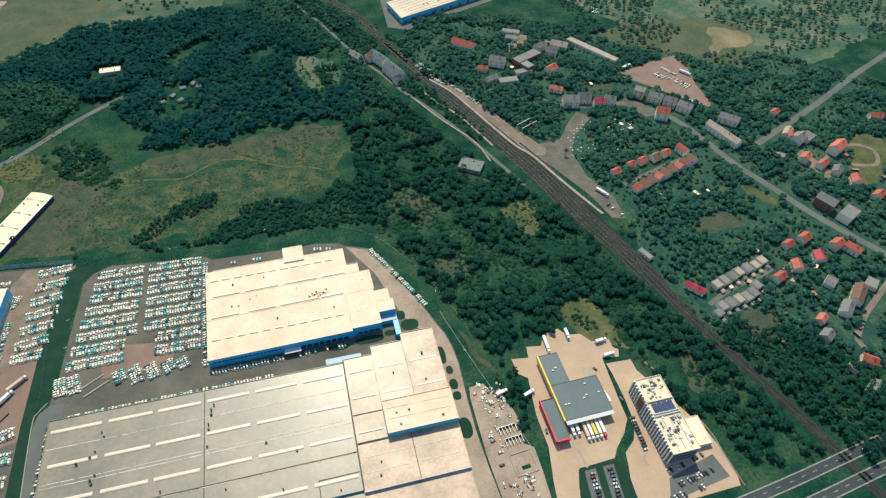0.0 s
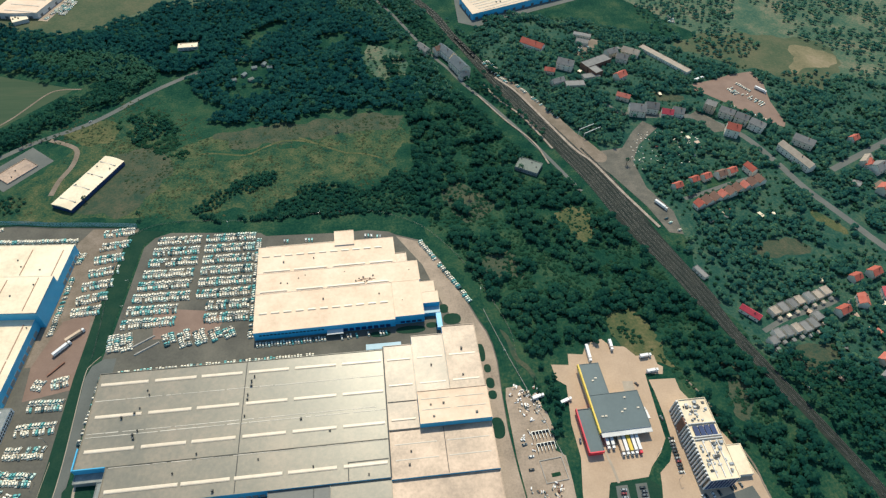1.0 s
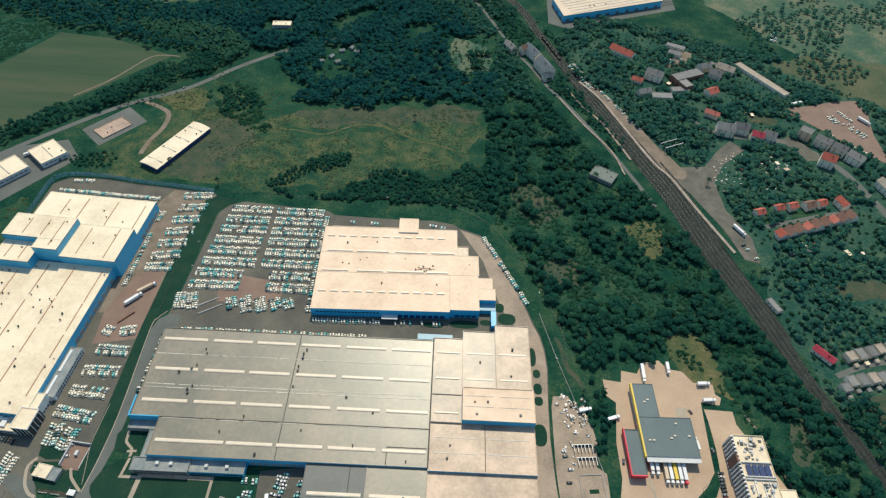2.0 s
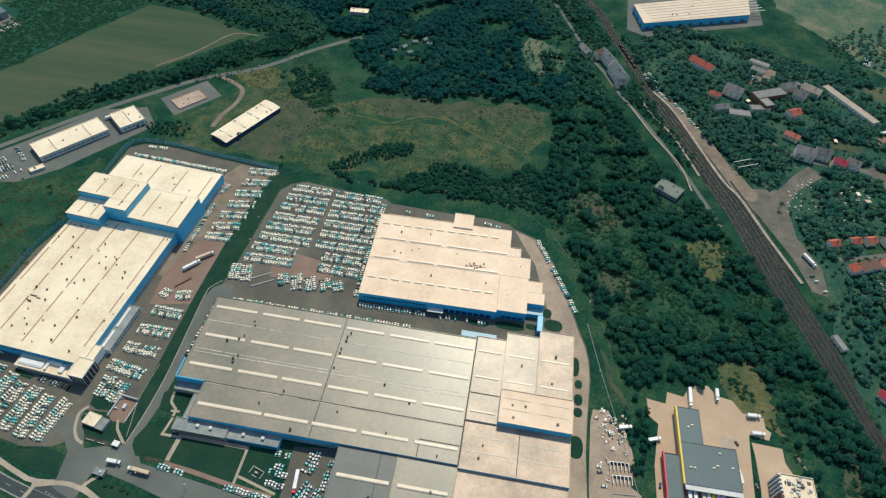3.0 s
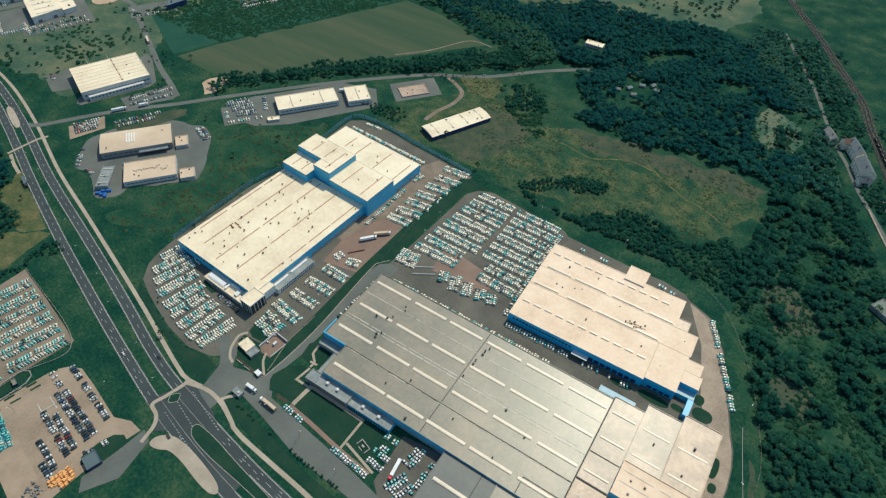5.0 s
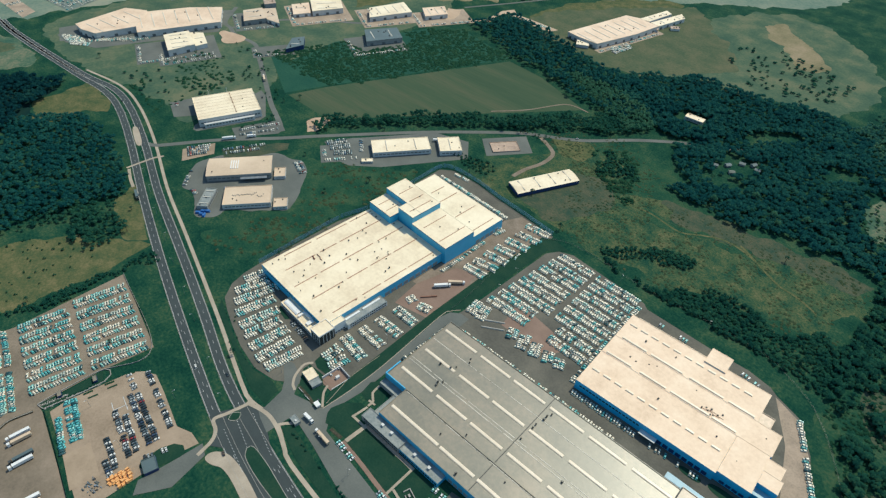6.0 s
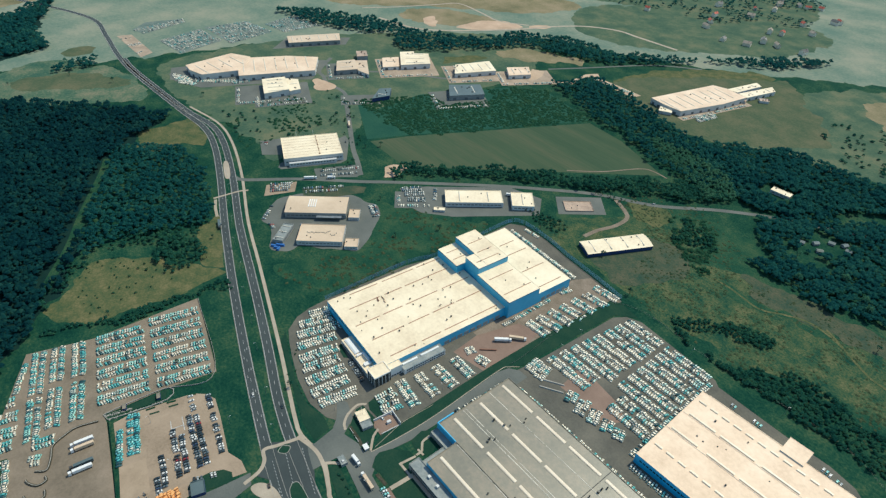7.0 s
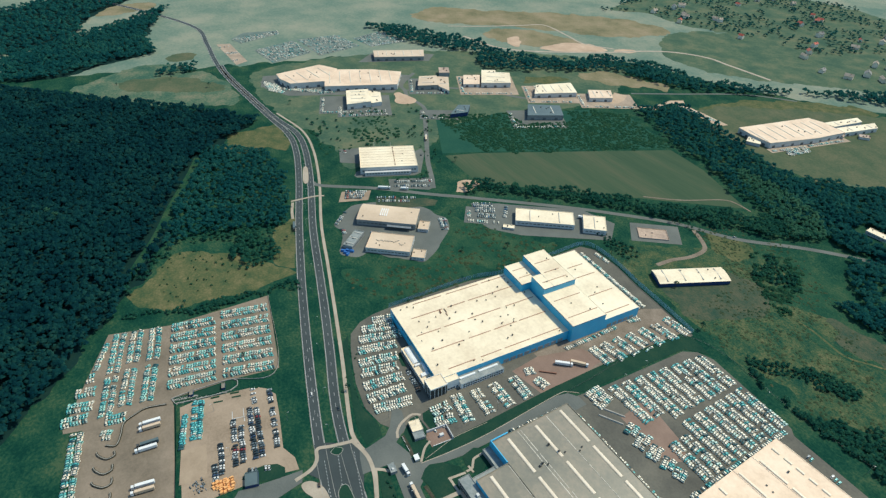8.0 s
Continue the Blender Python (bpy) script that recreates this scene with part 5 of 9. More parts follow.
for y in (256.5, 229.0, 226.2, 201.0):
    a = -206 if y < 202 else -228
    while a < -12:
        b = min(-5, a + rng.uniform(3, 17))
        barrel("roof_seam", a, b, y + rng.uniform(-0.12, 0.12), rng.uniform(0.35, 0.8), RZ, SEAM, hall, "x", 0.16)
        a = b + rng.choice([0.3, 0.6, 1.5, 3.0])
for y in (270, 246, 216):
    for a, b in ((-1, 18), (24, 45), (51, 73)):
        if y > 239 or b < 20:
            barrel("rooflight", a, b, y, 1.6, RZ + (0.9 if a > 40 else 0.3), SKYLIGHT, hall, "x", 0.3)
for a, b in ((-88, -50), (-44, -8)):
    for y in (150.5, 122.0):
        barrel("rooflight", a, b, y, 3.0, RZ - 1.6, SKYLIGHT, hall)
for y in (196, 184):
    for a, b in ((0, 32), (40, 72)):
        barrel("roof_seam", a, b, y, 0.7, RZ - 0.2, SEAM, hall, "x", 0.16)
for item in ((-115.4, -114.8, 173, 280, RZ, RZ + 0.12), (-4.4, -3.4, 172, 283, RZ + 0.5, RZ + 0.9), (-35, -34.4, 172, 186, RZ, RZ + 0.2), (-35, -5, 186, 186.6, RZ, RZ + 0.2), (-3, 20, 231, 231.7, RZ + 0.1, RZ + 0.4), (-3, 20, 207, 208, RZ + 0.2, RZ + 0.5), (38, 38.5, 171, 208, RZ - 0.2, RZ), (-60, -59.5, 100, 171, RZ - 1.6, RZ - 1.4)):
    part("roof_joint", boxes("roof_joint", [item], DARK_SEAM), hall)
for x, y in ((-190, 262), (-188, 258), (-193, 247), (-196, 243), (-191, 228), (-194, 225), (-193, 222), (-108, 266), (-110, 262), (-110, 258), (-112, 250), (-112, 246), (-113, 232), (-70, 225), (-48, 213), (-20, 176), (10, 180), (-160, 192), (-130, 176), (-60, 186), (-100, 196), (35, 262), (60, 250), (62, 275), (12, 190), (-62, 139), (-38, 128), (-20, 150), (30, 150), (-205, 240), (-145, 205)):
    roof_vent(hall, x, y, RZ + (0.8 if x > 40 and y > 239 else 0) - (1.6 if y < 170 else 0.3 if x > -4 and y < 208 else 0), rng.uniform(1.4, 2.6), rng.uniform(0.7, 1.3))
for a, b in ((21, 47), (48, 75)):
    for y in (228, 219):
        part("roof_seam", boxes("roof_seam", [(a + 2, b - 2, y, y + 0.5, Z + 5.62, Z + 5.85)], SEAM), hall)
for k in range(4):
    roof_vent(hall, rng.uniform(24, 72), rng.uniform(212, 233), Z + 5.6, rng.uniform(0.6, 1.4), rng.uniform(0.8, 1.8))
# Blue parapet screen, and the low office wing along the lawn.
part("parapet_screen", boxes("parapet_screen", [(-231.2, -230.2, 201.9, 218, 0, 11.9), (-231.2, -208.2, 201.0, 201.8, 0, 11.9)], BLUE_WALL), hall, "tall blue corner screen")
block(hall, -231, -208.1, 194, 200.9, 5.2, GREY_WALL, OFFICE_ROOF, wall_name="office_wall")
block(hall, -217.5, -176, 162, 171.8, 7.0, GREY_WALL, OFFICE_ROOF, wall_name="office_wall")
block(hall, -175.9, -136, 163, 171.8, 5.6, BLUE_WALL, OFFICE_ROOF, wall_name="office_wall")
block(hall, -214, -208.1, 172, 193.9, 5.0, GREY_WALL, OFFICE_ROOF, wall_name="office_wall")
part("terrace", boxes("terrace", [(-210, -160, 160.2, 161.9, 0.2, 1.0)], PALE_ROOF), hall, "pale raised terrace along the offices")
for z in (1.2, 4.4):
    strip_windows(hall, -215, -177, 162, z, z + 1.6, 18, -1)
strip_windows(hall, -175, -137, 163, 1.4, 3.4, 16, -1)
strip_windows(hall, 163, 171, -217.5, 1.2, 3.0, 4, -1, "y")
for x in (-200, -190, -165, -150):
    part("air_unit", boxes("air_unit", [(x, x + 2.4, 166.5, 168.6, 5.2 if x > -176 else 6.6, 8.4 if x < -176 else 7.0)], WHITE_WALL), hall)
strip_windows(hall, -134, -94, 172, 1.0, 5.0, 8, -1, mat=GREY_WALL, name="dock_door")
strip_windows(hall, 176, 234, 76.5, 0.5, 5.0, 8, 1, "y", mat=GREY_WALL, name="dock_door")
strip_windows(hall, 245, 296, 76.5, 0.5, 4.6, 6, 1, "y", mat=GREY_WALL, name="dock_door")
strip_windows(hall, -225, -10, 281, 7.4, 8.6, 30, 1)
# Conveyor bridge to the northern hall.
part("conveyor_bridge", boxes("conveyor_bridge", [(45, 49.5, 299.2, 314.9, 6.6, 10.2)], BLUE_WALL), hall, "blue covered conveyor bridge")
for y in (303, 310):
    part("bridge_post", boxes("bridge_post", [(45.2, 45.8, y, y + 0.6, 0, 6.6), (48.7, 49.3, y, y + 0.6, 0, 6.6)], BLUE_WALL), hall)
part("canopy", boxes("canopy", [(-18, 12, 285.5, 291, 4.6, 5.2)], FENCE_BLUE), hall, "pale blue loading canopy")
for x in (-17, -3, 11):
    part("canopy_post", boxes("canopy_post", [(x, x + 0.3, 290.4, 290.7, 0, 4.6)], STEEL), hall)

# The white-roofed northern hall.
hall = root("white_hall", pose(-113, 308, 0, 0, 0, 1.4), "large hall with warm white roof and blue walls", "factory hall")
block(hall, 0, 129, 66, 99, Z, BLUE_WALL, PEACH_ROOF, rim=0.2)
block(hall, 0, 149, 42, 65.9, Z + 0.02, BLUE_WALL, PEACH_ROOF, rim=0.2)
block(hall, 0, 121.9, 0, 41.9, Z - 0.02, BLUE_WALL, PEACH_ROOF, rim=0.2)
block(hall, 122, 148, 2, 41.8, Z + 0.6, BLUE_WALL, PEACH_ROOF, rim=0.2)
block(hall, 148.1, 163, 14, 27, Z + 0.3, BLUE_WALL, PEACH_ROOF, rim=0.2)
block(hall, 148.1, 161, 27.1, 40, Z - 0.6, BLUE_WALL, PEACH_ROOF, rim=0.2)
block(hall, 148.1, 163, 7, 13.9, 5.4, BLUE_WALL, FENCE_BLUE, rim=0.2)
block(hall, 72, 91, 93, 112, Z + 1.1, WHITE_WALL, PEACH_ROOF, rim=0.2)
block(hall, 6, 71.9, 99.1, 103.5, 7.0, WHITE_WALL, PEACH_ROOF, rim=0.2)
block(hall, 129.1, 136, 60, 66, 7.0, WHITE_WALL, PALE_ROOF)
block(hall, 129.1, 140, 70, 82, 6.0, WHITE_WALL, PALE_ROOF)
short = tuple((4 + 10.6 * k, 11 + 10.6 * k) for k in range(11))
for y, spans in ((20, short), (44, ((4, 28), (36, 60), (64, 98), (100, 120))), (68, ((6, 30), (34, 64), (70, 100), (104, 126))), (87, short)):
    for a, b in spans:
        barrel("rooflight", a, b, y, 2.2, RZ + 0.38, SKYLIGHT, hall, "x", 0.8)
for y in (45.5, 69.5):
    part("roof_seam", boxes("roof_seam", [(3, 128, y, y + 0.5, RZ, RZ + 0.35)], RUST_SEAM), hall)
for x, y in ((22, 53), (28, 52), (38, 57), (44, 60), (93, 50), (95, 48), (97, 51), (100, 46), (103, 49), (98, 45), (106, 52), (90, 47), (60, 30), (110, 30), (130, 20), (140, 55), (52, 80), (80, 60), (24, 78)):
    roof_vent(hall, x, y, RZ, rng.uniform(0.8, 2.4), rng.uniform(0.6, 1.1))
for k in range(5):
    part("roof_pipe", boxes("roof_pipe", [(90 + 3 * k, 96 + 3 * k, 47 + (k % 3), 47.4 + (k % 3), RZ + 0.2, RZ + 0.6)], RUST), hall)
strip_windows(hall, 4, 60, 0, 5.6, 7.2, 18, -1)
strip_windows(hall, 70, 118, 0, 0.6, 4.8, 9, -1, mat=NAVY, name="dock_door")
strip_windows(hall, 126, 146, 2, 1.0, 4.0, 4, -1, mat=NAVY, name="dock_door")
part("dock_canopy", boxes("dock_canopy", [(62, 76, -5, -0.1, 4.4, 5.0)], WHITE_WALL), hall)

# The western hall with its raised tower.
hall = root("tower_hall", pose(-410, 207, 0, 0, 0, -3.9), "vast white-roofed hall with blue walls and tower", "factory hall")
W, L, Z1 = 108.0, 227.0, 11.6
block(hall, 0, 103.5, -3, 141, Z1, BLUE_WALL, WHITE_ROOF, rim=0.2)
block(hall, 0, W, 182, L, Z1 + 1.4, BLUE_WALL, WHITE_ROOF, rim=0.2)
block(hall, 57.1, W + 0.3, 141.1, 181.9, Z1 + 9.4, BLUE_WALL, WHITE_ROOF, rim=0.2)
block(hall, -0.3, 34, 131.2, 154.4, Z1 + 9.2, BLUE_WALL, WHITE_ROOF, rim=0.2)
block(hall, -0.3, 57, 154.5, 181.8, Z1 + 16.4, BLUE_WALL, WHITE_ROOF, rim=0.2)
block(hall, 34.1, 57, 142.5, 154.4, Z1 + 16.42, BLUE_WALL, WHITE_ROOF, rim=0.2)
# A dark capping runs round the upper roofs, panel joints down their walls.
for x0, x1, y0, y1, z in ((57.1, W + 0.3, 141.1, 181.9, Z1 + 9.4), (-0.3, 34, 131.2, 154.4, Z1 + 9.2), (-0.3, 57, 154.5, 181.8, Z1 + 16.4), (34.1, 57, 142.5, 154.4, Z1 + 16.42)):
    part("capping", boxes("capping", [(x0 - 0.12, x1 + 0.12, y0 - 0.12, y0 - 0.01, z - 0.7, z - 0.1), (x1 + 0.01, x1 + 0.12, y0 - 0.12, y1, z - 0.7, z - 0.1)], NAVY), hall)
RZ1 = Z1 - 0.2
for x, spans in ((3.5, ((20, 52), (58, 96), (100, 129))), (22, ((10, 44), (50, 70), (74, 128))), (46, ((4, 30), (34, 56), (60, 98), (104, 138))), (70, ((8, 42), (48, 72), (76, 102), (105, 137))), (96, ((12, 40), (46, 68), (72, 100), (102, 136)))):
    for a, b in spans:
        part("roof_seam", boxes("roof_seam", [(x, x + 0.8, a, b, RZ1, RZ1 + 0.4)], RUST_SEAM), hall)
for x, a, b in ((24, 199, 219), (42, 194, 222), (72, 190, 221), (100, 187, 220)):
    part("roof_seam", boxes("roof_seam", [(x, x + 0.7, a, b, RZ1 + 1.4, RZ1 + 1.85)], RUST_SEAM), hall)
for x, a, b, z in ((10, 135, 151, 9.2), (23, 135, 151, 9.2), (17, 158, 177, 16.4), (34, 158, 177, 16.4), (47, 147, 177, 16.4), (70, 146, 178, 9.4), (96, 144, 180, 9.4)):
    part("roof_seam", boxes("roof_seam", [(x, x + 0.6, a, b, Z1 + z - 0.19, Z1 + z + 0.2)], RUST_SEAM), hall)
for k in range(48):
    x, y = rng.uniform(4, W - 4), rng.uniform(5, 136)
    roof_vent(hall, x, y, RZ1, rng.uniform(0.9, 2.2), rng.uniform(0.5, 1.0))
for k in range(7):
    x, y = 26 + rng.uniform(-5, 5), 42 + rng.uniform(-4, 4)
    part("roof_pipe", boxes("roof_pipe", [(x, x + rng.uniform(2, 6), y, y + 0.5, RZ1 + 0.2, RZ1 + 0.8)], RUST), hall)
for x, y, z in ((15, 175, 16.3), (35, 172, 16.3), (50, 176, 16.3), (48, 152, 16.3), (20, 147, 9.1), (80, 160, 9.3), (95, 172, 9.3), (30, 205, 1.3), (70, 200, 1.3), (64, 208, 1.3), (88, 196, 1.3)):
    roof_vent(hall, x, y, Z1 + z - 0.1, 1.2, 0.8)
# Front offices with a glazed entrance, and the side office wing.
block(hall, 49, 98.9, -13.5, -3.1, 5.2, WHITE_PAINT, WHITE_ROOF, wall_name="office_wall")
barrel("rooflight", 51, 72, -8.5, 6.0, 4.6, WHITE_PAINT, hall, "x", 1.5)
part("plant_room", boxes("plant_room", [(74, 76, -11.5, -4, 4.6, 6.6), (76.1, 86, -5.4, -3.4, 4.6, 7.0), (86.1, 90, -11, -4, 4.6, 6.4)], WHITE_PAINT), hall)
block(hall, 99, 112, -13.5, 2.5, 12.4, GLASS, WHITE_ROOF, rim=0.4, wall_name="glazed_entrance")
part("entrance_rim", boxes("entrance_rim", [(98.7, 112.4, -13.9, -13.55, 11.4, 12.6), (112.05, 112.4, -13.5, 2.9, 11.4, 12.6), (98.7, 112, 2.55, 2.9, 11.4, 12.6), (98.6, 98.95, -13.5, 2.5, 11.4, 12.6)], WHITE_PAINT), hall, "white rim of the entrance roof")
block(hall, 103.6, 110, 3.0, 16, 11.2, WHITE_PAINT, WHITE_ROOF, rim=0.3, wall_name="office_wall")
block(hall, 103.6, 113.5, 16.1, 61, 6.2, WHITE_PAINT, OFFICE_ROOF, rim=0.4, wall_name="office_wall")
part("roof_duct", boxes("roof_duct", [(106, 108, 18, 34, 5.8, 7.0), (105.5, 107.5, 38, 58, 5.8, 6.6)], WHITE_PAINT), hall, "long white roof duct")
strip_windows(hall, 51, 97, -13.5, 1.2, 3.4, 18, -1, mat=PANE)
strip_windows(hall, 4, 15, 110, 1.0, 2.6, 4, 1, "y")
strip_windows(hall, 18, 60, 113.5, 0.9, 2.3, 17, 1, "y")
strip_windows(hall, 18, 60, 113.5, 3.5, 4.9, 17, 1, "y")
for x in (99.2, 102.3, 105.4, 108.5, 111.5):
    part("mullion", boxes("mullion", [(x, x + 0.4, -13.8, -13.5, 0, 11.4)], WHITE_WALL), hall)
for y in (-10, -6.5, -3, 0.5):
    part("mullion", boxes("mullion", [(112.0, 112.3, y, y + 0.5, 0, 11.4)], WHITE_WALL), hall)
strip_windows(hall, 66, 136, 103.5, 0.6, 4.6, 9, 1, "y", mat=GREY_WALL, name="dock_door")
strip_windows(hall, 4, 98, -3, 7.8, 9.0, 24, -1)
strip_windows(hall, 186, 222, W, 1.0, 5.0, 5, 1, "y", mat=GREY_WALL, name="dock_door")

# Gatehouse and covered store by the entrance.
house = root("gatehouse", pose(-279.3, 159.6, 0, 0, 0, -10), "small gatehouse with flat white roof", "gatehouse")
block(house, -5.6, 5.6, -4.7, 4.7, 3.9, WHITE_WALL, WHITE_ROOF, rim=0.3)
strip_windows(house, -5, 5, -4.7, 1.0, 2.6, 6, -1)
block(house, 5.7, 12.5, -4.9, 4.3, 3.2, GREY_WALL, OFFICE_ROOF, rim=0.3, wall_name="annex_wall")
strip_windows(house, 6, 12, -4.9, 1.0, 2.4, 3, -1)
store = root("open_store", pose(-262.5, 173, 0, 0, 0, -6), "open walled store with white rim and red floor", "store")
part("rim_wall", boxes("rim_wall", [(-7.3, -6.7, -9, 9.3, 0.2, 3.0), (-6.7, 7.2, 8.7, 9.3, 0.2, 3.0), (6.7, 7.2, -9, 8.7, 0.2, 0.7)], WHITE_WALL), store)
part("slab", boxes("slab", [(-6.7, 6.7, -9, 8.7, 0.2, 0.35)], RED_YARD), store)
part("cabin", boxes("cabin", [(-0.6, 1.8, -0.5, 3.2, 0.35, 2.8, 0.1)], WHITE_WALL), store)
kiosk = root("guard_kiosk", pose(-254, 124.5, 0, 0, 0, -6), "small blue-grey guard kiosk by the junction", "kiosk")
block(kiosk, -4.2, 4.2, -2.6, 2.6, 3.3, GREY_WALL, OFFICE_ROOF, rim=0.3)
strip_windows(kiosk, -3.8, 3.8, -2.6, 1.0, 2.2, 4, -1)
part("air_unit", boxes("air_unit", [(0.6, 2.2, -0.8, 0.6, 3.0, 3.9)], WHITE_WALL), kiosk)
booth = root("gate_booth", pose(-253, 145.6, 0.2, 0, 0, -8), "white gate booth beside the barriers", "booth")
part("body", boxes("body", [(-2.2, 2.2, -1.6, 1.6, 0, 2.6)], WHITE_WALL), booth)
part("roof", boxes("roof", [(-2.6, 2.6, -2.0, 2.0, 2.6, 2.85)], WHITE_PAINT), booth)
part("window", boxes("window", [(-1.8, 1.8, -1.64, -1.58, 1.0, 2.0)], PANE), booth)
for x, y in ((-277, 145.5), (-268, 144.6)):
    gate = root("barrier_gate", pose(x, y, 0.2, 0, 0, -4), "white lifting barrier with a dark post", "barrier")
    part("post", boxes("post", [(-0.3, 0.3, -0.3, 0.3, 0, 1.2)], VENT), gate)
    part("arm", boxes("arm", [(0.3, 6.5, -0.1, 0.1, 0.9, 1.1)], WHITE_PAINT), gate)
garden = root("garden_walls", pose(-146, 144, 0.24, 0, 0, -18), "low pale stone walls round a garden seat", "garden wall")
for item in ((-5, 5, 2.6, 3.2, 0, 1.0), (-5, -4.4, -2.4, 2.6, 0, 0.9), (4.4, 5, -2.4, 2.6, 0, 0.9), (-2, 2, -2.8, -2.2, 0, 0.8), (-1.2, 1.2, -0.6, 0.8, 0, 1.4)):
    part("low_wall", boxes("low_wall", [item], KERB), garden)
shed = root("car_park_hut", pose(-299.5, 27.5, 0, 0, 0, -16), "dark glass-roofed hut in the car park", "hut")
block(shed, -6, 6, -5, 5, 3.4, NAVY, SLATE_ROOF)
strip_windows(shed, -5, 5, -5, 1.0, 2.4, 5, -1)
heap = root("covered_stack", pose(-306, 8, 0.12), "compact pile of goods under orange tarpaulins", "goods stack")
for k in range(48):
    u, v = k % 8, k // 8
    if v < 2 and u > 3 + v or v > 3 and u < 1:
        continue
    x, y = -6.4 + 1.55 * u + 0.25 * v + rng.uniform(-0.4, 0.4), -7.6 + 2.7 * v - 0.3 * u + rng.uniform(-0.5, 0.5)
    part("bale", boxes("bale", [(x, x + rng.uniform(1.4, 2.2), y, y + rng.uniform(1.9, 3.2), 0.0, rng.uniform(0.9, 2.6), 0.2)], ORANGE), heap)
heap = root("metal_heap", pose(-315, -9, 0.12, 0, 0, 10), "low heap of grey metal frames on the car park", "scrap")
for k in range(44):
    x, y = rng.uniform(-6, 5), rng.uniform(-5, 4.5)
    part("frame", boxes("frame", [(x, x + rng.uniform(0.6, 2.4), y, y + rng.uniform(0.3, 1.2), 0.0, rng.uniform(0.4, 1.3), 0.1)], rng.choice([STEEL, VENT, GREY_WALL, SLATE_ROOF])), heap)
stones = [(x + 0.5, x + 0.5 + rng.uniform(0.5, 1.5), y, y + rng.uniform(0.5, 1.4), 0.1, rng.uniform(0.35, 0.9), 0.15) for k in range(90) for x, y in [(-410 + 0.12 * k + rng.uniform(-1.2, 1.2) if k < 45 else -404.6 + 0.2 * (k - 45) + rng.uniform(-0.9, 0.9), -8 + 0.45 * k if k < 45 else -6 + 1.0 * (k - 45))]]
tagged(new("rubble_row", boxes("rubble_row", stones, KERB)), "pale broken concrete blocks dumped along the lot", "rubble", kind="stuff")
for x, y in ((-408, 8), (-402, 34)):
    hut = root("site_cabin", pose(x, y, 0.12, 0, 0, -16), "small blue site cabin beside a hedge", "cabin")
    block(hut, -3, 3, -1.5, 1.5, 2.7, NAVY, GREY_ROOF, rim=0.2)


def works(name, x, y, yaw, length, depth, height, wall, roof, label, lights=4, windows=12, arch=0.0):
    """A plain works building; x, y is its near corner, the length runs along yaw."""
    thing = root(name, pose(x, y, 0, 0, 0, yaw), label, "works building")
    if arch:
        n = 8
        profile = [(depth * k / n, height + arch * math.sin(math.pi * k / n)) for k in range(n + 1)]
        ring = [(0.0, 0.0)] + [(0.0, height)] + [(depth, height), (depth, 0.0)]
        part("wall", boxes("wall", [(0, length, 0.2, depth - 0.2, 0, height)], wall), thing)
        verts = [(-0.4, p, q) for p, q in profile] + [(length + 0.4, p, q) for p, q in profile]
        part("roof", solid("roof", verts + [(a, b, c - 0.35) for a, b, c in verts], [(k, n + 1 + k, n + 2 + k, k + 1) for k in range(n)] + [(0, k + 1, k + 2) for k in range(n - 1)][:0] + [tuple(range(n + 1)), tuple(range(2 * n + 1, n, -1))], roof), thing)
        top = height + arch * 0.8
    else:
        block(thing, 0, length, 0, depth, height, wall, roof)
        top = height - 0.55
    for k in range(lights):
        a = length * (k + 0.5) / lights
        barrel("rooflight", depth * 0.12, depth * 0.88, a, 1.4, top - (0.1 if not arch else 0.5), SEAM, thing, "y")
    if windows:
        strip_windows(thing, 2, length - 2, 0, height * 0.4, height * 0.58, windows, -1, mat=PANE)
        strip_windows(thing, 2, depth - 2, length, height * 0.4, height * 0.58, max(3, windows // 2), 1, "y", mat=PANE)
    for k in range(max(2, lights)):
        roof_vent(thing, length * rng.uniform(0.08, 0.92), depth * rng.uniform(0.15, 0.85), top - 0.1, 1.2, 0.9)
    return thing


works("blue_store", -308, 483, 64.5, 82, 25, 5.0, NAVY, WHITE_ROOF, "long navy hall with beige ridged roof", 4, 0, arch=1.6)
hall = works("white_hall_large", -689, 302, 67, 80, 62, 11, WHITE_WALL, WHITE_ROOF, "large white hall beside the far junction", 0, 20)
for k in range(1, 8):
    part("roof_seam", boxes("roof_seam", [(0.6, 79.4, 7.75 * k - 0.12, 7.75 * k + 0.12, 10.4, 10.52)], PALE_ROOF), hall)
for k in range(13):
    y = 5 + 4.3 * k
    part("smoke_hatch", boxes("smoke_hatch", [(48, 49.6, y, y + 2.4, 10.4, 11.1, 0.2)], RUST if k % 3 == 0 else TAN_ROOF), hall, "reddish roof hatch")
part("office_front", boxes("office_front", [(6, 70, -5, -0.1, 0, 5.5)], WHITE_WALL), hall)
for x in range(8, 68, 4):
    part("front_window", boxes("front_window", [(x, x + 2.6, -5.05, -4.9, 2.6, 4.4)], PANE), hall)
for x in (22, 46):
    part("mast", boxes("mast", [(x, x + 0.5, 63, 63.5, 0, 17)], WHITE_WALL), hall, "tall white flue mast")
hall = works("tan_hall", -579, 245, 52, 73, 36, 8, GREY_WALL, TAN_ROOF, "hall with curved beige metal roof", 0, 14, arch=2.4)
for k in range(4):
    barrel("rooflight", 10, 26, 27 + 2.6 * k, 1.5, 9.6, WHITE_PAINT, hall, "y")
part("canopy", boxes("canopy", [(38, 68, -5, -0.2, 4.6, 5.0)], STEEL), hall, "pale steel canopy over the dock")
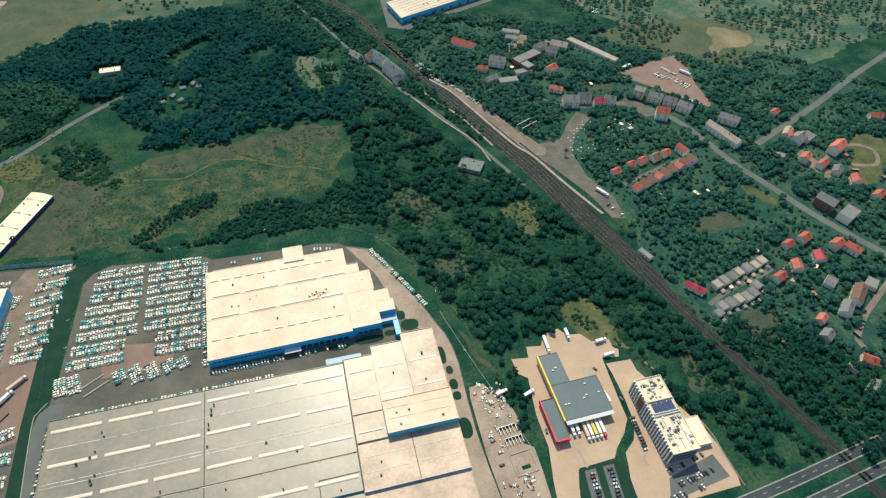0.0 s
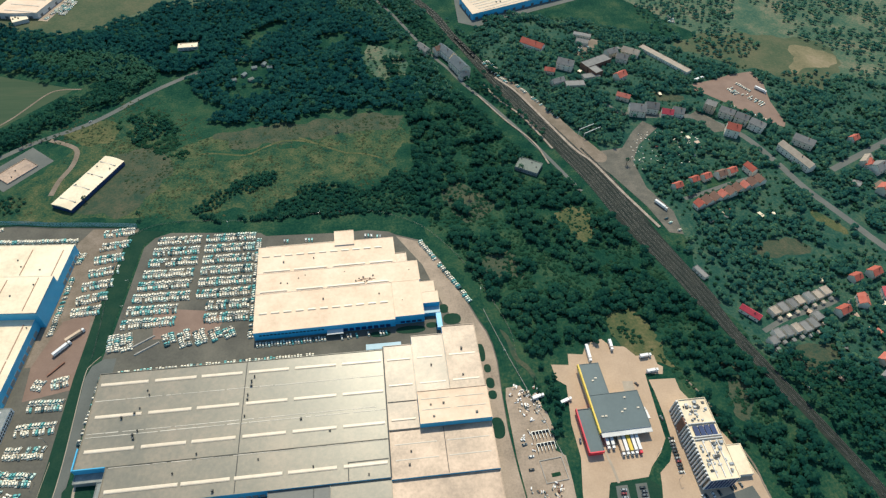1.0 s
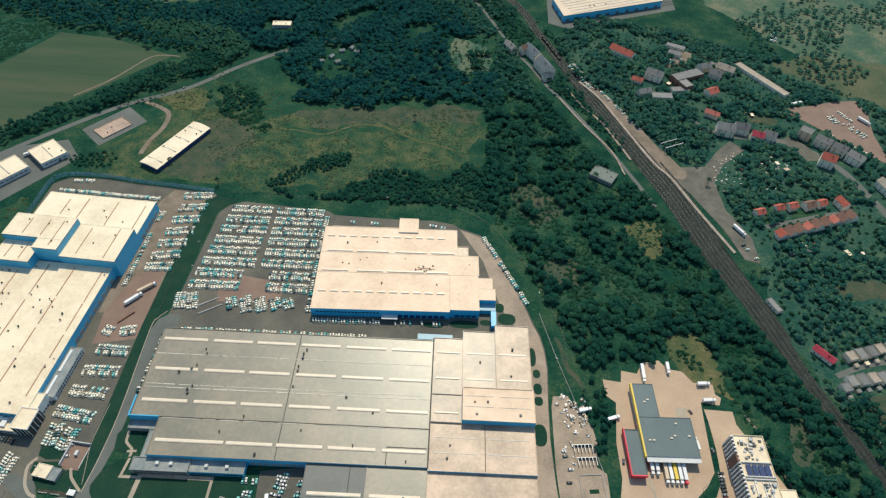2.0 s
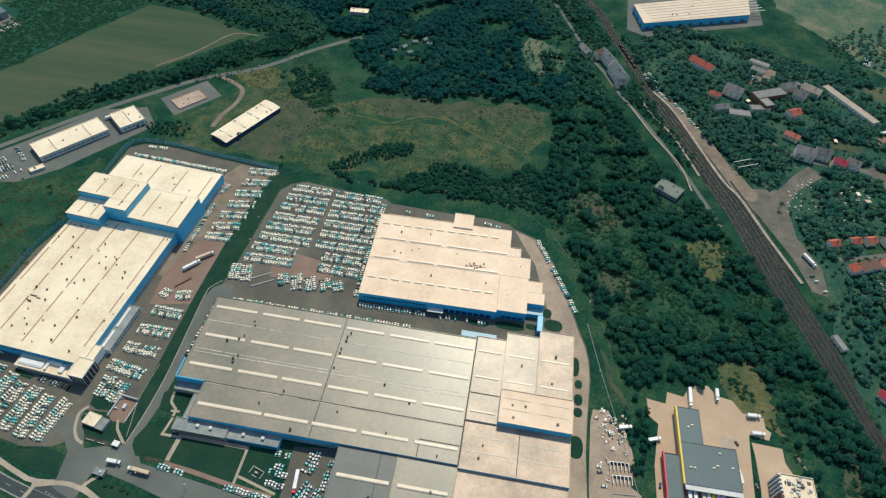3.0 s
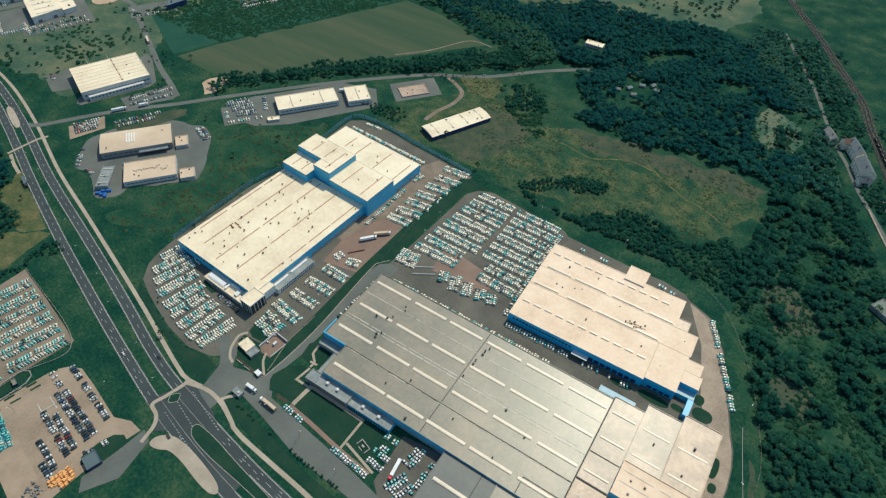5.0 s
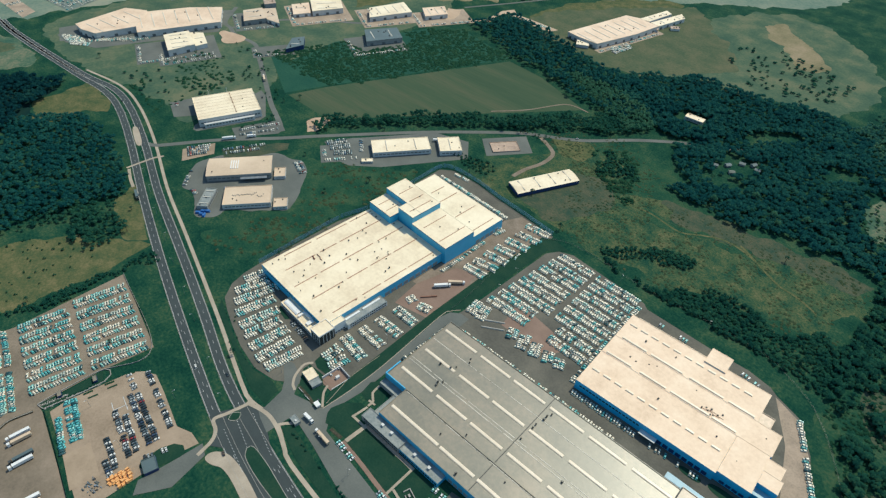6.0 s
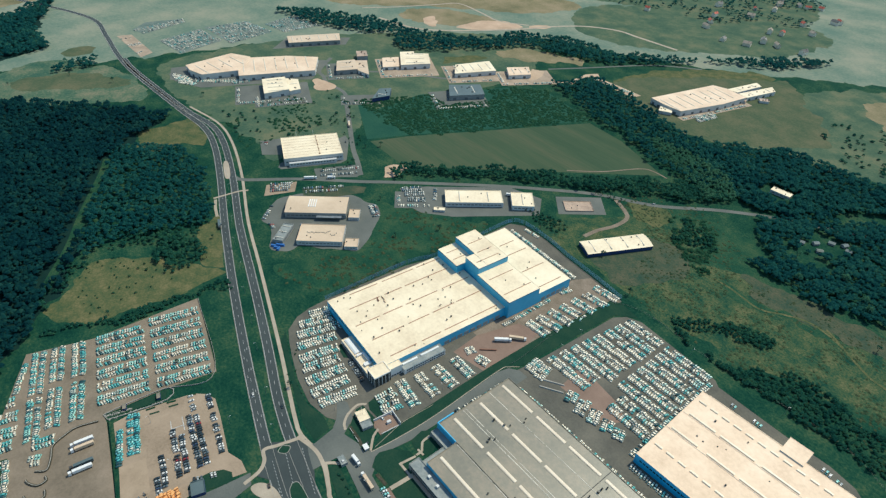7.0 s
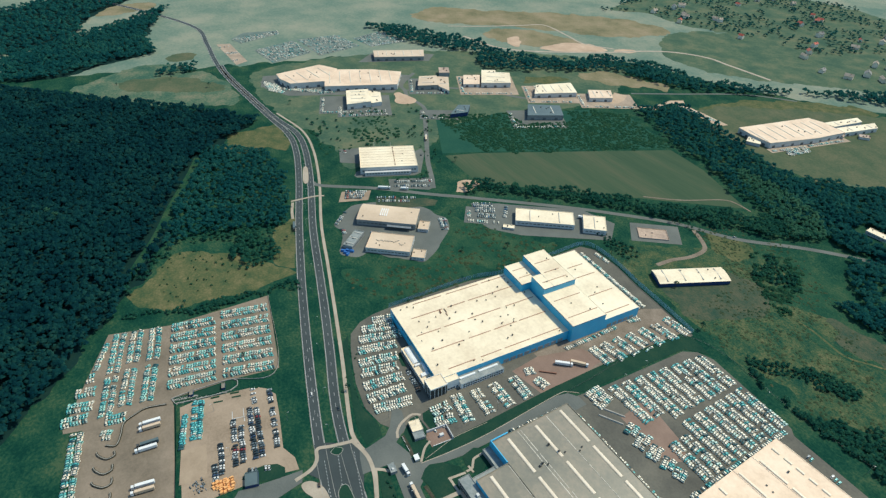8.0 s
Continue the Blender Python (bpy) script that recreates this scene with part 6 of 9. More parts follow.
hall = works("tan_low_hall", -523, 230, 51, 52, 33, 6.5, WHITE_WALL, TAN_ROOF, "low hall with beige felt roof", 0, 12)
for k in range(22):
    x, y = 9 + 1.6 * k, 16 + rng.uniform(-1.2, 1.2) + (rng.uniform(-5, 5) if k > 14 else 0)
    part("skylight", boxes("skylight", [(x, x + 1.0, y, y + 1.3, 5.9, 6.5, 0.15)], SLATE_ROOF), hall, "small dark skylight")
works("grey_shed", -533, 218, 129.5, 33, 12, 5.5, GREY_WALL, OFFICE_ROOF, "long grey shed with light roof", 3, 6)
works("white_store", -484, 417, 53, 73, 29, 7, WHITE_WALL, WHITE_ROOF, "long white store hall", 2, 14)
works("white_annex", -429, 480, 50, 28, 32, 7, WHITE_WALL, WHITE_ROOF, "square white store hall", 1, 5)
works("tan_annex", -484, 269, 51, 15, 16, 4.5, WHITE_WALL, TAN_ROOF, "small beige annex hall", 0, 3)
works("tan_lean_to", -530, 303, 51, 13, 18, 4.5, WHITE_WALL, TAN_ROOF, "small beige side hall", 0, 3)
works("white_lean_to", -545, 248, 40, 9, 7, 4.0, WHITE_WALL, WHITE_ROOF, "small white side shed beside the grey shed", 0, 2)
works("white_cabin", -484, 398, 48, 14, 7, 3.2, WHITE_WALL, WHITE_ROOF, "small white cabin on the store yard", 0, 3)
for x, y, a in ((-534, 213, 40), (-531, 209, 36), (-536, 208, 42), (-528, 210, 130), (-531, 216, 44)):
    box = root("covered_load", pose(x, y, 0.15, 0, 0, a), "goods under a bright blue tarpaulin", "goods stack", "blue covered goods")
    part("cover", boxes("cover", [(-2.9, 2.9, -1.4, 1.4, 0, 2.5, 0.35)], BLUE_COVER), box)


DOCK_DOOR = boxes("dock_door", [(0, 5.0, -0.12, -0.01, 0.3, 4.2)], PANE)


def poly_hall(name, points, height, wall, roof, label, lights=3, doors=True, along=False):
    """A hall on a plan of several corners: walls, a parapet cap, a roof sheet, rooflights and a band of dock doors."""
    thing = root(name, pose(0, 0, 0), label, "works building")
    ring = [Vector((*p, 0)) for p in points]
    if sum(a.x * b.y - b.x * a.y for a, b in zip(ring, ring[1:] + ring[:1])) < 0:
        ring.reverse()
    n, c = len(ring), sum(ring, Vector()) / len(ring)
    verts = [(q.x, q.y, 0) for q in ring] + [(q.x, q.y, height) for q in ring]
    part("wall", solid("wall", verts, [(k, (k + 1) % n, n + (k + 1) % n, n + k) for k in range(n)], wall), thing)
    top = [q + (q - c).normalized() * 0.4 for q in ring]
    verts = [(q.x, q.y, height) for q in top] + [(q.x, q.y, height + 0.4) for q in top]
    part("roof", solid("roof", verts, [(k, (k + 1) % n, n + (k + 1) % n, n + k) for k in range(n)] + [tuple(range(n, 2 * n)), tuple(range(n))[::-1]], roof), thing)
    a, b = max(zip(ring, ring[1:] + ring[:1]), key=lambda e: (e[1] - e[0]).length)
    d = (b - a).normalized()
    s = Vector((-d.y, d.x, 0))
    deep = 2 * (c - a).dot(s)
    turn = math.degrees(math.atan2(d.y, d.x))
    for k in range(lights):
        q = a + d * (b - a).length * (k + 0.5) / lights
        item = (-0.8, 0.8, deep * 0.18, deep * 0.82, 0, 0.5, 0.2)
        if along:
            q, item = a + s * deep * (k + 0.7) / (lights + 0.4), (3.0, (b - a).length - 6.0, -0.7, 0.7, 0, 0.5, 0.2)
        m = pose(q.x, q.y, height + 0.4, 0, 0, turn)
        me = boxes("rooflight", [item], SEAM)
        part("rooflight", me, thing).matrix_local = m
    for k in range(4):
        q = a + d * (b - a).length * rng.uniform(0.1, 0.9) + s * deep * rng.uniform(0.2, 0.8)
        part("roof_vent", boxes("roof_vent", [(-0.9, 0.9, -0.7, 0.7, 0, 1.3, 0.1)], VENT), thing).location = (q.x, q.y, height + 0.4)
    if doors:
        for p, q in zip(ring, ring[1:] + ring[:1]):
            e = q - p
            if e.length > 24:
                count = max(2, int(e.length / 16))
                for k in range(count):
                    q = p + e * (k + 0.3) / count
                    part("dock_door", DOCK_DOOR, thing).matrix_local = pose(q.x, q.y, 0, 0, 0, math.degrees(math.atan2(e.y, e.x)))
    return thing


poly_hall("far_works", [(-1083, 318), (-1058, 316), (-1028, 325), (-1012.2, 383), (-1035, 409), (-1057.2, 426), (-1061, 427), (-1094, 406)], 10, WHITE_WALL, PEACH_ROOF, "pale angled far works with rounded front", 4)
poly_hall("far_works", [(-990, 374), (-941, 493), (-993, 529), (-1028, 486), (-1056.8, 426), (-1034.6, 409.4), (-1011.8, 383.4)], 9.6, WHITE_WALL, PEACH_ROOF, "wide pale far works with ridged roof", 7)
poly_hall("far_hall", [(-954, 399), (-943, 436), (-892, 417), (-899, 376)], 10, WHITE_WALL, WHITE_ROOF, "white far hall with rooflights", 4)
poly_hall("far_hall", [(-942.8, 436.4), (-927, 452), (-889, 436), (-891.6, 417.6)], 7, WHITE_WALL, WHITE_ROOF, "low white wing of a far hall", 1)
poly_hall("far_loading_hall", [(-1128, 537), (-1088, 632), (-1053, 613), (-1092, 522)], 8, GREY_WALL, TAN_ROOF, "long far hall with loading docks", 6)
poly_hall("far_hall", [(-961, 550), (-950, 581), (-908, 560), (-922, 525)], 8, GREY_WALL, TAN_ROOF, "far hall with tan metal roof", 2)
poly_hall("far_hall", [(-949.6, 581.6), (-938, 600), (-880, 566), (-907.4, 560.6)], 6, WHITE_WALL, TAN_ROOF, "low tan wing of a far hall", 1)
poly_hall("far_office", [(-982, 605), (-974, 622), (-950, 610), (-958, 592)], 9, GREY_WALL, PALE_ROOF, "grey far office block", 0)
poly_hall("far_hall", [(-933, 672), (-921, 696), (-912, 690), (-897, 712), (-855, 684), (-879, 635)], 9, WHITE_WALL, WHITE_ROOF, "stepped pale far hall with white roof", 3)
poly_hall("far_hall", [(-933, 631), (-920, 659), (-882, 633), (-895, 606)], 6, WHITE_WALL, PEACH_ROOF, "low warm-roofed far hall", 1)
poly_hall("far_hall", [(-795, 693), (-764, 765), (-806, 786), (-827, 721)], 8, WHITE_WALL, WHITE_ROOF, "long far hall with white roof", 5)
poly_hall("far_hall", [(-766, 794), (-745, 830), (-717, 808), (-736, 771)], 7, WHITE_WALL, PEACH_ROOF, "small pale far hall", 3)
poly_hall("far_hall", [(-762, 652), (-726, 624), (-698, 677), (-733, 698)], 8, GREY_WALL, SLATE_ROOF, "grey-roofed far hall with pale windows", 2)
poly_hall("far_hall", [(-791, 513), (-817, 545), (-808, 563), (-785, 543)], 7, NAVY, SLATE_ROOF, "blue far hall with one white rooflight", 1, False)
poly_hall("long_works", [(-525, 904), (-494, 1045), (-470, 1052), (-430, 1045), (-439, 986), (-464, 900), (-501, 900)], 9, WHITE_WALL, PEACH_ROOF, "long white-roofed works on a pasture", 8)
poly_hall("long_works_wing", [(-470, 1054), (-455, 1127), (-441, 1118), (-452, 1055)], 8, WHITE_WALL, WHITE_ROOF, "narrow white-roofed wing of the long works", 2)
poly_hall("long_works_wing", [(-449, 1055), (-429, 1135), (-415, 1120), (-431, 1051)], 7, WHITE_WALL, WHITE_ROOF, "low white-roofed wing of the long works", 2)
poly_hall("long_works_store", [(-492, 880), (-501.5, 899), (-480, 899.5), (-474, 890)], 5, WHITE_WALL, WHITE_ROOF, "small white store beside the long works", 0, False)
for p in ([(-440, 1058), (-432, 1056), (-426, 1040), (-434, 1042)], [(-420, 1075), (-408, 1086), (-402, 1076), (-414, 1066)]):
    poly_hall("works_shed", p, 4, WHITE_WALL, PALE_ROOF, "small pale shed beside the long works", 0, False)

poly_hall("rail_warehouse", [(152, 910), (330, 990), (323, 922), (164, 857)], 10, BLUE_WALL, TAN_ROOF, "beige-roofed warehouse with blue walls by the railway", 7, True, True)
poly_hall("rail_warehouse", [(160, 1007), (293, 1062), (294, 1034), (162, 981)], 10, BLUE_WALL, PEACH_ROOF, "second blue-walled warehouse with warm white roof", 4, True, True)
poly_hall("rail_hall", [(296, 1067), (341, 1090), (336, 1043), (299, 1024)], 8, GREY_WALL, SLATE_ROOF, "teal-grey roofed hall behind the warehouses", 2)
works("wood_shed", -254, 796, 4, 26, 12, 5, WHITE_WALL, WHITE_ROOF, "small white shed in the wood", 0, 4)
works("derelict_hall", 158, 512, -32, 27, 20, 5, GREY_WALL, MOSSY_ROOF, "derelict grey hall among trees", 0, 5)
works("pallet_rows", -387, 534, 52, 36, 22, 1.4, GREY_WALL, PALE_ROOF, "low stacked pallets on a paved pad", 0, 0)

# Parcel depot: slate-grey roof, yellow edge, red office.
depot = root("parcel_depot", pose(157, 190, 0, 0, 0, 1), "parcel depot with slate-grey roof and yellow edge", "depot")
block(depot, 3, 44, 0, 32, 8.0, WHITE_WALL, SLATE_ROOF, rim=0.3)
block(depot, 3, 20, 32.1, 61, 8.0, WHITE_WALL, SLATE_ROOF, rim=0.3)
part("yellow_edge", boxes("yellow_edge", [(1.6, 2.9, -0.4, 61, 5.2, 8.3)], YELLOW), depot, "bright yellow fascia")
block(depot, -10, 1.5, -14, 22, 6.0, RED, SLATE_ROOF, wall_name="red_office")
part("canopy", boxes("canopy", [(3, 44, -4, -0.1, 6.6, 7.1)], WHITE_WALL), depot)
part("red_fascia", boxes("red_fascia", [(-10.9, -10.01, -14.5, 22.5, 3.4, 6.8), (-10, 1.4, -14.9, -14.01, 3.4, 6.8)], RED), depot, "bright red fascia")
strip_windows(depot, -13, 21, -10, 1.2, 2.6, 10, -1, "y")
strip_windows(depot, 5, 43, 0, 0.4, 4.4, 9, -1, mat=GREY_WALL, name="dock_door")
for x, y in ((12, 46), (9, 44), (10, 12), (24, 14), (38, 16), (27, 16), (30, 26), (7, 12)):
    part("rooflight", boxes("rooflight", [(x, x + 2.2, y, y + 1.4, 7.7, 8.5, 0.2)], SKYLIGHT), depot)

# Office block with a bare concrete roof and white ribs.
office = root("office_block", pose(225, 141, 0, 0, 0, 0), "tall office block with white ribs and dark glass", "office building")
block(office, 0, 23, 0, 65, 17.5, WHITE_PAINT, WHITE_ROOF, rim=1.0)
for k in range(22):
    y = 1.0 + k * 2.9
    part("window", boxes("window", [(-0.25, -0.02, y, y + 1.5, 1.0, 16.2)], GLASS), office)
    part("rib", boxes("rib", [(-1.5, -0.02, y + 1.7, y + 2.7, 0.2, 17.3)], WHITE_PAINT), office)
strip_windows(office, 0.5, 22.5, 0, 1.0, 16.0, 8, -1, mat=NAVY)
part("brick_bay", boxes("brick_bay", [(-2.2, -0.95, 44, 50, 3, 17.9)], BRICK_WALL), office)
for k in range(4):
    part("roof_panel", boxes("roof_panel", [(3 + k * 4.6, 6.9 + k * 4.6, 34, 42, 17.2, 17.6)], NAVY), office, "dark glass roof panel")
for x in (6, 12, 17):
    part("roof_beam", boxes("roof_beam", [(x, x + 0.5, 2, 30, 16.5, 17.6)], WHITE_PAINT), office)
for k in range(60):
    x, y = rng.uniform(2, 20), rng.choice([rng.uniform(3, 30), rng.uniform(46, 62)])
    part("roof_unit", boxes("roof_unit", [(x, x + rng.uniform(0.8, 3.2), y, y + rng.uniform(0.6, 2.4), 16.5, 16.5 + rng.uniform(0.5, 2.0), 0.1)], rng.choice([WHITE_WALL, STEEL, VENT])), office)
for y in (31, 33, 43.5):
    part("roof_beam", boxes("roof_beam", [(0.4, 22.6, y, y + 0.7, 16.5, 18.0)], WHITE_WALL), office)
block(office, 25, 42, 6, 30, 4.8, WHITE_WALL, WHITE_ROOF, wall_name="canteen_wall")


HOUSES = []


def house(x, y, yaw, w, d, h, roof, wall=None, pitch=0.75, flat=False, far=False):
    """A house with its gable or flat roof, windows, door and chimney."""
    if w < 30 and roof in (TILE_RED, TILE_CRIMSON):
        w, d = w * 0.86, d * 0.86
    HOUSES.append((x, y, yaw, w, d))
    kind = "flat-roofed" if flat else "gabled"
    tone = {TILE_RED.name: "red clay roof", TILE_CRIMSON.name: "crimson sheet roof", TILE_GREY.name: "grey felt roof", TILE_PALE.name: "pale beige roof", TILE_BROWN.name: "brown tiled roof", TILE_SLATE.name: "dark slate roof"}[roof.name]
    made = root("house", pose(x, y, 0, 0, 0, yaw), f"{kind} town house with {tone}", "house", "town houses")
    wall = wall or RENDER_WALL
    a, b = w / 2, d / 2
    if flat:
        block(made, -a, a, -b, b, h, wall, roof, rim=0.3)
    else:
        r = h + b * pitch
        part("wall", solid("wall", [(-a, -b, 0), (a, -b, 0), (a, b, 0), (-a, b, 0), (-a, -b, h), (a, -b, h), (a, b, h), (-a, b, h), (-a, 0, r), (a, 0, r)], [(0, 1, 5, 4), (2, 3, 7, 6), (1, 2, 6, 9, 5), (3, 0, 4, 8, 7)], wall), made)
        e, lip = 0.5, 0.35
        verts = [(-a - e, -b - e, h - e * pitch), (a + e, -b - e, h - e * pitch), (a + e, 0, r + 0.1), (-a - e, 0, r + 0.1), (-a - e, b + e, h - e * pitch), (a + e, b + e, h - e * pitch)]
        verts += [(p, q, z + lip) for p, q, z in verts]
        part("roof", solid("roof", verts, [(6, 7, 8, 9), (9, 8, 11, 10), (0, 3, 2, 1), (3, 4, 5, 2), (0, 1, 7, 6), (4, 10, 11, 5), (1, 2, 8, 7), (2, 5, 11, 8), (0, 6, 9, 3), (3, 9, 10, 4)], roof), made)
        part("chimney", boxes("chimney", [(a * 0.3, a * 0.3 + 0.8, -0.4 - b * 0.3, 0.4 - b * 0.3, r - 1.6, r + 1.1)], BRICK_WALL), made)
    floors = 0 if far else max(1, int(h / 3.0))
    for f in range(floors):
        for k in range(max(2, int(w / 6.0))):
            p = -a + (k + 0.5) * w / max(2, int(w / 6.0))
            for s in (-1, 1):
                q = sorted((s * b, s * (b + 0.08)))
                part("window", boxes("window", [(p - 0.55, p + 0.55, q[0], q[1], 1.0 + 3 * f, 2.4 + 3 * f)], GLASS), made)
    part("door", boxes("door", [(-0.5, 0.5, -b - 0.1, -b, 0, 2.1)], BRICK_WALL), made)
    return made


# Small estate of gabled houses, and two rows of flat-roofed ones.
for k in range(9):
    house(346 + 10.6 * k, 434 + 4.0 * k, 110, 10.0, 12.6, 5.4, (TILE_RED, TILE_BROWN, TILE_BROWN)[k % 3])
for x, y in ((333, 465), (356, 473), (372, 477), (391, 480), (406, 484)):
    house(x, y, 20, 11.5, 9.6, 5.6, TILE_RED if x != 391 else TILE_BROWN)
house(429, 485, 110, 16, 11, 7, TILE_RED)
for k in range(7):
    for x, y in ((358 + 10.2 * k, 290 + 3.1 * k), (340 + 9.4 * k, 261 + 3.0 * k)):
        out, deep = rng.uniform(-2.2, 2.2), rng.uniform(8, 11)
        house(x - 0.3 * out, y + out, 16 + rng.uniform(-2, 2), rng.uniform(7.2, 8.8), deep, rng.uniform(4.6, 6.4), rng.choice([TILE_GREY, TILE_GREY, TILE_PALE]), flat=True)
        annex = root("garden_shed", pose(x + 2.6, y - deep / 2 - 3.4 + out, 0, 0, 0, 16), "small pale garden annex behind a row house", "shed", "garden sheds")
        part("wall", boxes("wall", [(-1.8, 1.8, -1.4, 1.4, 0, 2.6)], RENDER_WALL), annex)
        part("roof", boxes("roof", [(-2.0, 2.0, -1.6, 1.6, 2.6, 2.8)], rng.choice([TILE_GREY, TILE_PALE, WHITE_ROOF])), annex)
house(335, 291, -50, 22, 8, 4.5, TILE_CRIMSON)
for x, y, yaw, w, d, h in ((459, 321, 20, 12, 10, 5), (481, 325, 20, 14, 11, 6), (449, 293, 70, 14, 11, 6), (508, 309, 20, 15, 12, 7), (521, 300, -65, 18, 11, 7), (431, 231, 30, 12, 9, 5), (423, 284, 20, 14, 10, 6), (566, 439, 35, 15, 12, 7), (616, 447, 25, 26, 15, 9), (579, 425, 25, 15, 11, 6), (599, 392, 60, 16, 11, 6), (606, 364, 25, 15, 11, 6)):
    house(x, y, yaw, w, d, h, TILE_RED)
for x, y, yaw, w, d, h in ((587, 530, 25, 13, 10, 5), (576, 481, 60, 14, 11, 6), (712, 494, -20, 18, 12, 6), (444, 183, -40, 14, 11, 5), (439, 555, -30, 18, 16, 11), (328, 638, -30, 20, 10, 6), (247, 707, -20, 16, 10, 5), (339, 685, 30, 18, 14, 7), (237, 771, -40, 34, 13, 8), (371, 596, -20, 16, 13, 8)):
    house(x, y, yaw, w, d, h, TILE_RED if x != 371 else TILE_CRIMSON)
house(479, 298, 70, 14, 12, 6, TILE_CRIMSON)
for x, y, yaw, w, d, h, flat in ((550, 344, 25, 22, 14, 10, 1), (537, 365, 115, 20, 13, 11, 0), (597, 476, 25, 18, 13, 6, 1), (485, 248, 40, 24, 11, 6, 0), (463, 236, 40, 18, 10, 5, 0), (509, 257, 40, 14, 10, 5, 1), (428, 181, 30, 12, 9, 5, 1), (429, 158, 30, 13, 10, 5, 0), (432, 605, -40, 14, 13, 12, 1), (448, 590, -40, 18, 12, 9, 0), (462, 577, -42, 16, 12, 9, 0), (475, 562, -50, 18, 12, 9, 0)):
    house(x, y, yaw, w, d, h, TILE_GREY if x != 485 else TILE_BROWN, BRICK_WALL if x == 537 else TAN_ROOF if x == 432 else None, flat=bool(flat))
for x, y, yaw, w, d, h, flat in ((335, 606, -15, 20, 16, 9, 0), (356, 610, -15, 16, 14, 8, 0), (386, 597, -25, 14, 13, 8, 0), (518, 527, -45, 24, 12, 8, 0), (271, 717, -30, 22, 14, 9, 0), (313, 780, -25, 18, 12, 5, 1), (356, 728, -30, 16, 13, 7, 0), (319, 800, -25, 26, 9, 4, 1)):
    house(x, y, yaw, w, d, h, TILE_GREY, flat=bool(flat))
for x, y, yaw, w, d, h, flat in ((424, 214, 30, 11, 10, 5, 0), (582, 474, 25, 16, 14, 7, 0), (590, 412, 40, 14, 10, 5, 0), (470, 268, 35, 14, 10, 5, 1), (273, 673, 0, 26, 12, 5, 1), (251, 680, 20, 18, 10, 5, 0), (82, 771, -60, 20, 10, 7, 0), (300, 690, 10, 24, 10, 5, 1), (345, 745, 20, 16, 12, 7, 0)):
    house(x, y, yaw, w, d, h, TILE_GREY, flat=bool(flat))
house(494, 501, -72, 48, 11, 8, TILE_PALE)
house(315, 719, 26, 44, 15, 9, TILE_GREY, BRICK_WALL, flat=True)
house(308, 699.5, -64, 18, 13, 8.4, TILE_GREY, BRICK_WALL, flat=True)
house(374, 744, -35, 24, 13, 6, TILE_PALE)
house(576, 488, 40, 18, 9, 6, TILE_PALE)
house(418, 726, -58, 84, 11, 4.5, TILE_PALE, flat=True)
house(112, 757, -62, 30, 13, 9, TILE_SLATE)
house(125, 722, -68, 30, 17, 9, TILE_SLATE)
house(128, 702, 22, 13, 9, 6, TILE_SLATE)
house(101, 765, 28, 12, 10, 9, TILE_BROWN)
house(309, 343, -68, 16, 6, 4, TILE_GREY, flat=True)
for k in range(44):
    x, y = rng.choice([(rng.uniform(330, 400), rng.uniform(505, 565)), (rng.uniform(350, 470), rng.uniform(215, 330)), (rng.uniform(250, 400), rng.uniform(620, 760)), (rng.uniform(540, 640), rng.uniform(350, 480)), (rng.uniform(430, 520), rng.uniform(180, 290)), (rng.uniform(345, 450), rng.uniform(410, 425))])
    shed = root("garden_shed", pose(x, y, 0, 0, 0, rng.uniform(0, 180)), "small garden shed with pale flat roof", "shed", "garden sheds")
    a, b, h = rng.uniform(1.5, 4.0), rng.uniform(1.2, 2.6), rng.uniform(2.0, 3.0)
    part("wall", boxes("wall", [(-a, a, -b, b, 0, h)], rng.choice([RENDER_WALL, GREY_WALL, WOOD])), shed)
    part("roof", boxes("roof", [(-a - 0.2, a + 0.2, -b - 0.2, b + 0.2, h, h + 0.2)], rng.choice([TILE_GREY, PALE_ROOF, WHITE_ROOF, TILE_RED])), shed)

beds = []
for k in range(170):
    x, y = rng.uniform(296, 394), rng.uniform(492, 566)
    if inside(np.array([x]), np.array([y]), [(320, 568), (392, 562), (396, 534), (346, 489), (294, 500), (301, 534)])[0]:
        beds.append((x, x + rng.uniform(0.6, 2.4), y, y + rng.uniform(0.5, 1.6), 0.02, rng.uniform(0.5, 1.8), 0.1))
tagged(new("allotment_frames", boxes("allotment_frames", beds, RENDER_WALL)), "pale cold frames and huts on the allotments", "garden frames", kind="stuff")

# Houses of a far town, near the horizon.
for k in range(46):
    house(rng.uniform(-1150, -480), rng.uniform(1290, 1800), rng.uniform(0, 180), rng.uniform(10, 18), rng.uniform(8, 12), rng.uniform(5, 8), rng.choice([TILE_RED, TILE_PALE, TILE_PALE, TILE_GREY]), far=True)

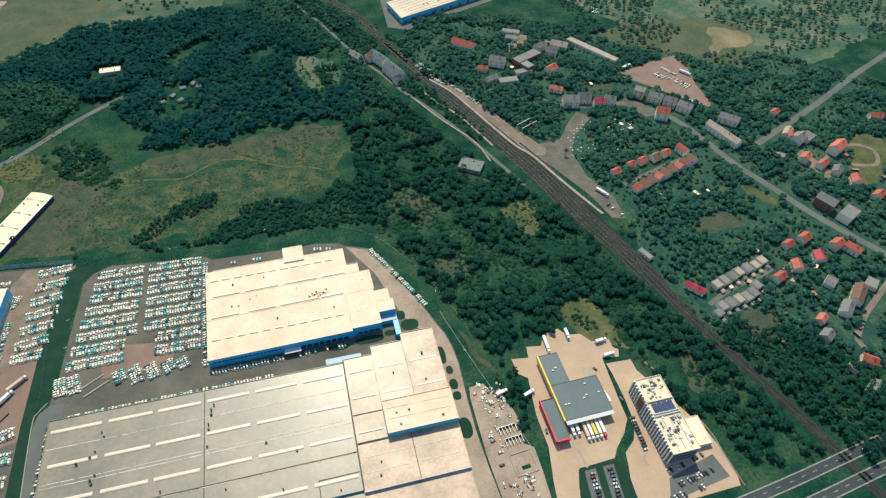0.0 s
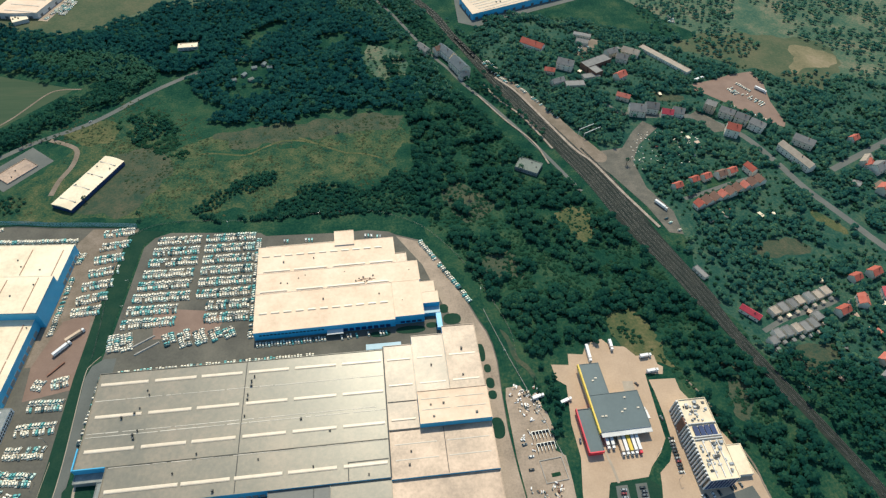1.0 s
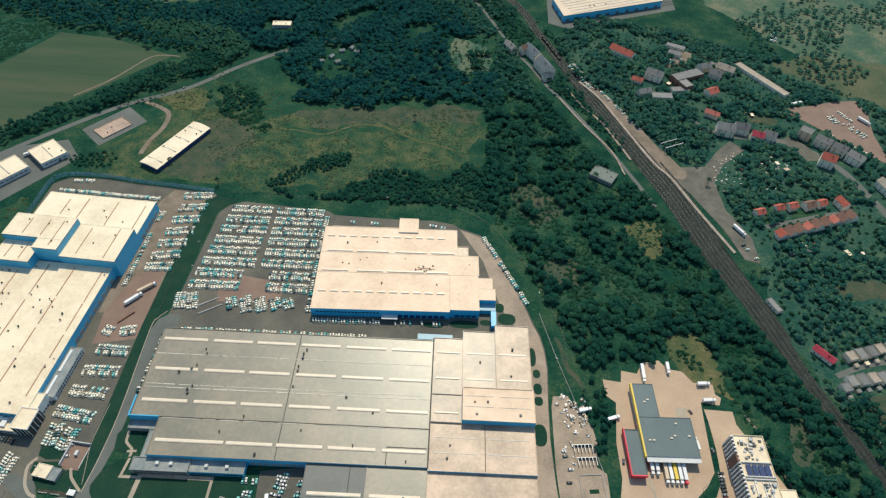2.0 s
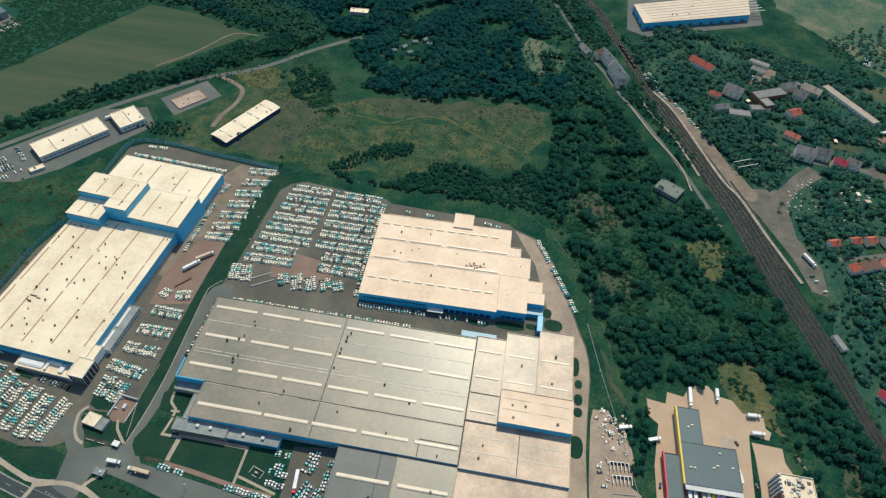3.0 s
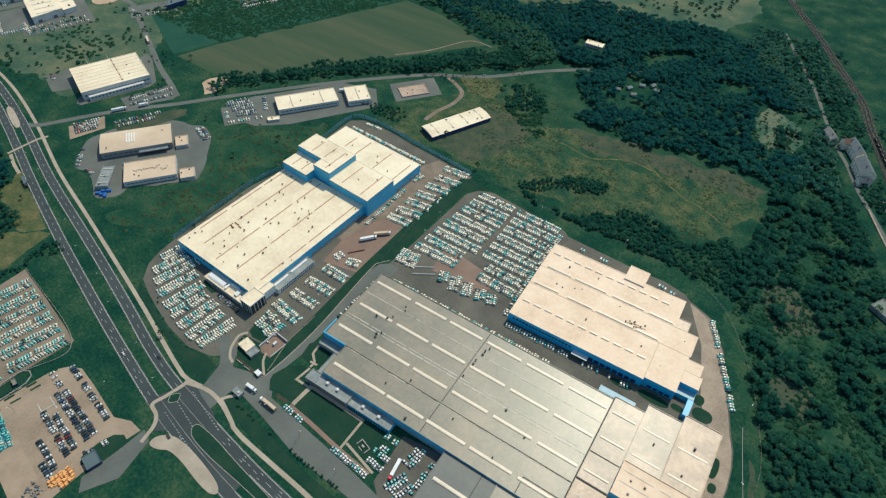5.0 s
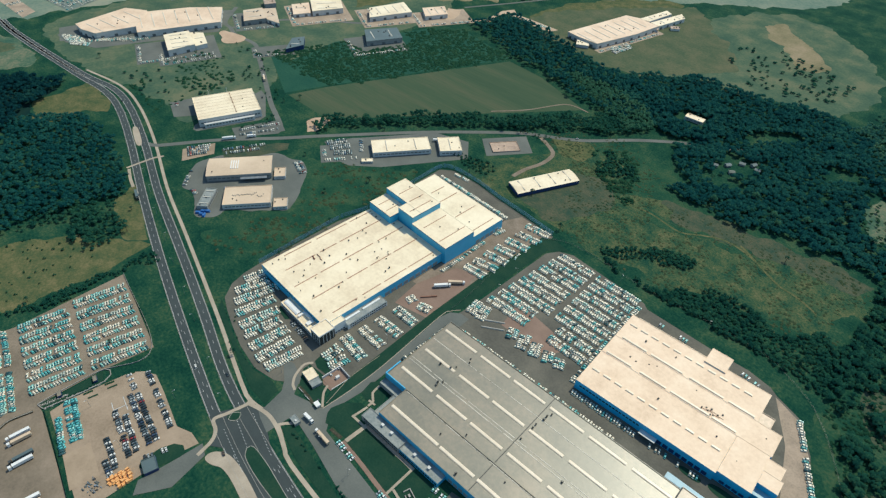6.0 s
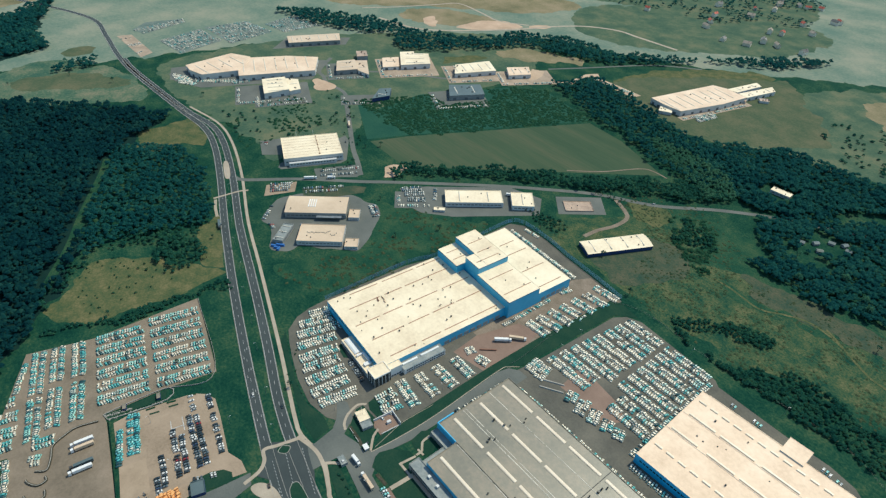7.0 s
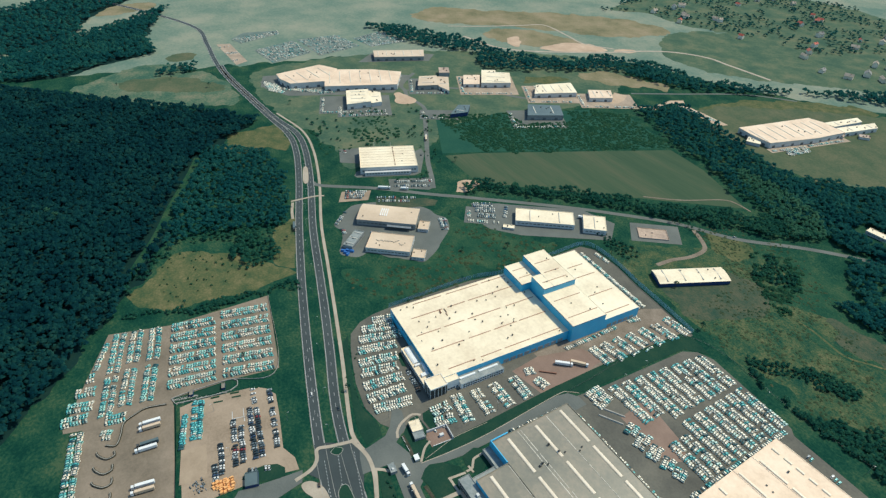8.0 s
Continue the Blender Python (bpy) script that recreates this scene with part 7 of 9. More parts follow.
# Paved aprons and parked cars round the far halls.
APRONS = []
for k, (x, y, yaw, x0, x1, y0, y1, mat) in enumerate(((-902, 370, 66, -40, 80, -14, 60, GREY_ROAD), (-929, 524, 63, -12, 60, -26, 50, GREY_ROAD), (-872, 630, 63, -40, 66, -26, 66, PALE_YARD), (-798, 694, 62, -14, 82, -26, 54, PALE_YARD), (-728, 758, 60, -12, 90, -14, 50, PALE_YARD), (-717, 616, 64, -26, 66, -22, 50, GREY_ROAD), (-812, 492, 60, -22, 42, -14, 24, GREY_ROAD), (-464, 900, 76.8, -6, 152, -15, -1, PALE_YARD), (-960, 415, 68, -30, 60, -100, -50, GREY_ROAD), (-484, 417, 53, -64, -8, -4, 34, GREY_ROAD))):
    m = pose(x, y, 0, 0, 0, yaw)
    sheet("apron", [tuple((m @ Vector((a, b, 0)))[:2]) for a, b in ((x0, y0), (x1, y0), (x1, y1), (x0, y1))], 0.19 + 0.002 * k, mat, "paved apron around a works hall", "yard")
    a, b = m @ Vector((x0 + 4, y0 + 5, 0)), m @ Vector((x1 - 6, y0 + 5, 0))
    APRONS.append(((a.x, a.y), (b.x, b.y)))
    a, b = m @ Vector((x0 + 5, y0 + 10, 0)), m @ Vector((x0 + 5, y1 - 8, 0))
    APRONS.append(((a.x, a.y), (b.x, b.y)))


def spread(ob):
    xs, ys = [v.co.x for v in ob.data.vertices], [v.co.y for v in ob.data.vertices]
    return (max(xs) - min(xs)) * (max(ys) - min(ys))


def nest(thing):
    """Rooflights, vents and seams belong to the roof they sit on, windows and doors to the wall."""
    kids = list(thing.children)
    kinds = {k: [o for o in kids if o.name.split(".")[0] == k] for k in ("roof", "wall")}
    for names, kind in ((("rooflight", "roof_vent", "roof_seam", "roof_pipe", "roof_joint", "roof_unit", "roof_panel", "roof_beam", "chimney", "air_unit"), "roof"), (("window", "dock_door", "door", "rib", "brick_bay"), "wall")):
        if kinds[kind]:
            base = max(kinds[kind], key=spread)
            for o in kids:
                if o.name.split(".")[0] in names:
                    o.parent = base


for thing in [o for o in bpy.data.objects if o.type == "EMPTY" and o.parent is None]:
    nest(thing)


# ---- vehicles ----
def car_data(long=4.75, wide=1.9, tall=1.5):
    """Vertices and quads of a plain car body: sills, bonnet, cabin; slot 0 paint, 1 glass."""
    a, w = long / 2, wide / 2
    verts = [(-a, -w, 0.28), (a, -w, 0.28), (a, w, 0.28), (-a, w, 0.28), (-a, -w, 0.84), (a, -w, 0.74), (a, w, 0.74), (-a, w, 0.84)]
    verts += [(-a + 0.18, -w + 0.06, 0.92), (a - 1.0, -w + 0.06, 0.92), (a - 1.0, w - 0.06, 0.92), (-a + 0.18, w - 0.06, 0.92)]
    verts += [(-a + 0.8, -w + 0.24, tall), (a - 1.95, -w + 0.24, tall), (a - 1.95, w - 0.24, tall), (-a + 0.8, w - 0.24, tall)]
    paint = [(0, 1, 5, 4), (1, 2, 6, 5), (2, 3, 7, 6), (3, 0, 4, 7), (4, 5, 9, 8), (5, 6, 10, 9), (6, 7, 11, 10), (7, 4, 8, 11), (12, 13, 14, 15)]
    glass = [(8, 9, 13, 12), (9, 10, 14, 13), (10, 11, 15, 14), (11, 8, 12, 15)]
    return verts, paint, glass


def wheel_mesh(radius, width):
    n = 10
    ring = [(radius * math.cos(6.2832 * k / n), radius * math.sin(6.2832 * k / n)) for k in range(n)]
    verts = [(x, -width / 2, z) for x, z in ring] + [(x, width / 2, z) for x, z in ring]
    return solid("wheel", verts, [(k, (k + 1) % n, n + (k + 1) % n, n + k) for k in range(n)] + [tuple(range(n))[::-1], tuple(range(n, 2 * n))], TYRE)


CAR_WHEEL, LORRY_WHEEL = wheel_mesh(0.32, 0.22), wheel_mesh(0.5, 0.35)


def make_car(paint, label, group, long=4.3, tall=1.46):
    verts, body, glass = car_data(long, 1.76, tall)
    thing = root("car", pose(0, 0, -50), label, "car", group)
    part("body", solid("body", verts, body, paint), thing)
    part("glazing", solid("glazing", verts[8:], [tuple(i - 8 for i in f) for f in glass], GLASS), thing, "dark window glass")
    for x in (-long / 2 + 0.8, long / 2 - 0.85):
        for y in (-0.76, 0.76):
            part("wheel", CAR_WHEEL, thing).location = (x, y, 0.32)
    return thing


def remove(thing):
    for o in [*thing.children_recursive, thing]:
        bpy.data.objects.remove(o)


def row_places(a, b, step, depth=0.0, gaps=0.05, seed=0, turn=0.0):
    """Places and headings of cars parked side by side from a to b; depth: a second row nose to nose."""
    r = random.Random(seed)
    a, b = Vector(a), Vector(b)
    d = (b - a).normalized()
    s = Vector((-d.y, d.x))
    head = math.degrees(math.atan2(s.y, s.x))
    out = []
    for lane in ((0.0,) if not depth else (-depth / 2, depth / 2)):
        lean = turn if lane <= 0 else -turn
        for k in range(int((b - a).length / step)):
            if r.random() < gaps:
                continue
            q = a + d * (k + 0.5) * step + s * (lane + r.uniform(-0.55, 0.55))
            out.append((q.x, q.y, head + lean + r.uniform(-3, 3) + (180 if lane > 0 else 0) + (180 if r.random() < 0.12 else 0)))
    return out


def stock(name, places, paint, z, label, seed=0, wheels=True):
    """Many stored cars, joined."""
    r = np.random.default_rng(seed)
    verts, body, glass = car_data()
    verts = np.array(verts, float)
    tris, slots = [], []
    for quads, slot in ((body, 0), (glass, 1)):
        for p, q, s, t in quads:
            tris += [(p, q, s), (p, s, t)]
            slots += [slot] * 2
    for x in (-1.35, 1.3) if wheels else ():
        for y in (-0.89, 0.67):
            base = len(verts)
            ring = [(x + 0.32 * math.cos(1.0472 * k), y + e, 0.32 + 0.32 * math.sin(1.0472 * k)) for e in (0.0, 0.22) for k in range(6)]
            verts = np.vstack([verts, ring])
            tris += [(base + k, base + (k + 1) % 6, base + 6 + (k + 1) % 6) for k in range(6)] + [(base + k, base + 6 + (k + 1) % 6, base + 6 + k) for k in range(6)]
            tris += [(base + e, base + e + k, base + e + k + 1) for e in (0, 6) for k in range(1, 5)]
            slots += [2] * 20
    tris, slots = np.array(tris), np.array(slots)
    places = np.array(places)
    n = len(places)
    angle = np.radians(places[:, 2])[:, None]
    scale = r.uniform(0.96, 1.08, (n, 1))
    high = r.choice([1.0, 1.0, 1.12, 1.28], (n, 1))
    wide = scale * r.uniform(0.83, 0.93, (n, 1))
    x = places[:, 0:1] + verts[None, :, 0] * np.cos(angle) * scale - verts[None, :, 1] * np.sin(angle) * wide
    y = places[:, 1:2] + verts[None, :, 0] * np.sin(angle) * scale + verts[None, :, 1] * np.cos(angle) * wide
    allv = np.stack([x, y, z + verts[None, :, 2] * high + 0 * x], -1).reshape(-1, 3)
    allt = (np.arange(n)[:, None, None] * len(verts) + tris[None]).reshape(-1, 3)
    me = quick_mesh(name, allv, allt, [paint, CAR_GLASS, TYRE], np.tile(slots, n))
    return tagged(new(name, me), label, "cars", kind="stuff")


# Rows of stored cars.
places = []
for k in range(8):
    y, left = 434 - 14.0 * k, -216 - 2.0 * k
    places += row_places((left, y), (-174 if k < 6 else -184, y), 2.3, 5.5, 0.04, k, 14)
    places += row_places((-170 if k < 6 else -160, y), (-120, y), 2.3, 5.5, 0.04, 20 + k, 14)
for k, (a, b) in enumerate((((-233, 326), (-230, 306)), ((-223, 326), (-219, 308)), ((-188, 323), (-183, 308)), ((-176, 325), (-170, 306)), ((-163, 324), (-157, 308)), ((-150, 324), (-144, 310)), ((-138, 324), (-133, 312)))):
    places += row_places(a, b, 2.3, 5.4, 0.06, 40 + k, 10)
places += row_places((-118.5, 430), (-117.5, 310), 2.6, 0, 0.12, 60, 8)
places += row_places((-112, 302.5), (-50, 304), 2.5, 0, 0.05, 61, 10) + row_places((-40, 303.6), (4, 305), 2.6, 0, 0.5, 62, 10)
places += row_places((-222, 286.5), (-60, 287.5), 2.5, 0, 0.08, 340, 5) + row_places((-233, 285), (-236, 225), 3.0, 0, 0.3, 341, 5) + row_places((40, 412), (80, 330), 2.5, 0, 0.06, 348, 5)
stock("stored_cars_centre", places, STOCK_PAINT, 0.14, "closely parked new cars in white and teal wraps", 1)
places = []
for k, (a, b) in enumerate((((-414, 185), (-408, 210)), ((-407, 170), (-398, 202)), ((-396, 162), (-385, 203)), ((-383, 155), (-374, 192)), ((-368, 149), (-360, 187)), ((-356, 145), (-348, 180)), ((-340.5, 141), (-335, 180)), ((-326.5, 138), (-322, 175)), ((-313.5, 138), (-306.5, 174)))):
    places += row_places(a, b, 2.2, 5.5, 0.03, 70 + k, 12)
for k, (a, b) in enumerate((((-286, 179), (-286, 199)), ((-293, 207), (-261, 202)), ((-275, 176), (-272.5, 194)), ((-289, 225), (-258, 223)), ((-287, 243), (-257, 243)), ((-284, 263), (-256, 262)), ((-272, 281), (-257, 284)), ((-286, 283), (-276, 280)), ((-270, 449), (-239, 452)), ((-270, 431), (-241, 435)), ((-271, 414), (-243, 418)), ((-272, 398), (-244, 402)), ((-274, 382), (-247, 386)), ((-275, 366), (-248, 371)), ((-276, 353), (-250, 355)))):
    places += row_places(a, b, 2.25, 5.5, 0.06, 90 + k, 14)
places += row_places((-398, 449), (-292, 443), 2.3, 0, 0.04, 110, 15) + row_places((-392, 441.5), (-292, 436), 2.3, 0, 0.06, 111, 15) + row_places((-392, 463), (-368, 465), 2.4, 0, 0.1, 113, 15)
places += row_places((-287, 330), (-285, 396), 2.5, 0, 0.15, 112, 20) + row_places((-288, 412), (-284, 428), 2.4, 5, 0.1, 114, 20)
stock("stored_cars_west", places, STOCK_PAINT, 0.14, "closely parked new cars beside the tower hall", 2)
places = []
for k in range(6):
    places += row_places((-496 + 15.6 * k, 57 - 3.8 * k), (-485 + 15.8 * k, 103 - 4.0 * k), 2.15, 6.3, 0.03, 120 + k, 18)
    places += row_places((-501 + 14.6 * k, 11 - 3.8 * k), (-491 + 14.4 * k, 52 - 3.6 * k), 2.15, 6.3, 0.03, 130 + k, 18)
for k, (a, b) in enumerate((((-516, -33), (-466, -47)), ((-462, -48), (-418, -60)), ((-513, -18), (-470, -30)), ((-464, -32), (-422, -44)), ((-508, -2), (-466, -13)), ((-460, -15), (-418, -27)), ((-508, -46), (-476, -60)))):
    places += row_places(a, b, 2.15, 6.4 if k < 6 else 0, 0.03, 140 + k, 20)
for k, (a, b) in enumerate((((-470, -68), (-468, -58)), ((-456, -78), (-452, -62)), ((-442, -86), (-436, -66)), ((-428, -92), (-424, -70)), ((-414, -60), (-410, -44)), ((-400, -66), (-396, -56)), ((-412, -81), (-350, -95)))):
    places += row_places(a, b, 2.3, 5.8, 0.05, 160 + k, 12)
stock("stored_cars_south", places, TEAL_PAINT, 0.14, "closely parked cars in teal and white wraps", 3)
places = row_places((-397.5, 11.5), (-357, -0.5), 2.3, 4.8, 0.03, 170, 8) + row_places((-388, -2), (-353, -13), 2.4, 0, 0.05, 171, 8)
stock("wrapped_cars", places, WRAP_PAINT, 0.14, "two rows of teal-wrapped new cars", 7)
places = []
for j, (a, b, c, d, n) in enumerate((((-1310, 318), (-1346, 308), (-1362, 416), (-1338, 413), 3), ((-1258, 330), (-1168, 340), (-1194, 431), (-1283, 422), 7), ((-1287, 431), (-1168, 437), (-1189, 536), (-1278, 520), 8), ((-1242, 543), (-1173, 554), (-1172, 637), (-1263, 625), 6), ((-1326, 272), (-1189, 274), (-1201, 299), (-1319, 298), 3))):
    for k in range(n):
        p, q = Vector(a).lerp(Vector(b), (k + 0.5) / n), Vector(d).lerp(Vector(c), (k + 0.5) / n)
        places += row_places(p, q, 2.8, 5.5 if k % 2 else 0, (0.25, 0.6, 0.45, 0.3, 0.55)[(j + k) % 5], 180 + 10 * j + k)
for k in range(5):
    for a, b in (((-1078 + 9 * k, 290), (-1052 + 9 * k, 308)), ((-1034 + 11 * k, 312 + 12 * k), (-1018 + 9 * k, 334 + 14 * k))):
        places += row_places(a, b, 2.7, 5.5, 0.12, 200 + k)
places += row_places((-648, 905), (-560, 906), 3.4, 4, 0.25, 205) + row_places((-445, 912), (-434, 958), 2.8, 6, 0.1, 206) + row_places((-436, 908), (-428, 950), 2.8, 5, 0.1, 207)
stock("stored_cars_far", places, STOCK_PAINT, 0.18, "far rows of parked cars on a compound", 4, False)
places = row_places((-649, 334), (-626, 382), 2.6, 0, 0.1, 210) + row_places((-639, 328), (-616, 374), 2.6, 0, 0.1, 211) + row_places((-654, 263), (-641, 290), 2.6, 5, 0.15, 212) + row_places((-645, 258), (-633, 282), 2.6, 5, 0.15, 213)
places += row_places((-624, 294), (-598, 340), 2.6, 0, 0.12, 214) + row_places((-617, 290), (-594, 330), 2.6, 0, 0.2, 215) + row_places((-548, 396), (-534, 420), 2.6, 5, 0.1, 216) + row_places((-537, 392), (-522, 414), 2.6, 5, 0.1, 217) + row_places((-525, 388), (-510, 406), 2.6, 5, 0.1, 218) + row_places((-523, 432), (-500, 412), 2.6, 0, 0.2, 219)
places += row_places((-540, 344), (-516, 334), 2.6, 5, 0.05, 220) + row_places((-579, 225), (-565, 224), 3.2, 0, 0.1, 221) + row_places((-590, 222), (-612, 245), 3.4, 0, 0.3, 222) + row_places((-556, 252), (-542, 262), 4.0, 0, 0.3, 223) + row_places((-484, 292), (-492, 300), 3.4, 0, 0.2, 224) + row_places((-765, 312), (-740, 300), 4.5, 0, 0.3, 225)
stock("parked_cars_small_works", places, WORK_PAINT, 0.2, "mixed cars parked round the small works", 6)
places = []
places += row_places((497, 663), (508, 640), 3.0, 0, 0.1, 218) + row_places((495, 638), (512, 608), 3.2, 5, 0.3, 219) + row_places((482, 652), (487, 634), 3.2, 5, 0.4, 220) + row_places((456, 622), (511, 566), 3.4, 0, 0.45, 223) + row_places((300, 760), (322, 774), 3.2, 5, 0.4, 225) + row_places((190, 690), (235, 600), 3.6, 0, 0.4, 226) + row_places((300, 430), (312, 400), 3.2, 0, 0.5, 221) + row_places((480, 860), (470, 830), 3, 5, 0.3, 222)
for k, (a, b) in enumerate(APRONS):
    places += row_places(a, b, 2.9, 0, 0.35, 230 + k)
places += row_places((160, 738), (184, 686), 3.0, 0, 0.3, 227) + row_places((166, 742), (190, 690), 3.0, 0, 0.4, 228)
stock("parked_cars_works", places, STOCK_PAINT, 0.2, "cars parked beside works and in the town", 5)

# Single cars that can be told apart: staff, visitors, the road, along the halls.
staff = [make_car(CAR_PAINT, "parked staff car on beige paving", "staff cars"), make_car(CAR_PAINT, "parked estate car on beige paving", "staff cars", 4.6, 1.5)]
fresh = [make_car(NEW_PAINT, "new car parked beside the works hall", "cars beside the halls"), make_car(NEW_PAINT, "new tall car parked beside the works hall", "cars beside the halls", 4.4, 1.62)]
single = []
for k, (a, b, step, depth, gap) in enumerate((((-345, 16), (-313, 8.5), 2.35, 0, 0.03), ((-328, 6.5), (-311, 3), 2.35, 0, 0.03), ((-363, 31.5), (-317, 20.5), 2.35, 0, 0.1), ((-354, 35), (-316, 26), 2.35, 0, 0.03), ((-369, 46.8), (-315, 36), 2.35, 0, 0.04), ((-366, 51.5), (-313, 41), 2.35, 0, 0.04), ((-388, 55.5), (-370, 52), 2.6, 0, 0.35), ((-380, 68), (-317, 54), 2.35, 0, 0.12), ((-309, 27), (-303, 44), 2.5, 0, 0.1), ((-304, 46), (-302, 51), 2.5, 0, 0.1))):
    single += [(staff, *q) for q in row_places(a, b, step, depth, gap, 300 + k, 5)]
for k, (a, b, step, depth, gap) in enumerate((((166, 149), (162, 114), 2.8, 0, 0.1), ((181, 149), (176, 114), 2.8, 0, 0.1), ((216, 184), (214, 152), 2.7, 0, 0.1), ((222, 135), (258, 142), 2.7, 0, 0.45), ((226, 124), (262, 130), 2.7, 0, 0.3), ((215, 116), (250, 119), 2.7, 0, 0.4), ((-268, 168), (-270, 184), 2.8, 0, 0.3), ((-340, 185), (-310, 181), 2.6, 0, 0.08))):
    single += [(staff, *q) for q in row_places(a, b, step, depth, gap, 320 + k, 5)]
for k, (a, b, step, depth, gap) in enumerate((((-217, 136.6), (-195, 134.4), 2.6, 0, 0.08), ((-165, 130.6), (-129, 126.9), 2.35, 0, 0.03), ((-138, 160), (-124, 160), 2.5, 0, 0.05), ((-138, 149), (-123, 148), 2.5, 5, 0.1), ((-138, 139), (-123, 137), 2.5, 0, 0.1), ((-110, 126), (-102, 144), 2.6, 10, 0.05), ((-110, 128), (-104, 144), 2.6, 0, 0.05), ((-97, 124), (-95, 164), 2.6, 0, 0.25), ((-111, 150), (-108, 168), 2.6, 4.5, 0.15), ((-95, 424), (-60, 423), 3.0, 0, 0.4), ((-15, 424), (5, 421), 3.0, 0, 0.4))):
    single += [(fresh, *q) for q in row_places(a, b, step, depth, gap, 340 + k, 5)]
for x, y, h in ((-356, 98, 163), (-270, 70, 165), (360, 112, 8), (-330, 112, -17), (-560, 168, -20), (-820, 262, 170), (-1150, 245, 180), (-610, 178, 162), (-700, 405, 150), (-330, 640, 60), (144, 188, 80), (205, 232, 120), (215, 200, 100), (100, 190, 10), (103, 180, 5), (101, 170, 0), (110, 232, 20), (-256, 148, 100)):
    single.append((staff, x, y, h))
for k, (kinds, x, y, h) in enumerate(single):
    copy_thing(kinds[k % 2], pose(x, y, 0.14, 0, 0, h))
for thing in staff + fresh:
    remove(thing)


def make_lorry(box_mat, cab_mat, label, long=13.6):
    """An articulated lorry: tractor cab, box trailer, wheels."""
    thing = root("lorry", pose(0, 0, -60), label, "lorry", "lorries")
    part("trailer_box", boxes("trailer_box", [(-long / 2, long / 2, -1.25, 1.25, 1.2, 3.95)], box_mat), thing)
    part("trailer_frame", boxes("trailer_frame", [(-long / 2, long / 2 + 0.5, -0.5, 0.5, 0.9, 1.19)], VENT), thing)
    part("cab", solid("cab", box_data(long / 2 + 0.7, long / 2 + 2.9, -1.2, 1.2, 0.6, 3.5, 0.12), BOX_FACES, cab_mat), thing)
    part("windscreen", boxes("windscreen", [(long / 2 + 2.82, long / 2 + 2.92, -1.0, 1.0, 1.9, 3.0)], GLASS), thing)
    for x in (-long / 2 + 1.6, -long / 2 + 2.9, -long / 2 + 4.2, long / 2 + 0.2, long / 2 + 2.2):
        for y in (-1.0, 1.0):
            part("wheel", LORRY_WHEEL, thing).location = (x, y, 0.5)
    return thing


white_lorry = make_lorry(WHITE_PAINT, WHITE_PAINT, "white articulated lorry parked on the yard")
red_lorry = make_lorry(WHITE_PAINT, RED, "white box lorry with a red cab")
yellow_lorry = make_lorry(YELLOW, WHITE_PAINT, "yellow box lorry backed to a dock")
short_lorry = make_lorry(WHITE_PAINT, WHITE_PAINT, "short white delivery lorry", 7.5)
dark_lorry = make_lorry(SLATE_ROOF, VENT, "dark curtain-sided lorry on the yard")
tan_lorry = make_lorry(TAN_ROOF, WHITE_PAINT, "beige tarpaulin lorry on the yard")
for thing, x, y, h in ((white_lorry, -393, -27, 263), (tan_lorry, -388, -28, 263), (dark_lorry, -372.5, -32.5, 264), (white_lorry, -368, -34.5, 263), (white_lorry, -335.5, -42.5, 260), (tan_lorry, -330.5, -43.6, 260), (short_lorry, -249, 133, 0), (tan_lorry, -226, 130, 176), (red_lorry, -116, 144, 277), (white_lorry, -273, 314, 50), (tan_lorry, -266, 327, 42), (white_lorry, 172.5, 266, 268), (short_lorry, 194.5, 272, 268), (short_lorry, 220, 257, 5), (short_lorry, 221, 242, 5), (white_lorry, 177.5, 182, 270), (yellow_lorry, 181, 182, 270), (white_lorry, 184.5, 182, 270), (red_lorry, 188, 182, 270), (short_lorry, 164, 185, 270), (short_lorry, 168, 185, 270), (short_lorry, 140, 222, 20), (short_lorry, 203, 203, 95), (tan_lorry, 174, 182, 270), (short_lorry, 118, 228, 15), (tan_lorry, -742, 438, 150), (short_lorry, -625, 335, 58), (white_lorry, -640, 312, 58), (short_lorry, -455, 500, 40), (white_lorry, 521, 644, -55), (short_lorry, 443, 672, 20), (short_lorry, 449, 675, 20), (white_lorry, 304, 440, -60), (dark_lorry, -610, 176, -20)):
    copy_thing(thing, pose(x, y, 0.235 if -260 < x < -200 and y < 140 or x < -600 else 0.135, 0, 0, h))
for thing in (white_lorry, red_lorry, yellow_lorry, short_lorry, dark_lorry, tan_lorry):
    remove(thing)
for k in range(6):
    x, y = 131.5 + 3.4 * k, 803 - 9.6 * k
    wagon = root("goods_wagon", pose(x, y, 0.4, 0, 0, -70), "dark open goods wagon standing on the track", "wagon", "goods wagons")
    part("body", boxes("body", [(-4.2, 4.2, -1.4, 1.4, 1.0, 1.2), (-4.2, 4.2, -1.4, -1.25, 1.2, 2.6), (-4.2, 4.2, 1.25, 1.4, 1.2, 2.6), (-4.2, -4.05, -1.25, 1.25, 1.2, 2.6), (4.05, 4.2, -1.25, 1.25, 1.2, 2.6)], VENT), wagon)
    for dx in (-2.8, 2.8):
        part("axle", boxes("axle", [(dx - 0.45, dx + 0.45, -0.85, 0.85, 0.0, 1.0, 0.1)], TYRE), wagon)
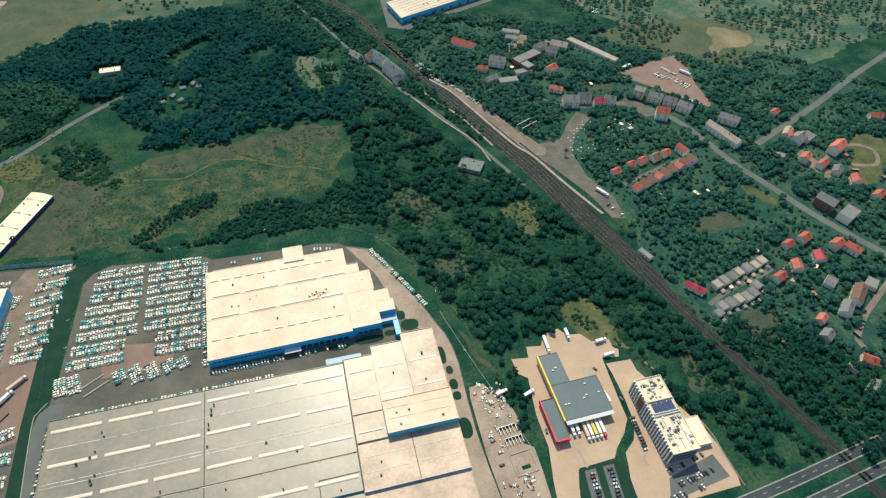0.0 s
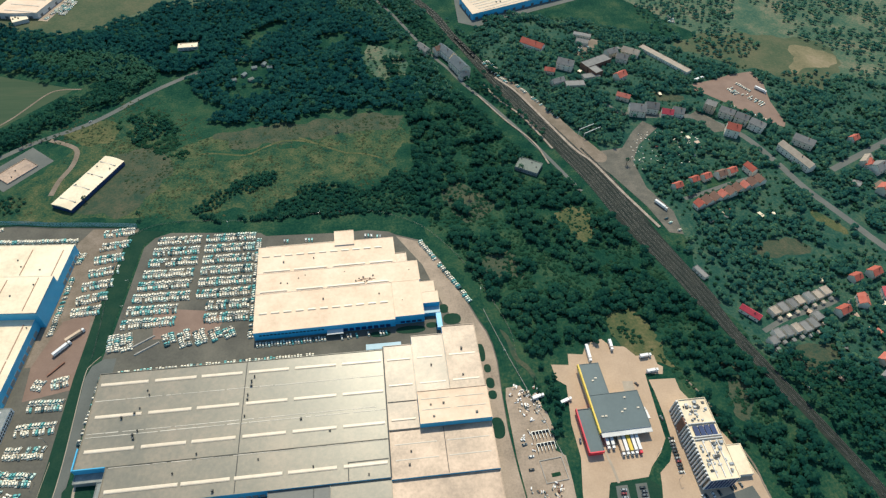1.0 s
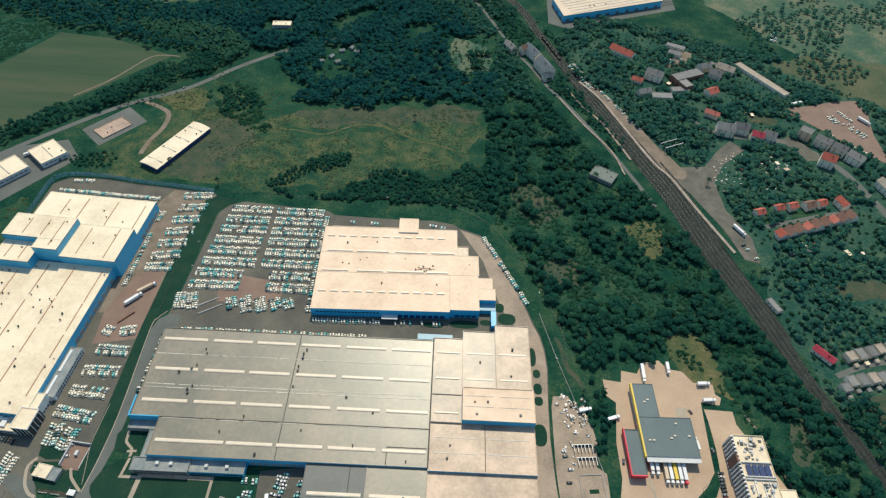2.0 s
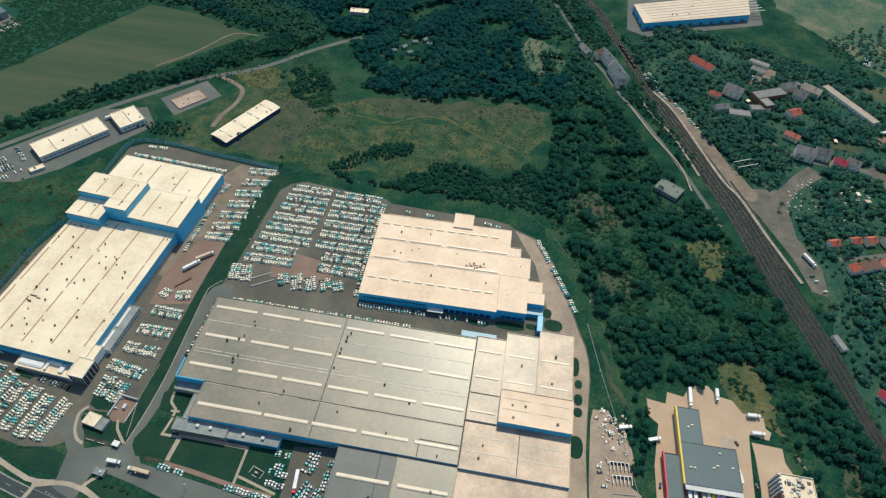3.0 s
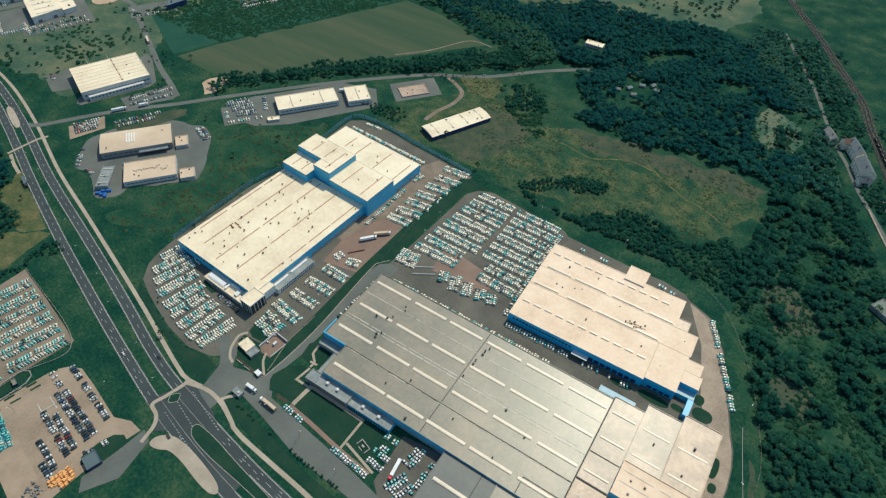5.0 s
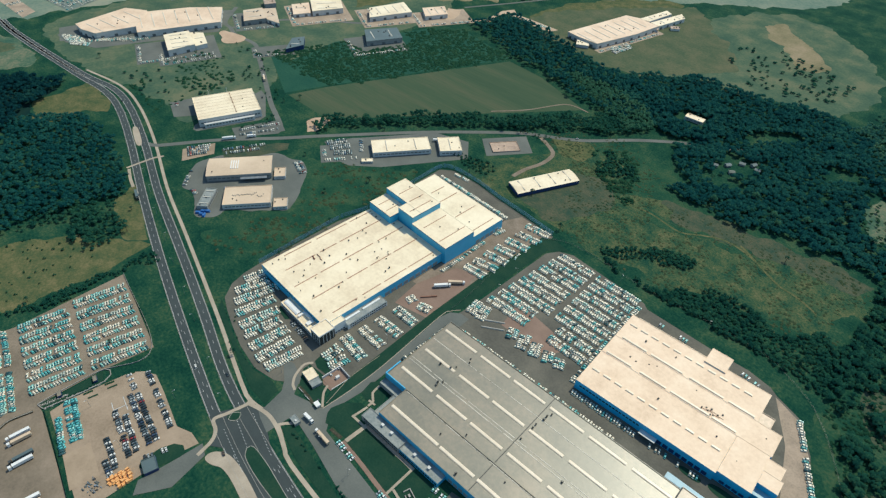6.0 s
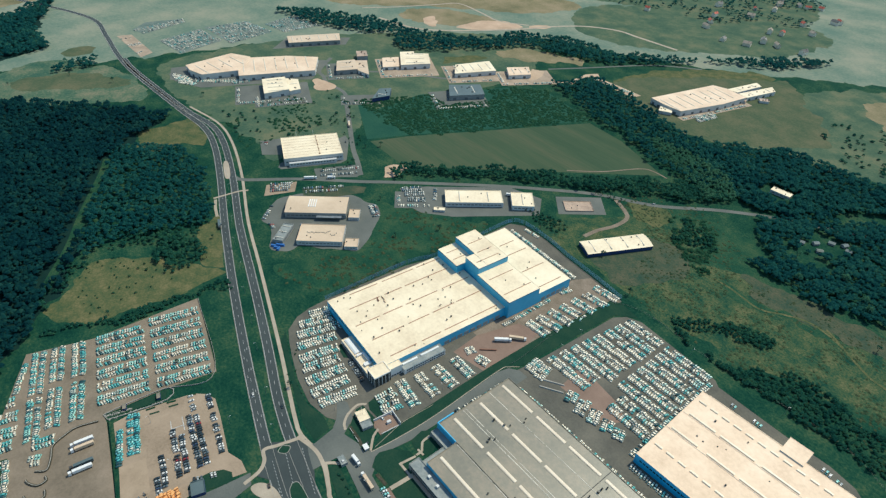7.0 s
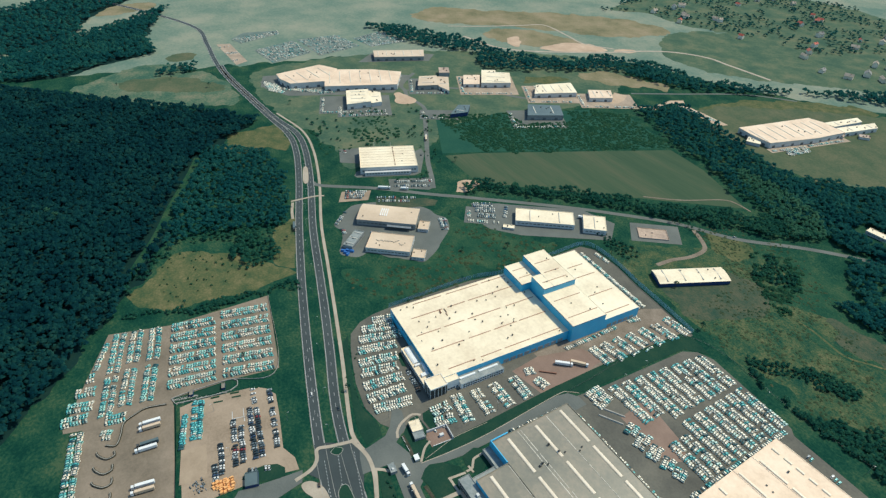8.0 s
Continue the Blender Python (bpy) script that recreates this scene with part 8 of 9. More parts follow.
for a, b in (((249, 569), (270, 579)), ((253, 561), (276, 572))):
    gantry = root("steel_gantry", pose(*a, 0, 0, 0, math.degrees(math.atan2(b[1] - a[1], b[0] - a[0]))), "pale steel portal gantry above the bank", "gantry")
    long = math.hypot(b[0] - a[0], b[1] - a[1])
    part("beam", boxes("beam", [(0, long, -0.3, 0.3, 7.6, 8.2)], WHITE_WALL), gantry)
    for x in (0.2, long - 0.6):
        part("leg", boxes("leg", [(x, x + 0.4, -0.2, 0.2, 0, 7.6)], WHITE_WALL), gantry)
for x, y, a in ((-172, 716, 20), (-160, 728, 60), (-148, 744, 15), (-136, 752, 70), (-150, 716, 35), (-128, 744, 10), (-210, 735, 50)):
    hut = root("wood_hut", pose(x, y, 0, 0, 0, a), "old pale-roofed hut among the trees", "hut", "huts in the wood")
    part("wall", boxes("wall", [(-3.5, 3.5, -2.6, 2.6, 0, 2.8)], GREY_WALL), hut)
    part("roof", solid("roof", [(-3.9, -3, 2.7), (3.9, -3, 2.7), (3.9, 0, 4.0), (-3.9, 0, 4.0), (-3.9, 3, 2.7), (3.9, 3, 2.7)], [(0, 1, 2, 3), (3, 2, 5, 4), (0, 3, 4), (1, 5, 2)], MOSSY_ROOF if x % 4 else SLATE_ROOF), hut)
beam = root("steel_girder", pose(-272, 296, 0.2, 0, 0, 50), "long rusty steel girder lying on the yard", "girder")
part("flange", boxes("flange", [(-8, 8, -0.6, 0.6, 0, 0.15), (-8, 8, -0.6, 0.6, 1.0, 1.15)], RUST), beam)
part("web", boxes("web", [(-8, 8, -0.08, 0.08, 0.15, 1.0)], RUST), beam)
for k, (x, y, h) in enumerate(((-208, 316, 32), (-203, 309, 32))):
    wall = root("low_barrier", pose(x, y, 0.15, 0, 0, h), "low curved earth and concrete barrier", "barrier")
    part("bank", boxes("bank", [(-11, 11, -0.9, 0.9, 0, 0.9, 0.4)], KERB), wall)

# Scrap, bays and skips in the storage yard.
for k in range(84):
    x, y = rng.uniform(98, 121), rng.choice([rng.uniform(106, 126), rng.uniform(138, 160), rng.uniform(182, 238), rng.uniform(218, 240)])
    if 165 < y < 182:
        continue
    item = root("scrap_pile", pose(x, y, 0.16, 0, 0, rng.uniform(0, 180)), "untidy pile of scrap timber and metal", "scrap", "scrap piles")
    for j in range(4):
        a, b = rng.uniform(-2, 1.5), rng.uniform(-1.5, 1)
        part("piece", boxes("piece", [(a, a + rng.uniform(0.5, 2.6), b, b + rng.uniform(0.4, 1.6), 0, rng.uniform(0.3, 1.6), 0.1)], rng.choice([WHITE_WALL, WHITE_PAINT, RUST, TAN_ROOF, TAN_ROOF, WHITE_PAINT, SLATE_ROOF])), item)
for x, y in ((114, 196), (116, 186)):
    bay = root("storage_bay", pose(x, y, 0.16, 0, 0, 4), "open steel storage bay with dividers", "storage bay")
    for k in range(6):
        part("divider", boxes("divider", [(-7 + 2.8 * k, -6.7 + 2.8 * k, -3, 3, 0, 2.4)], STEEL), bay)
    part("back", boxes("back", [(-7, 7.3, 3, 3.3, 0, 2.4)], STEEL), bay)
basin = root("settling_basin", pose(118, 168, 0.16, 0, 0, 5), "square concrete settling basin with green water", "basin")
part("rim", boxes("rim", [(-9, 9, -9, -8.4, 0, 0.6), (-9, 9, 8.4, 9, 0, 0.6), (-9, -8.4, -8.4, 8.4, 0, 0.6), (8.4, 9, -8.4, 8.4, 0, 0.6)], KERB), basin)
part("water", boxes("water", [(-3, 4, -5, -2, 0, 0.12)], SCRUB), basin)


# ---- fences, lamps ----
def fence(points, height, gap, mat, label, solid_panel=False, slats=None):
    line = smooth_line(points, gap)
    made = tagged(new("fence"), label, "fence")
    post = boxes("post", [(-0.06, 0.06, -0.06, 0.06, 0, height)], mat)
    for q in line:
        part("post", post, made).location = (q.x, q.y, 0)
    if slats:
        for a, b in zip(line, line[1:]):
            d = b - a
            part("panel", slats, made).matrix_local = pose(a.x, a.y, 0, 0, 0, math.degrees(math.atan2(d.y, d.x)))
    if solid_panel:
        part("panel", ribbon_mesh("panel", line, 0.2, height, mat, height - 0.2), made)
    else:
        for z in (0.2, 0.4, 0.6, 0.8, 1.0):
            part("wire", ribbon_mesh("wire", line, 0.03, height * z, mat, 0.03), made)


def slat_panel():
    """One fence bay: upright slats between a bottom and a top rail, in one piece."""
    verts, faces = [], []
    for k in range(12):
        a, b = 0.05 + 0.33 * k, 0.05 + 0.33 * k + 0.15
        verts += [(x, 0, z) for x in (a, b) for z in (0.1, 0.3, 5.2, 5.4)]
        n = 8 * k
        faces += [(n + i, n + 4 + i, n + 5 + i, n + 1 + i) for i in range(3)]
        if k:
            faces += [(n - 4 + i, n + i, n + 1 + i, n - 3 + i) for i in (0, 2)]
    return solid("panel", verts, faces, FENCE_BLUE)


fence([(-424, 209), (-422, 306), (-413, 346), (-412, 411), (-411, 459), (-396, 471), (-357, 471), (-324, 466), (-282, 462), (-240, 457)], 5.5, 4.0, FENCE_BLUE, "tall blue perimeter fence on steel posts", False, slat_panel())
fence([(-246, 300), (-240, 446), (-120, 456), (-20, 460), (20, 448), (50, 426), (80, 380), (100, 330), (110, 292), (108, 250)], 2.2, 8.0, VENT, "wire mesh perimeter fence on steel posts")
fence([(-503, 108), (-400, 82), (-408, 40)], 1.2, 5.0, KERB, "pale low barrier round the stock lot", True)
fence([(-402, -6.5), (-360, -15), (-313, -25.5)], 1.8, 6.0, LEAF, "clipped green hedge round the car park", True)

lamp = root("street_lamp", pose(0, 0, -40), "tall galvanised street lamp with single arm", "street lamp", "street lamps")
part("pole", boxes("pole", [(-0.12, 0.12, -0.12, 0.12, 0, 10, 0.04)], STEEL), lamp)
part("arm", boxes("arm", [(0, 1.8, -0.06, 0.06, 9.9, 10.05)], STEEL), lamp)
part("head", boxes("head", [(1.4, 2.3, -0.2, 0.2, 9.95, 10.15)], WHITE_WALL), lamp)
line = smooth_line([(-800, 256), (-708, 228), (-606, 190), (-520, 161), (-402, 124), (-350, 107), (-312, 96)], 32.0)
for k, q in enumerate(line):
    copy_thing(lamp, pose(q.x, q.y, 0, 0, 0, 70 + 180 * (k % 2)))
for x, y in ((-340, 70), (-360, 45), (-330, 20), (-380, 20), (-260, 230), (-260, 200), (-260, 260), (-262, 380), (-250, 420), (-150, 448), (-60, 452), (-230, 380), (-230, 350), (90, 340), (100, 270), (200, 170), (210, 150), (-225, 128), (-190, 124), (-150, 118), (-300, 145), (-280, 160), (-420, 20), (-450, 60)):
    copy_thing(lamp, pose(x, y, 0, 0, 0, rng.uniform(0, 360)))
remove(lamp)


# ---- woods, scrub and single trees ----
CLEARING = [(75, 491), (114, 483), (134, 425), (152, 399), (163, 383), (185, 366), (208, 349), (206, 332), (180, 328), (168, 346), (150, 351), (148, 369), (128, 394), (117, 426), (97, 453)]
VERGE = [(48, 432), (66, 440), (72, 408), (80, 380), (92, 345), (104, 311), (117, 283), (124, 262), (114, 258), (100, 285), (88, 318), (70, 360), (56, 390)]
HOLLOW = [(99, 388), (121, 386), (134, 370), (125, 357), (108, 364), (98, 373)]
DRY = [(184, 445), (213, 447), (220, 417), (220, 402), (204, 394), (194, 421)]
DEPOT_GLADE = [(205, 302), (222, 313), (232, 303), (234, 278), (249, 261), (252, 238), (224, 252), (213, 265), (200, 278)]
FOOTPATH = [(281, 104), (288, 120), (288, 140), (281, 182), (272, 222), (256, 254), (248, 250), (262, 218), (272, 178), (278, 137)]
DERELICT = [(150, 512), (172, 490), (200, 508), (178, 534)]
RAIL_WOOD = [(46, 640), (20, 760), (60, 752), (86, 742), (112, 678), (158, 576), (186, 522), (205, 505), (250, 420), (277, 338), (302, 268), (316, 234), (340, 150), (352, 116), (292, 122), (276, 160), (256, 200), (240, 240), (232, 262), (205, 278), (150, 274), (128, 262), (112, 292), (100, 332), (78, 385), (54, 430), (46, 470)]
wood("railway_wood", RAIL_WOOD, 6.0, (2.9, 6.2), (4, 8.5), 11, LEAF, "dense broadleaf wood beside the railway", [CLEARING, FOOTPATH, VERGE, HOLLOW, DRY, DERELICT, DEPOT_GLADE], 0.16, 30.0, 17)
wood("railway_scrub", RAIL_WOOD, 3.6, (1.1, 2.8), (0.4, 1.6), 51, SCRUB, "low scrub and brambles in the railway wood", [FOOTPATH, DERELICT], 0.22, 24.0, 4, 0.02, "bushes")
wood("clearing_scrub", CLEARING, 4.0, (1.2, 2.8), (0.4, 1.4), 12, SCRUB, "patchy low scrub in the olive clearing", (), 0.4, 22.0, 4, 0.02, "bushes")
wood("east_rail_wood", [(330, 234), (345, 200), (365, 150), (385, 100), (470, 150), (440, 175), (420, 200), (398, 232), (372, 236), (345, 252)], 5.6, (2.4, 4.4), (6, 12), 13, LEAF, "dense wood between railway and gardens", (), 0.05, clumps=12)
NORTH_ROAD = [(-330, 628), (-262, 694), (-215, 732), (-222, 750), (-272, 714), (-336, 650)]
GARDENS = [(0, 700), (-10, 800), (60, 800), (60, 700)]
wood("north_wood", [(-382, 831), (-370, 866), (-292, 930), (-184, 942), (-101, 958), (-75, 945), (3, 880), (55, 760), (60, 646), (40, 640), (-70, 636), (-96, 612), (-197, 628), (-194, 665), (-225, 715), (-282, 760), (-340, 720)], 5.8, (2.6, 6.0), (5, 11), 14, HAZED_LEAF, "dense mixed wood behind the meadow", [GARDENS, NORTH_ROAD, [(-186, 814), (-119, 873), (-112, 851), (-169, 793)], [(-248, 658), (-200, 669), (-169, 653), (-215, 615)], [(-180, 704), (-170, 748), (-130, 768), (-118, 740), (-158, 702)], [(-268, 776), (-220, 776), (-220, 816), (-268, 816)], [(-190, 690), (-150, 706), (-120, 690), (-150, 668)], [(-60, 780), (-20, 800), (-30, 830), (-70, 820)]], 0.08, 0, 13)
wood("garden_trees", GARDENS, 9.0, (1.2, 2.6), (2, 5), 15, SCRUB, "scattered orchard trees in old gardens", (), 0.35, clumps=8, low=0.15)
wood("meadow_thicket", [(-136, 454), (-105, 475), (-85, 500), (-60, 507), (-26, 501), (1, 496), (23, 521), (44, 515), (52, 560), (40, 580), (66, 556), (66, 530), (58, 480), (50, 448), (-4, 456), (-49, 458), (-97, 456), (-180, 458), (-180, 470)], 3.4, (1.2, 3.8), (1.6, 5.5), 16, LEAF, "thick scrub at the meadow's edge", (), 0.12, 0, 11, 0.1, "bushes")
wood("meadow_hedge", [(-196, 476), (-169, 499), (-142, 520), (-111, 531), (-104, 518), (-141, 500), (-162, 480), (-180, 468)], 3.2, (1.4, 3.0), (2, 5), 17, LEAF, "dark hedge of bushes in the meadow", (), 0.15, 0, 9, 0.1, "bushes")
wood("meadow_bushes", [(-260, 470), (-246, 582), (-166, 600), (40, 634), (44, 470), (-159, 466)], 4.2, (0.9, 2.2), (0.1, 0.4), 18, TUSSOCK, "flat grass tussocks over the dry meadow", (), 0.4, 26.0, 3, 0.0, "bushes")
wood("meadow_copse", [(-288, 652), (-249, 637), (-222, 610), (-266, 594), (-285, 616)], 5.0, (1.8, 3.6), (2.5, 6), 44, LEAF, "copse of bushes in the meadow", (), 0.15, 0, 12, 0.1, "bushes")
wood("store_scrub", [(-424, 500), (-368, 514), (-349, 497), (-398, 482)], 4.0, (1.2, 2.6), (1.5, 4), 55, LEAF, "dark scrub behind the fenced yard", (), 0.2, 0, 9, 0.05, "bushes")
wood("wild_bushes", [(-305, 634), (-294, 642), (-256, 666), (-248, 650), (-234, 634), (-216, 579), (-234, 572), (-256, 575), (-279, 608)], 4.2, (2.0, 4.2), (0.5, 1.8), 19, SCRUB, "patchy bushes at the meadow's upper end", (), 0.4, 22.0, 8, 0.05, "bushes")
wood("rough_tussocks", [(-400, 490), (-260, 475), (-246, 582), (-190, 604), (-200, 640), (-300, 690), (-400, 600)], 4.4, (0.9, 2.2), (0.1, 0.4), 61, TUSSOCK, "flat grass tussocks round the navy hall", [[(-345, 470), (-270, 470), (-270, 575), (-335, 575)], [(-420, 510), (-340, 510), (-340, 600), (-420, 600)]], 0.3, 30.0, 3, 0.0, "bushes")
wood("side_bushes", [(-233, 570), (-209, 577), (-204, 560), (-229, 556)], 3.8, (1.6, 3.2), (0.8, 2.4), 62, SCRUB, "low bushes in the dry meadow", (), 0.2, 0, 7, 0.05, "bushes")
wood("tree_belt", [(-600, 426), (-507, 541), (-462, 583), (-398, 642), (-347, 705), (-280, 733), (-281, 705), (-350, 646), (-426, 575), (-495, 517), (-578, 408)], 4.6, (2.0, 4.0), (6, 12), 20, LEAF, "long belt of trees along the road", (), 0.05, clumps=11)
wood("pale_belt", [(-443, 784), (-400, 796), (-299, 776), (-271, 741), (-267, 727), (-289, 704), (-361, 732), (-424, 763)], 4.4, (1.8, 3.6), (8, 14), 21, PALE_LEAF, "young pale-green trees beside the field", (), 0.1, clumps=11)
wood("ridge_wood", [(-677, 822), (-640, 905), (-507, 873), (-402, 838), (-306, 822), (-250, 850), (-150, 850), (-204, 752), (-285, 737), (-361, 722), (-481, 764), (-541, 770)], 6.5, (2.8, 5.0), (8, 15), 22, HAZED_LEAF, "dark wood on the ridge", [[(-268, 776), (-220, 776), (-220, 816), (-268, 816)], [(-443, 784), (-400, 796), (-299, 776), (-271, 741), (-267, 727), (-289, 704), (-361, 732), (-424, 763)]], 0.05, clumps=9)
wood("bright_thicket", [(-865, 128), (-819, 212), (-730, 208), (-622, 172), (-650, 60), (-640, 36), (-668, 42), (-740, 70), (-816, 108), (-850, 122)], 6.0, (2.6, 5.0), (6, 12), 45, HAZED_LEAF, "mixed wood between ride and main road", (), 0.05, clumps=11)
RIDE = [(-850, 128), (-800, 106), (-724, 65), (-666, 37), (-618, 10), (-596, -6), (-604, -20), (-626, -9), (-673, 21), (-729, 49), (-804, 90), (-848, 108)]
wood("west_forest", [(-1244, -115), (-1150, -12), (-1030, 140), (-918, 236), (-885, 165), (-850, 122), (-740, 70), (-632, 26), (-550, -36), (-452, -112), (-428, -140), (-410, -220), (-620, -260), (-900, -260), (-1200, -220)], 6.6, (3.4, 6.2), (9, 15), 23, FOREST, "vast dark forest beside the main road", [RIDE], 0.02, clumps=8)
wood("forest_edge", [(-622, 38), (-590, -2), (-560, -30), (-566, -38), (-600, -14), (-632, 24)], 6.0, (1.8, 3.6), (3, 8), 24, LEAF, "young trees along the forest's edge", (), 0.2, 0, 9, 0.15)
wood("roadside_thicket", [(-600, 110), (-645, 62), (-655, 70), (-640, 165), (-622, 160), (-578, 138), (-600, 150), (-620, 135)], 6.0, (1.6, 3.6), (3, 8), 25, LEAF, "thicket between clearing and main road", (), 0.2, 0, 9, 0.15)
wood("lot_hedge", [(-530, 20), (-510, 110), (-502, 112), (-520, 20), (-540, -30), (-546, -28)], 4.0, (1.4, 2.6), (2, 5), 26, LEAF, "dark hedge behind the stock lot", (), 0.1, 0, 8, 0.05, "bushes")
wood("clearing_tufts", [(-629, 29), (-600, 104), (-543, 108), (-535, 0)], 8.0, (0.8, 1.8), (0.8, 2.4), 27, SCRUB, "tufts and bushes in the yellow clearing", (), 0.4, 25.0, 6, 0.05, "bushes")
wood("works_scrub", [(-430, 215), (-480, 190), (-510, 200), (-478, 260), (-462, 282), (-500, 330), (-512, 350), (-505, 378), (-480, 392), (-440, 420), (-418, 440), (-416, 340)], 4.4, (1.4, 3.0), (0.2, 0.6), 28, TUSSOCK, "rough low scrub between the small works", (), 0.55, 40.0, 6, 0.0, "bushes")
wood("upper_scrub", [(-690, 300), (-760, 330), (-800, 480), (-690, 430), (-620, 360)], 9.0, (1.2, 2.8), (2, 5), 29, SCRUB, "scrub around the large white hall", [[(-760, 296), (-655, 296), (-650, 410), (-760, 410)]], 0.3, 40.0, 7, 0.05, "bushes")
wood("hill_scrub", [(-760, 270), (-900, 300), (-880, 480), (-810, 480), (-760, 380)], 5.4, (1.6, 3.8), (0.3, 1.3), 30, SCRUB, "low green scrub below the far works", (), 0.62, 60.0, 5, 0.0, "bushes")
wood("hill_trees", [(-760, 270), (-900, 300), (-880, 480), (-810, 480), (-760, 380)], 13.0, (1.6, 3.6), (2, 5), 56, LEAF, "scattered trees below the far works", (), 0.6, 50.0, 8, 0.05)
wood("crop_bushes", [(-811, 496), (-773, 596), (-710, 744), (-660, 789), (-538, 764), (-667, 491)], 4.8, (2.2, 4.2), (0.2, 0.9), 31, SCRUB, "low dense green plants behind the mown field", [[(-775, 610), (-715, 610), (-685, 690), (-745, 715)]], 0.1, 0, 5, 0.0, "plants")
wood("far_belt", [(-1308, 608), (-1268, 672), (-1090, 775), (-1023, 784), (-965, 825), (-909, 866), (-902, 955), (-853, 994), (-814, 1029), (-734, 1028), (-692, 1035), (-648, 1086), (-560, 1170), (-466, 1248), (-420, 1380), (-470, 1340), (-560, 1200), (-623, 1053), (-689, 969), (-765, 940), (-836, 916), (-870, 832), (-924, 738), (-968, 691), (-1031, 735), (-1155, 639), (-1272, 607)], 7.5, (3.0, 6.2), (7, 14), 32, HAZED_LEAF, "far dark belt of woodland", (), 0.08, clumps=7)
wood("far_west_wood", [(-1398, -112), (-1514, 45), (-1564, 131), (-1664, 249), (-1465, 160), (-1402, 150), (-1321, 156), (-1308, 72), (-1259, -28), (-1272, -115)], 7.5, (3.4, 6.4), (8, 14), 33, HAZED_LEAF, "far dark forest on the hillside", (), 0.03, clumps=7)
wood("far_corner_wood", [(-1700, -200), (-1900, 100), (-1760, 190), (-1660, 70), (-1500, 30), (-1400, -130)], 11.0, (4.2, 7.4), (8, 15), 34, HAZED_LEAF, "far forest towards the horizon", (), 0.03, clumps=6)
wood("common_bushes", [(-280, 960), (-169, 975), (-95, 980), (-90, 1080), (-152, 1120), (-231, 1130), (-300, 1160), (-290, 1060)], 13.0, (2.0, 4.5), (2, 6), 47, LEAF, "scattered bushes over the far common", (), 0.35, 60.0, 7, 0.1, "bushes")
wood("far_town_trees", [(-1181, 1187), (-1122, 1315), (-1004, 1297), (-900, 1360), (-700, 1420), (-560, 1560), (-620, 1800), (-900, 1900), (-1300, 1700)], 12.0, (2.5, 5.0), (4, 9), 35, HAZED_LEAF, "trees among the houses of a far town", (), 0.45, 70.0, 6, 0.1)
wood("far_copse", [(-1202, 129), (-1235, 154), (-1238, 212), (-1188, 202), (-1184, 143)], 8.0, (3.0, 5.5), (5, 10), 52, HAZED_LEAF, "copse on the pale hill", (), 0.1, clumps=7)
wood("clearing_copse", [(-557, 104), (-589, 94), (-616, 107), (-618, 135), (-595, 148), (-551, 132)], 5.0, (1.8, 4.4), (3, 9), 53, LEAF, "dark copse beside the yellow clearing", (), 0.1, clumps=11)
wood("lot_thicket", [(-512, 28), (-508, 84), (-506, 117), (-495, 136), (-511, 144), (-513, 115), (-522, 68), (-525, 17)], 3.4, (1.4, 2.8), (2, 5), 54, LEAF, "dark hedge between clearing and stock lot", (), 0.1, 0, 9, 0.05, "bushes")
BED = [(q.x + 12, q.y) for q in smooth_line(RAILWAY, 40.0)] + [(q.x - 13, q.y) for q in smooth_line(RAILWAY, 40.0)][::-1]
RAIL_ROAD = [(x + 6, y) for x, y in RAIL_LANE] + [(x - 6, y) for x, y in RAIL_LANE][::-1]
wood("north_rail_wood", [(170, 750), (110, 900), (60, 1010), (-40, 1010), (-75, 940), (3, 880), (55, 760), (60, 650), (118, 660), (60, 850), (100, 880), (158, 745)], 5.5, (2.0, 4.2), (4, 11), 46, HAZED_TOWN_LEAF, "mixed trees on both sides of the railway", [BED, RAIL_ROAD, GARDENS, [(98, 690), (150, 690), (138, 775), (92, 775)]], 0.15, 0, 10, 0.15)
wood("rail_bank_trees", [(20, 1000), (60, 1000), (110, 900), (176, 720), (250, 560), (240, 545), (196, 560), (150, 640), (110, 720), (70, 800), (40, 880), (-60, 1010)], 5.5, (2.0, 4.0), (4, 10), 36, LEAF, "trees along the railway bank", [BED, RAIL_ROAD, [(168, 698), (188, 706), (256, 578), (274, 530), (262, 512), (234, 536)], [(104, 700), (146, 700), (136, 770), (98, 770)]], 0.2, clumps=9)
HOMES = [[tuple((pose(x, y, 0, 0, 0, yaw) @ Vector((a * (w / 2 + 3), b * (d / 2 + 3), 0)))[:2]) for a, b in ((-1, -1), (1, -1), (1, 1), (-1, 1))] for x, y, yaw, w, d in HOUSES]
HOMES += [[(x - 5, y - 8), (x + 5, y - 8), (x + 5, y), (x - 5, y)] for x, y, yaw, w, d in HOUSES]
